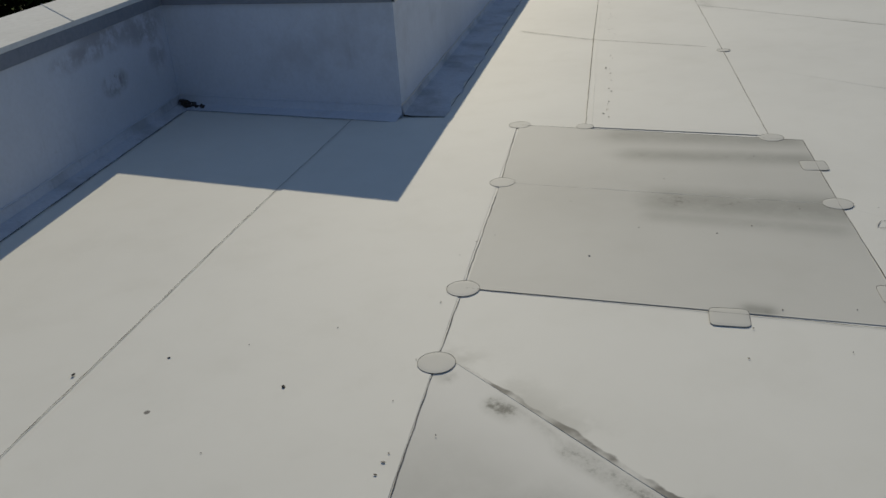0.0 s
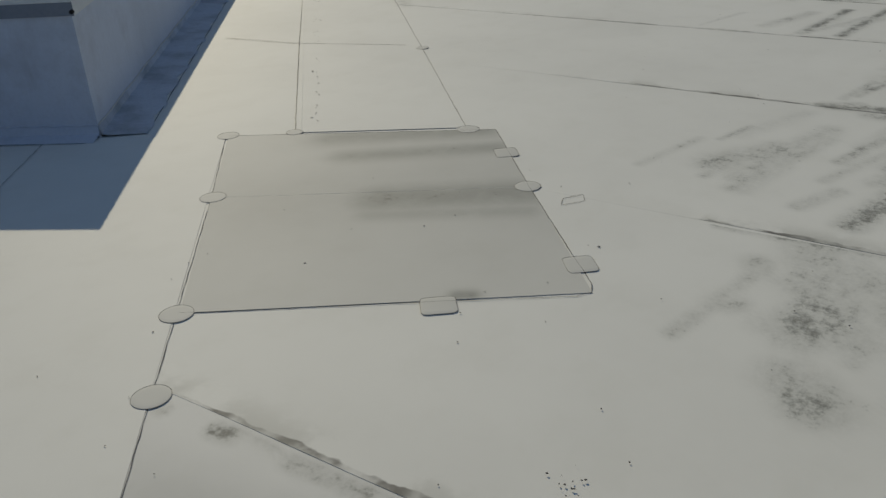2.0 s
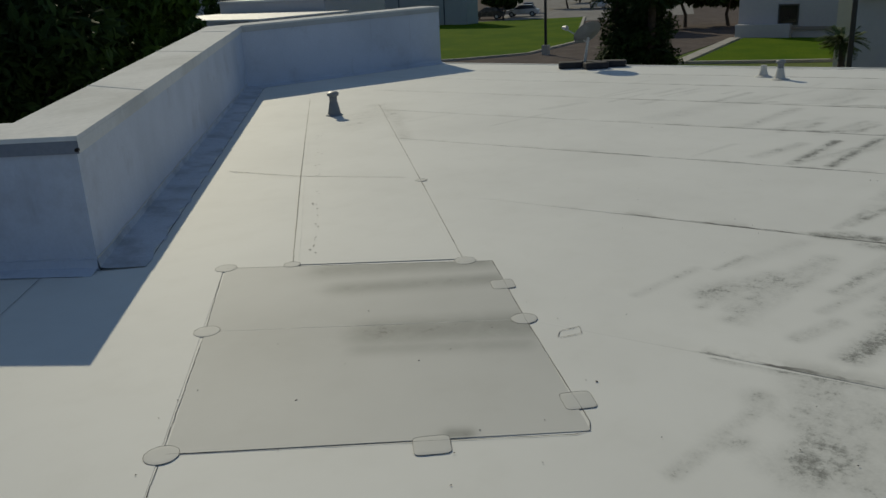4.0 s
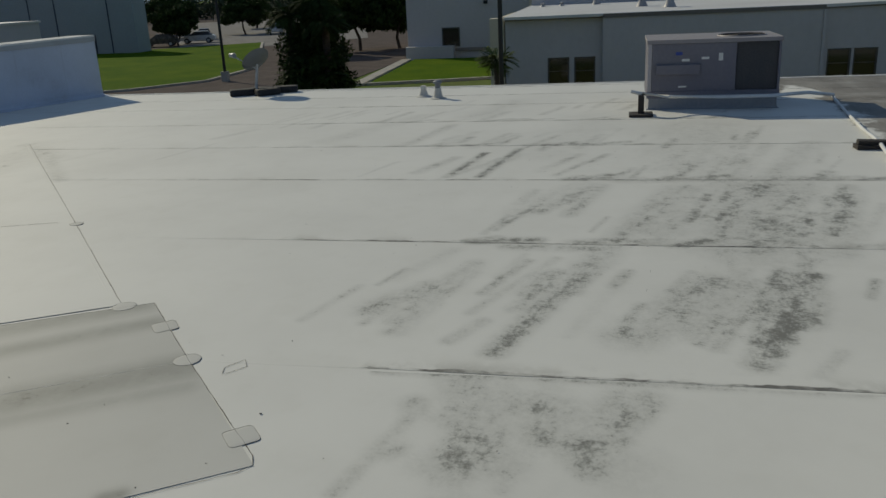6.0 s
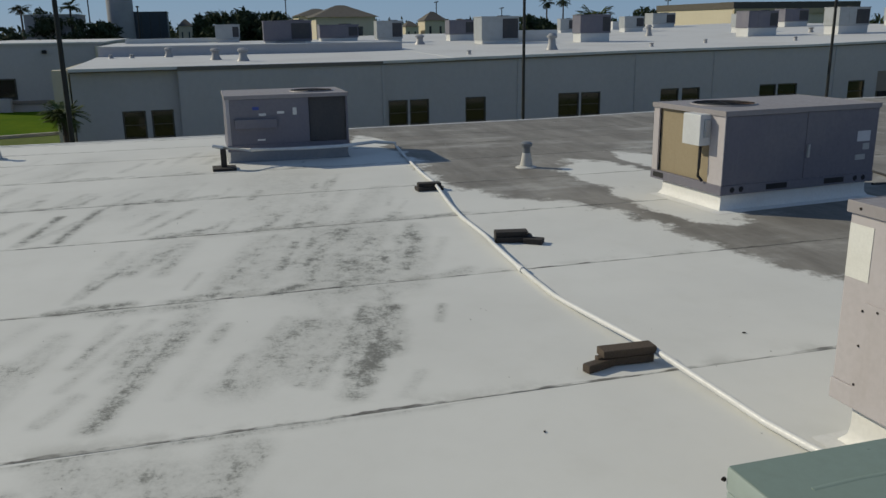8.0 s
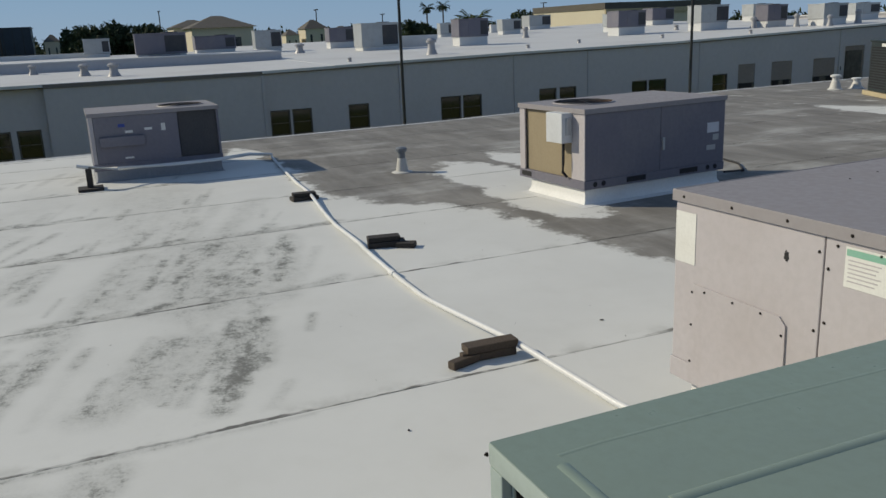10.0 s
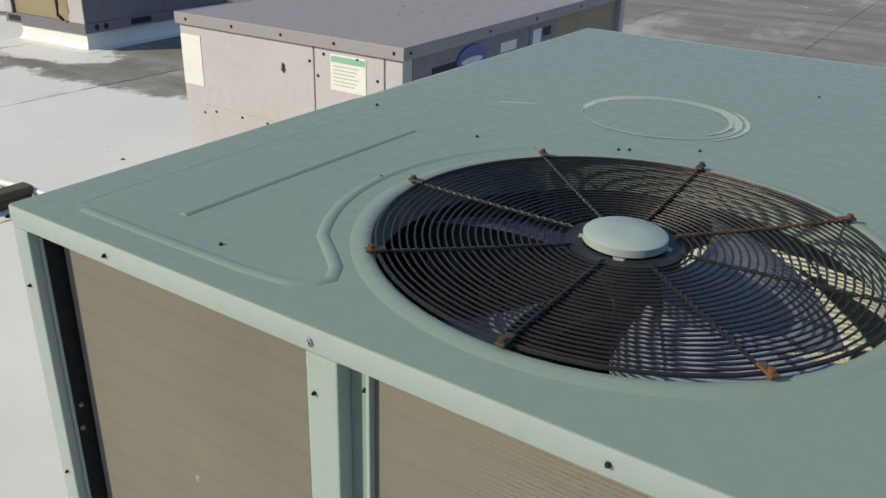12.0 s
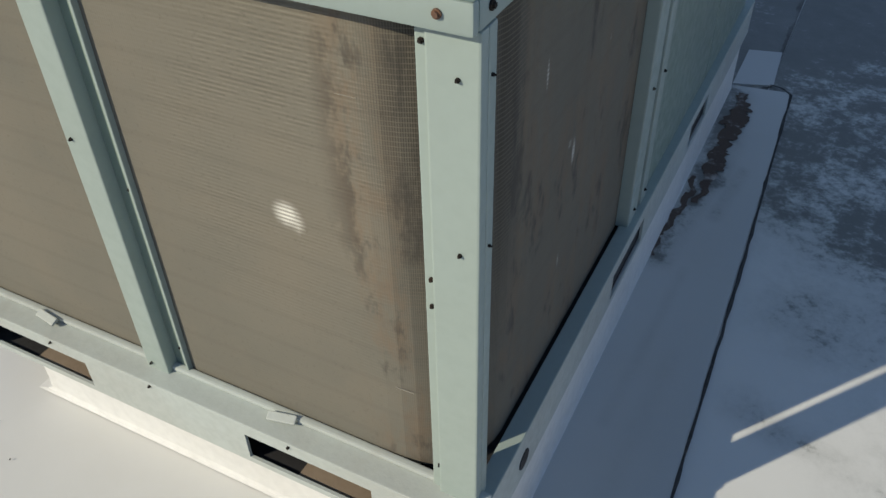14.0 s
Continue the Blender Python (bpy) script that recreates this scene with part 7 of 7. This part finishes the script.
part("corner_pier", boxed(37.95, 38.7, 5.1, 5.72, G, 0.12), STUCCO_CREAM, house, "cream corner pier")
for k, (a, b) in enumerate(WINDOWS):
    x = facade_x((a + b) / 2) + back_of((a + b) / 2)
    bm = bmesh.new()
    rings = [[bm.verts.new((xx, yy, zz)) for yy, zz in ((b + e, -2.8 + e), (a - e, -2.8 + e), (a - e, -1.62 - e), (b + e, -1.62 - e))] for xx, e in ((x + 0.04, 0.0), (x + 0.04, 0.07), (x + 0.14, 0.07), (x + 0.14, 0.0))]
    for p, q in zip(rings, rings[1:] + rings[:1]):
        for i in range(4):
            bm.faces.new((p[i], p[(i + 1) % 4], q[(i + 1) % 4], q[i]))
    win = part("window", bm, FRAME, house, "taupe window frame")
    part("rail", boxed(x + 0.07, x + 0.13, b + 0.07, a - 0.07, -2.24, -2.2), FRAME, win)
    part("sill", boxed(x - 0.06, x + 0.05, b - 0.04, a + 0.04, -2.85, -2.8), FRAME, win)
    part("pane", boxed(x + 0.09, x + 0.1, b + 0.07, a - 0.07, -2.73, -2.24), GLASS, win)
    part("pane", boxed(x + 0.09, x + 0.1, b + 0.07, a - 0.07, -2.2, -1.69), GLASS, win)
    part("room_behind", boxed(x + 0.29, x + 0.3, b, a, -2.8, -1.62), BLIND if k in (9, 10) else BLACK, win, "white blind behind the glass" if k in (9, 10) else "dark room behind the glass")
for a, b in PANELS:
    x = facade_x((a + b) / 2) + 0.12
    p = part("panel", boxed(x + 0.05, x + 0.12, b + 0.005, a - 0.005, -2.28, -1.15), PANEL_BROWN, house, "brown infill panel")
    part("panel_foot", boxed(x + 0.06, x + 0.12, b + 0.005, a - 0.005, -2.65, -2.28), FRAME, p)
    for c in (a - 0.45, b + 0.45):
        part("vent", boxed(x + 0.02, x + 0.06, c - 0.22, c + 0.22, -2.6, -2.3), BLACK, p, "small dark vent")
a, b = DOORWAY
x = facade_x(-47.4) + 0.12
door = part("door", boxed(x + 0.1, x + 0.18, b + 0.01, a - 0.01, -3.9, -0.5), PANEL_BROWN, house, "brown recessed door")
part("door_panel", boxed(x + 0.06, x + 0.1, b + 0.2, a - 0.25, -3.6, -0.8), FRAME, door)
part("wall_lamp", boxed(x - 0.2, x + 0.12, -55.2, -54.9, 0.0, 0.25, 0.03), BLACK, house, "small dark wall lamp")
part("wall_lamp", boxed(x - 0.1, x + 0.12, -46.2, -45.95, -2.0, -1.75, 0.03), BLACK, house, "small dark wall lamp")


def roof_sheet(name, ys, x0, x1, lift, label):
    """A strip of the light roof that follows the sloping edge."""
    bm = bmesh.new()
    rows = []
    for y in ys:
        xa = facade_x(y) + 0.0 if x0 is None else x0
        rows.append([bm.verts.new((xa, y, roofline(y) + lift + 0.012 * (xa - facade_x(y)))), bm.verts.new((x1, y, roofline(y) + lift + 0.012 * (x1 - facade_x(y))))])
    for p, q in zip(rows, rows[1:]):
        bm.faces.new((p[0], p[1], q[1], q[0]))
    thick = bmesh.ops.extrude_face_region(bm, geom=list(bm.faces))
    for v in thick["geom"]:
        if isinstance(v, bmesh.types.BMVert):
            v.co.z -= 0.12
    return part(name, bm, FAR_ROOF, house, label)


roof_sheet("roof", [5.05, 0.85, -8, -11.5], None, 49.0, 0.02, "low light membrane roof")
roof_sheet("roof", [-11.5, -21, -32, -45, -59], None, 84.0, 0.03, "light membrane roof sloping gently up")
part("roof_step", prism(bmesh.new(), [(49.0, 5.0), (62.0, 5.0), (62.0, -11.5), (49.0, -11.5)], -0.1, 0.78), STUCCO, house, "grey wall stepping up to the rear roof")
part("roof_step_top", prism(bmesh.new(), [(48.95, 5.05), (62.0, 5.05), (62.0, -11.45), (48.95, -11.45)], 0.78, 0.83), FAR_ROOF, house)
part("curb_wall", boxed(57.5, 57.9, 4.2, -1.6, 0.83, 1.12), FAR_ROOF, house)
part("curb_wall", boxed(54.9, 55.3, -23.4, -20.8, 0.4, 1.05), FAR_ROOF, house)
part("curb_wall", boxed(78.0, 78.4, -42.9, -40.0, 0.9, 1.85), FAR_ROOF, house)
part("curb_wall", boxed(70.0, 70.4, -30.5, -22.0, 0.6, 1.2), FAR_ROOF, house)

ROOFTOP = "rooftop units on the building opposite"


def rooftop_unit(x, y, w, hgt, curb, seed, label, z=None, paint=None):
    """A packaged unit on a white curb."""
    rng = random.Random(seed)
    z = roof_z(x, y) - 0.03 if z is None else z
    paint = paint or GALV
    d = w * rng.uniform(0.62, 0.8)
    top = thing("rooftop_unit", Matrix.Translation((x, y, z)) @ Matrix.Rotation(radians(-3.1), 4, "Z"), label, "air conditioner", ROOFTOP)
    part("curb", boxed(0.05, d - 0.05, -w / 2 + 0.06, w / 2 - 0.06, -0.3, curb), FAR_ROOF, top, "white roof curb")
    body = part("body", boxed(0, d, -w / 2, w / 2, curb, hgt - 0.05, 0.02), paint, top)
    part("top", boxed(-0.03, d + 0.03, -w / 2 - 0.03, w / 2 + 0.03, hgt - 0.05, hgt, 0.015), paint, top)
    part("coil_grille", boxed(-0.012, 0.0, -w / 2 + 0.06, -w / 2 + w * rng.uniform(0.25, 0.45), curb + 0.12, hgt - 0.15), COIL_DARK, body, "dark coil grille")
    for s in (0.08, 0.34):
        part("access_panel", boxed(-0.014, 0.0, w * s - 0.02, w * (s + 0.1), curb + 0.1, hgt - 0.14), paint, body)
    part("fan_ring", rod(bmesh.new(), (d * 0.5, -w * 0.2, hgt), (d * 0.5, -w * 0.2, hgt + 0.05), w * 0.17, None, 20), COIL_DARK, top, "dark fan opening")
    return top


GREY_UNIT = "grey packaged air conditioner on a white roof curb"
for k, (x, y, w, hgt, c) in enumerate(((61.4, -13.59, 1.89, 1.61, 0.35), (61.2, -19.12, 2.16, 1.53, 0.5), (52.8, -18.95, 2.5, 1.78, 0.28), (75.15, -33.78, 1.33, 1.34, 0.3), (51.1, -24.85, 2.1, 1.78, 0.62), (78.4, -45.97, 2.5, 1.49, 0.4), (58.4, -41.22, 1.28, 1.48, 0.5), (51.3, -37.6, 2.3, 1.75, 0.62), (48.9, -43.0, 2.4, 1.82, 0.6), (58.8, -57.2, 2.15, 1.5, 0.5), (46.6, -46.6, 1.76, 1.6, 0.5), (43.2, -48.4, 2.1, 1.5, 0.5), (46.5, -55.4, 2.4, 1.3, 0.5), (66.0, -52.0, 2.4, 1.6, 0.5), (70.0, -38.0, 1.9, 1.4, 0.4))):
    rooftop_unit(x, y, w, hgt, c, k, GREY_UNIT, None, (GALV, LILAC, GALV)[k % 3])
unit = rooftop_unit(50.6, -5.15, 2.75, 1.25, 0.1, 40, "dark grey air conditioner with a curved roof duct", 0.83, LILAC)
bm = bmesh.new()
rings = []
for s in range(7):
    a = radians(15 * s)
    rings.append([bm.verts.new((-0.1 - 1.0 * math.sin(a), yy, -0.78 + 0.85 * math.cos(a))) for yy in (-0.95, 0.75)] + [bm.verts.new((-0.1 - 0.35 * math.sin(a), yy, -0.78 + 0.3 * math.cos(a))) for yy in (0.75, -0.95)])
for p, q in zip(rings, rings[1:]):
    for i in range(4):
        bm.faces.new((p[i], p[(i + 1) % 4], q[(i + 1) % 4], q[i]))
bm.faces.new(rings[0])
bm.faces.new(rings[-1])
part("duct", bm, FAR_METAL, unit, "curved sheet metal duct", True)
rooftop_unit(56.5, -2.0, 1.5, 1.1, 0.2, 41, "small grey cabinet on the rear roof", 0.83, GALV)
rooftop_unit(53.5, -8.6, 2.4, 1.0, 0.2, 42, GREY_UNIT, 0.83, LILAC)


def far_vent(x, y, z, hgt, r):
    top = thing("roof_vent", Matrix.Translation((x, y, z)), "white roof vent pipe with a rain cap", "roof vent", "vents on the building opposite")
    part("cone", lathe(bmesh.new(), [(r * 1.5, 0), (r * 0.95, hgt * 0.35), (r * 0.85, hgt * 0.75)], 14), FAR_METAL, top, smooth=True)
    part("cap", lathe(bmesh.new(), [(r * 1.25, hgt * 0.72), (r * 1.3, hgt * 0.85), (r * 0.6, hgt)], 14), FAR_METAL, top, smooth=True)


for x, y, hgt, r in ((43.0, -0.86, 0.56, 0.19), (41.2, -2.05, 0.6, 0.2), (47.2, 1.4, 0.5, 0.16), (47.0, 3.2, 0.2, 0.1), (47.0, 4.2, 0.2, 0.1), (56.3, -14.48, 0.66, 0.25), (42.55, -18.11, 0.87, 0.22), (59.8, -33.66, 0.84, 0.2), (53.5, -43.35, 0.4, 0.16), (47.2, -45.0, 0.8, 0.18), (44.85, -46.6, 0.9, 0.16), (42.4, -47.0, 0.75, 0.16), (42.9, -50.2, 0.95, 0.18), (45.0, -29.0, 0.25, 0.1), (42.5, -24.0, 0.22, 0.1), (41.0, -13.0, 0.22, 0.09), (44.0, -34.5, 0.25, 0.1), (41.2, -39.0, 0.25, 0.1)):
    far_vent(x, y, roof_z(x, y) + 0.02, hgt, r)

# wing and canopy at the building's far end
wing = thing("end_wing", Matrix.Identity(4), "white stucco wing with a canopy at the building's end", "building")
part("wall", prism(bmesh.new(), [(35.2, -59.6), (60.0, -59.6), (60.0, -80.0), (34.2, -80.0)], G, 1.4), STUCCO, wing)
part("roof", prism(bmesh.new(), [(35.0, -59.5), (60.2, -59.5), (60.2, -80.2), (34.0, -80.2)], 1.4, 1.52), FAR_ROOF, wing)
canopy = part("canopy", prism(bmesh.new(), [(30.5, -45.6), (39.8, -54.2), (39.8, -59.0), (28.0, -54.0)], 0.42, 0.62), FAR_METAL, wing, "pale metal canopy")
for x, y in ((31.0, -46.6), (28.8, -53.2)):
    part("post", rod(bmesh.new(), (x, y, G), (x, y, 0.42), 0.07, None, 10), FRAME, canopy)
alone("utility_box", boxed(30.0, 31.6, -47.6, -45.2, G, -0.72, 0.03), STUCCO_CREAM, "cream stucco utility enclosure under the canopy", "enclosure")
for k, (x, y) in enumerate(((30, -88), (35, -92), (40, -96), (25, -90))):
    tree(x, y, 6.5, 4.0, 160 + k, LEAF_DARK, "dark hedge tree beyond the roof's end", 3500, 0.24, 0.1, "hedge trees")

# ---- buildings to the side ----


def block_building(x0, x1, y0, y1, top_z, material, label, roof=FAR_ROOF, rim=0.12):
    b = thing("building", Matrix.Translation((x0, y0, G)), label, "building")
    part("wall", boxed(0, x1 - x0, 0, y1 - y0, 0, top_z - G), material, b)
    part("roof", boxed(-0.1, x1 - x0 + 0.1, -0.1, y1 - y0 + 0.1, top_z - G, top_z - G + rim), roof, b)
    return b


b = block_building(68.0, 92.0, 6.5, 17.0, 0.75, STUCCO, "white two-storey building with a small dark window")
win = part("window", boxed(-0.06, -0.01, 6.2, 7.65, G + 4.9, 2.4), FRAME, b, "taupe framed window")
part("pane", boxed(-0.08, -0.062, 6.3, 7.55, 1.02, 2.3), GLASS, win)
part("band", boxed(-0.12, -0.005, 0.0, 10.5, 0.55, 0.8), PANEL_BROWN, b, "brown band along the wall")
part("ledge", boxed(-0.9, -0.005, 6.6, 10.5, 0.0, 1.0), STUCCO, b)
part("pilaster", boxed(-0.25, -0.005, 0.0, 0.6, 0.8, 4.6), STUCCO_CREAM, b, "cream corner strip")
part("wall_lamp", boxed(-0.2, -0.005, 3.9, 4.2, 4.1, 4.35), BLACK, b, "small dark wall lamp")

b = block_building(86.0, 88.6, 52.2, 78.0, 2.5, STUCCO_BLUE, "tall blue-grey clad building with dark joints")
for y in (3.0, 9.5, 12.8, 17.5, 22.0):
    part("joint", boxed(-0.05, -0.004, y, y + 0.12, 0, 6.5), DARK_BLUE, b, "dark vertical joint")
part("door", boxed(-0.06, -0.006, 5.0, 5.9, 0, 2.2), DARK_BLUE, b, "dark blue door")

annex = block_building(38.0, 46.5, 37.5, 50.0, -0.42, STUCCO, "low annexe with a light flat roof and plant")
part("upper_wall", boxed(9.0, 16.0, 2.5, 13.0, 0, G + 8.45), STUCCO, annex)
part("upper_roof", boxed(8.9, 16.1, 2.4, 13.1, G + 8.45, G + 8.58), FAR_ROOF, annex)
for k, (x, y, w, hgt) in enumerate(((48.6, 41.6, 1.6, 1.1), (48.8, 44.0, 1.5, 1.3), (48.4, 46.4, 1.2, 0.9), (50.4, 48.6, 1.6, 1.2))):
    rooftop_unit(x, y, w, hgt, 0.25, 50 + k, "white rooftop unit on the annexe", 0.55, WHITE_BOX)
block_building(58.0, 72.0, 58.5, 74.0, 1.6, STUCCO, "grey stucco building beyond the trees")

# ---- far things on the horizon ----


def hip_house(x, y, w, d, eaves, ridge, label):
    b = thing("house", Matrix.Translation((x, y, G)), label, "house", "distant houses")
    part("wall", boxed(0, d, -w / 2, w / 2, 0, eaves - G), STUCCO_CREAM, b)
    bm = bmesh.new()
    e, r = eaves - G, ridge - G
    o = 0.06 * w
    low = [bm.verts.new(p) for p in ((-o, -w / 2 - o, e), (d + o, -w / 2 - o, e), (d + o, w / 2 + o, e), (-o, w / 2 + o, e))]
    tip = [bm.verts.new((d / 2, -w * 0.08, r)), bm.verts.new((d / 2, w * 0.08, r))]
    bm.faces.new(low)
    bm.faces.new((low[0], low[1], tip[0]))
    bm.faces.new((low[1], low[2], tip[1], tip[0]))
    bm.faces.new((low[2], low[3], tip[1]))
    bm.faces.new((low[3], low[0], tip[0], tip[1]))
    part("roof", bm, TILE_ROOF, b, "dark hipped shingle roof")
    for s in (-0.28, 0.2):
        part("window", boxed(-0.05, -0.004, w * s, w * s + w * 0.1, (eaves - G) * 0.62, (eaves - G) * 0.85), CAR_DARK, b, "small dark window")


HIP = "beige house with a dark hipped roof"
hip_house(92.0, -15.7, 6.4, 7.0, 2.72, 4.0, "large beige house with a dark hipped roof")
hip_house(104.0, -14.6, 5.0, 6.0, 3.0, 3.9, HIP)
hip_house(150.0, 1.3, 2.3, 3.0, 2.2, 3.3, HIP)
hip_house(150.0, -37.6, 2.4, 4.0, 1.6, 2.6, HIP)
hip_house(150.0, -42.0, 4.0, 5.0, 2.6, 4.2, HIP)
hip_house(160.0, -50.5, 4.5, 5.0, 1.8, 3.0, HIP)
b = block_building(92.0, 110.0, -82.0, -63.5, 3.2, STUCCO_CREAM, "tan building with a wide overhanging roof", TILE_ROOF, 0.8)
part("parapet", boxed(-0.3, 0.0, -0.3, 18.6, 6.6, 7.2), WOOD_PALE, b, "pale tan eaves band")
for y in (3.0, 8.0, 13.0):
    part("window", boxed(-0.04, -0.002, y, y + 1.2, 4.4, 6.0), CAR_DARK, b, "dark window")

tower = thing("water_tower", Matrix.Translation((150.0, 11.25, G)), "plain grey cylindrical water tower", "water tower")
part("shaft", rod(bmesh.new(), (0, 0, 0), (0, 0, 13.5), 2.05, None, 32), TOWER, tower, smooth=True)
part("tank", lathe(bmesh.new(), [(2.05, 13.5), (3.2, 14.6), (3.3, 17.5), (2.4, 18.8), (0.3, 19.2)], 32), TOWER, tower, smooth=True)
b = block_building(150.0, 160.0, 4.1, 9.35, 4.45, DARK_BLUE, "dark blue windowless building on the skyline", DARK_BLUE)
for y in (1.2, 2.6, 4.0):
    part("joint", boxed(-0.05, -0.004, y, y + 0.08, 0, 8.3), CAR_DARK, b)
b = block_building(140.0, 150.0, 16.6, 24.0, 4.0, TOWER, "grey block building on the skyline")

# far tree line round the sunlit side
clumps = []
rng = random.Random(9)
for k in range(330):
    a = radians(-62 + 118 * k / 330 + rng.uniform(-0.3, 0.3))
    d = rng.uniform(190, 260)
    top_z = 1.6 + 2.2 * rng.random() ** 1.6
    clumps.append((d * math.cos(a), d * math.sin(a), (G + top_z) / 2 - 0.2, 3.2 + 2.5 * rng.random(), (top_z - G) / 2 * 1.05))
line = new("tree_line", leaf_mesh("tree_line", clumps, 36000, 0.75, LEAF_FAR, 21))
tagged(line, "distant dark tree line along the horizon", "trees", kind="stuff")
for k, (x, y, hgt, spread) in enumerate(((130, -4.5, 8.0, 4.0), (132, -8.5, 8.6, 4.2), (128, -12.0, 7.8, 3.6), (140, 21, 8.5, 3.0), (138, 14, 7.2, 4.0), (144, 1.8 - 3.5, 7.6, 2.2), (120, -70, 8.0, 5.0), (140, -58, 7.0, 4.0), (128, -47, 6.6, 3.5), (170, -120, 9.0, 6.0))):
    tree(x, y, hgt, spread, 200 + k, LEAF_FAR, "distant green tree on the skyline", 2200, 0.4, 0.3, "skyline trees")
palm(86.0, -42.0, G, 6.2, 2.4, 30, "palm crown rising behind the rooftop units", LEAF_PALM, 300, 0.25)
for k, (x, y, hgt) in enumerate(((140, 17.5, 9.2), (165, -70, 10.0), (168, -75, 10.4), (150, 26, 9.0))):
    palm(x, y, G, hgt, 1.9, 22, "distant slim palm on the skyline", LEAF_FAR, 310 + k, 0.16, "skyline palms")
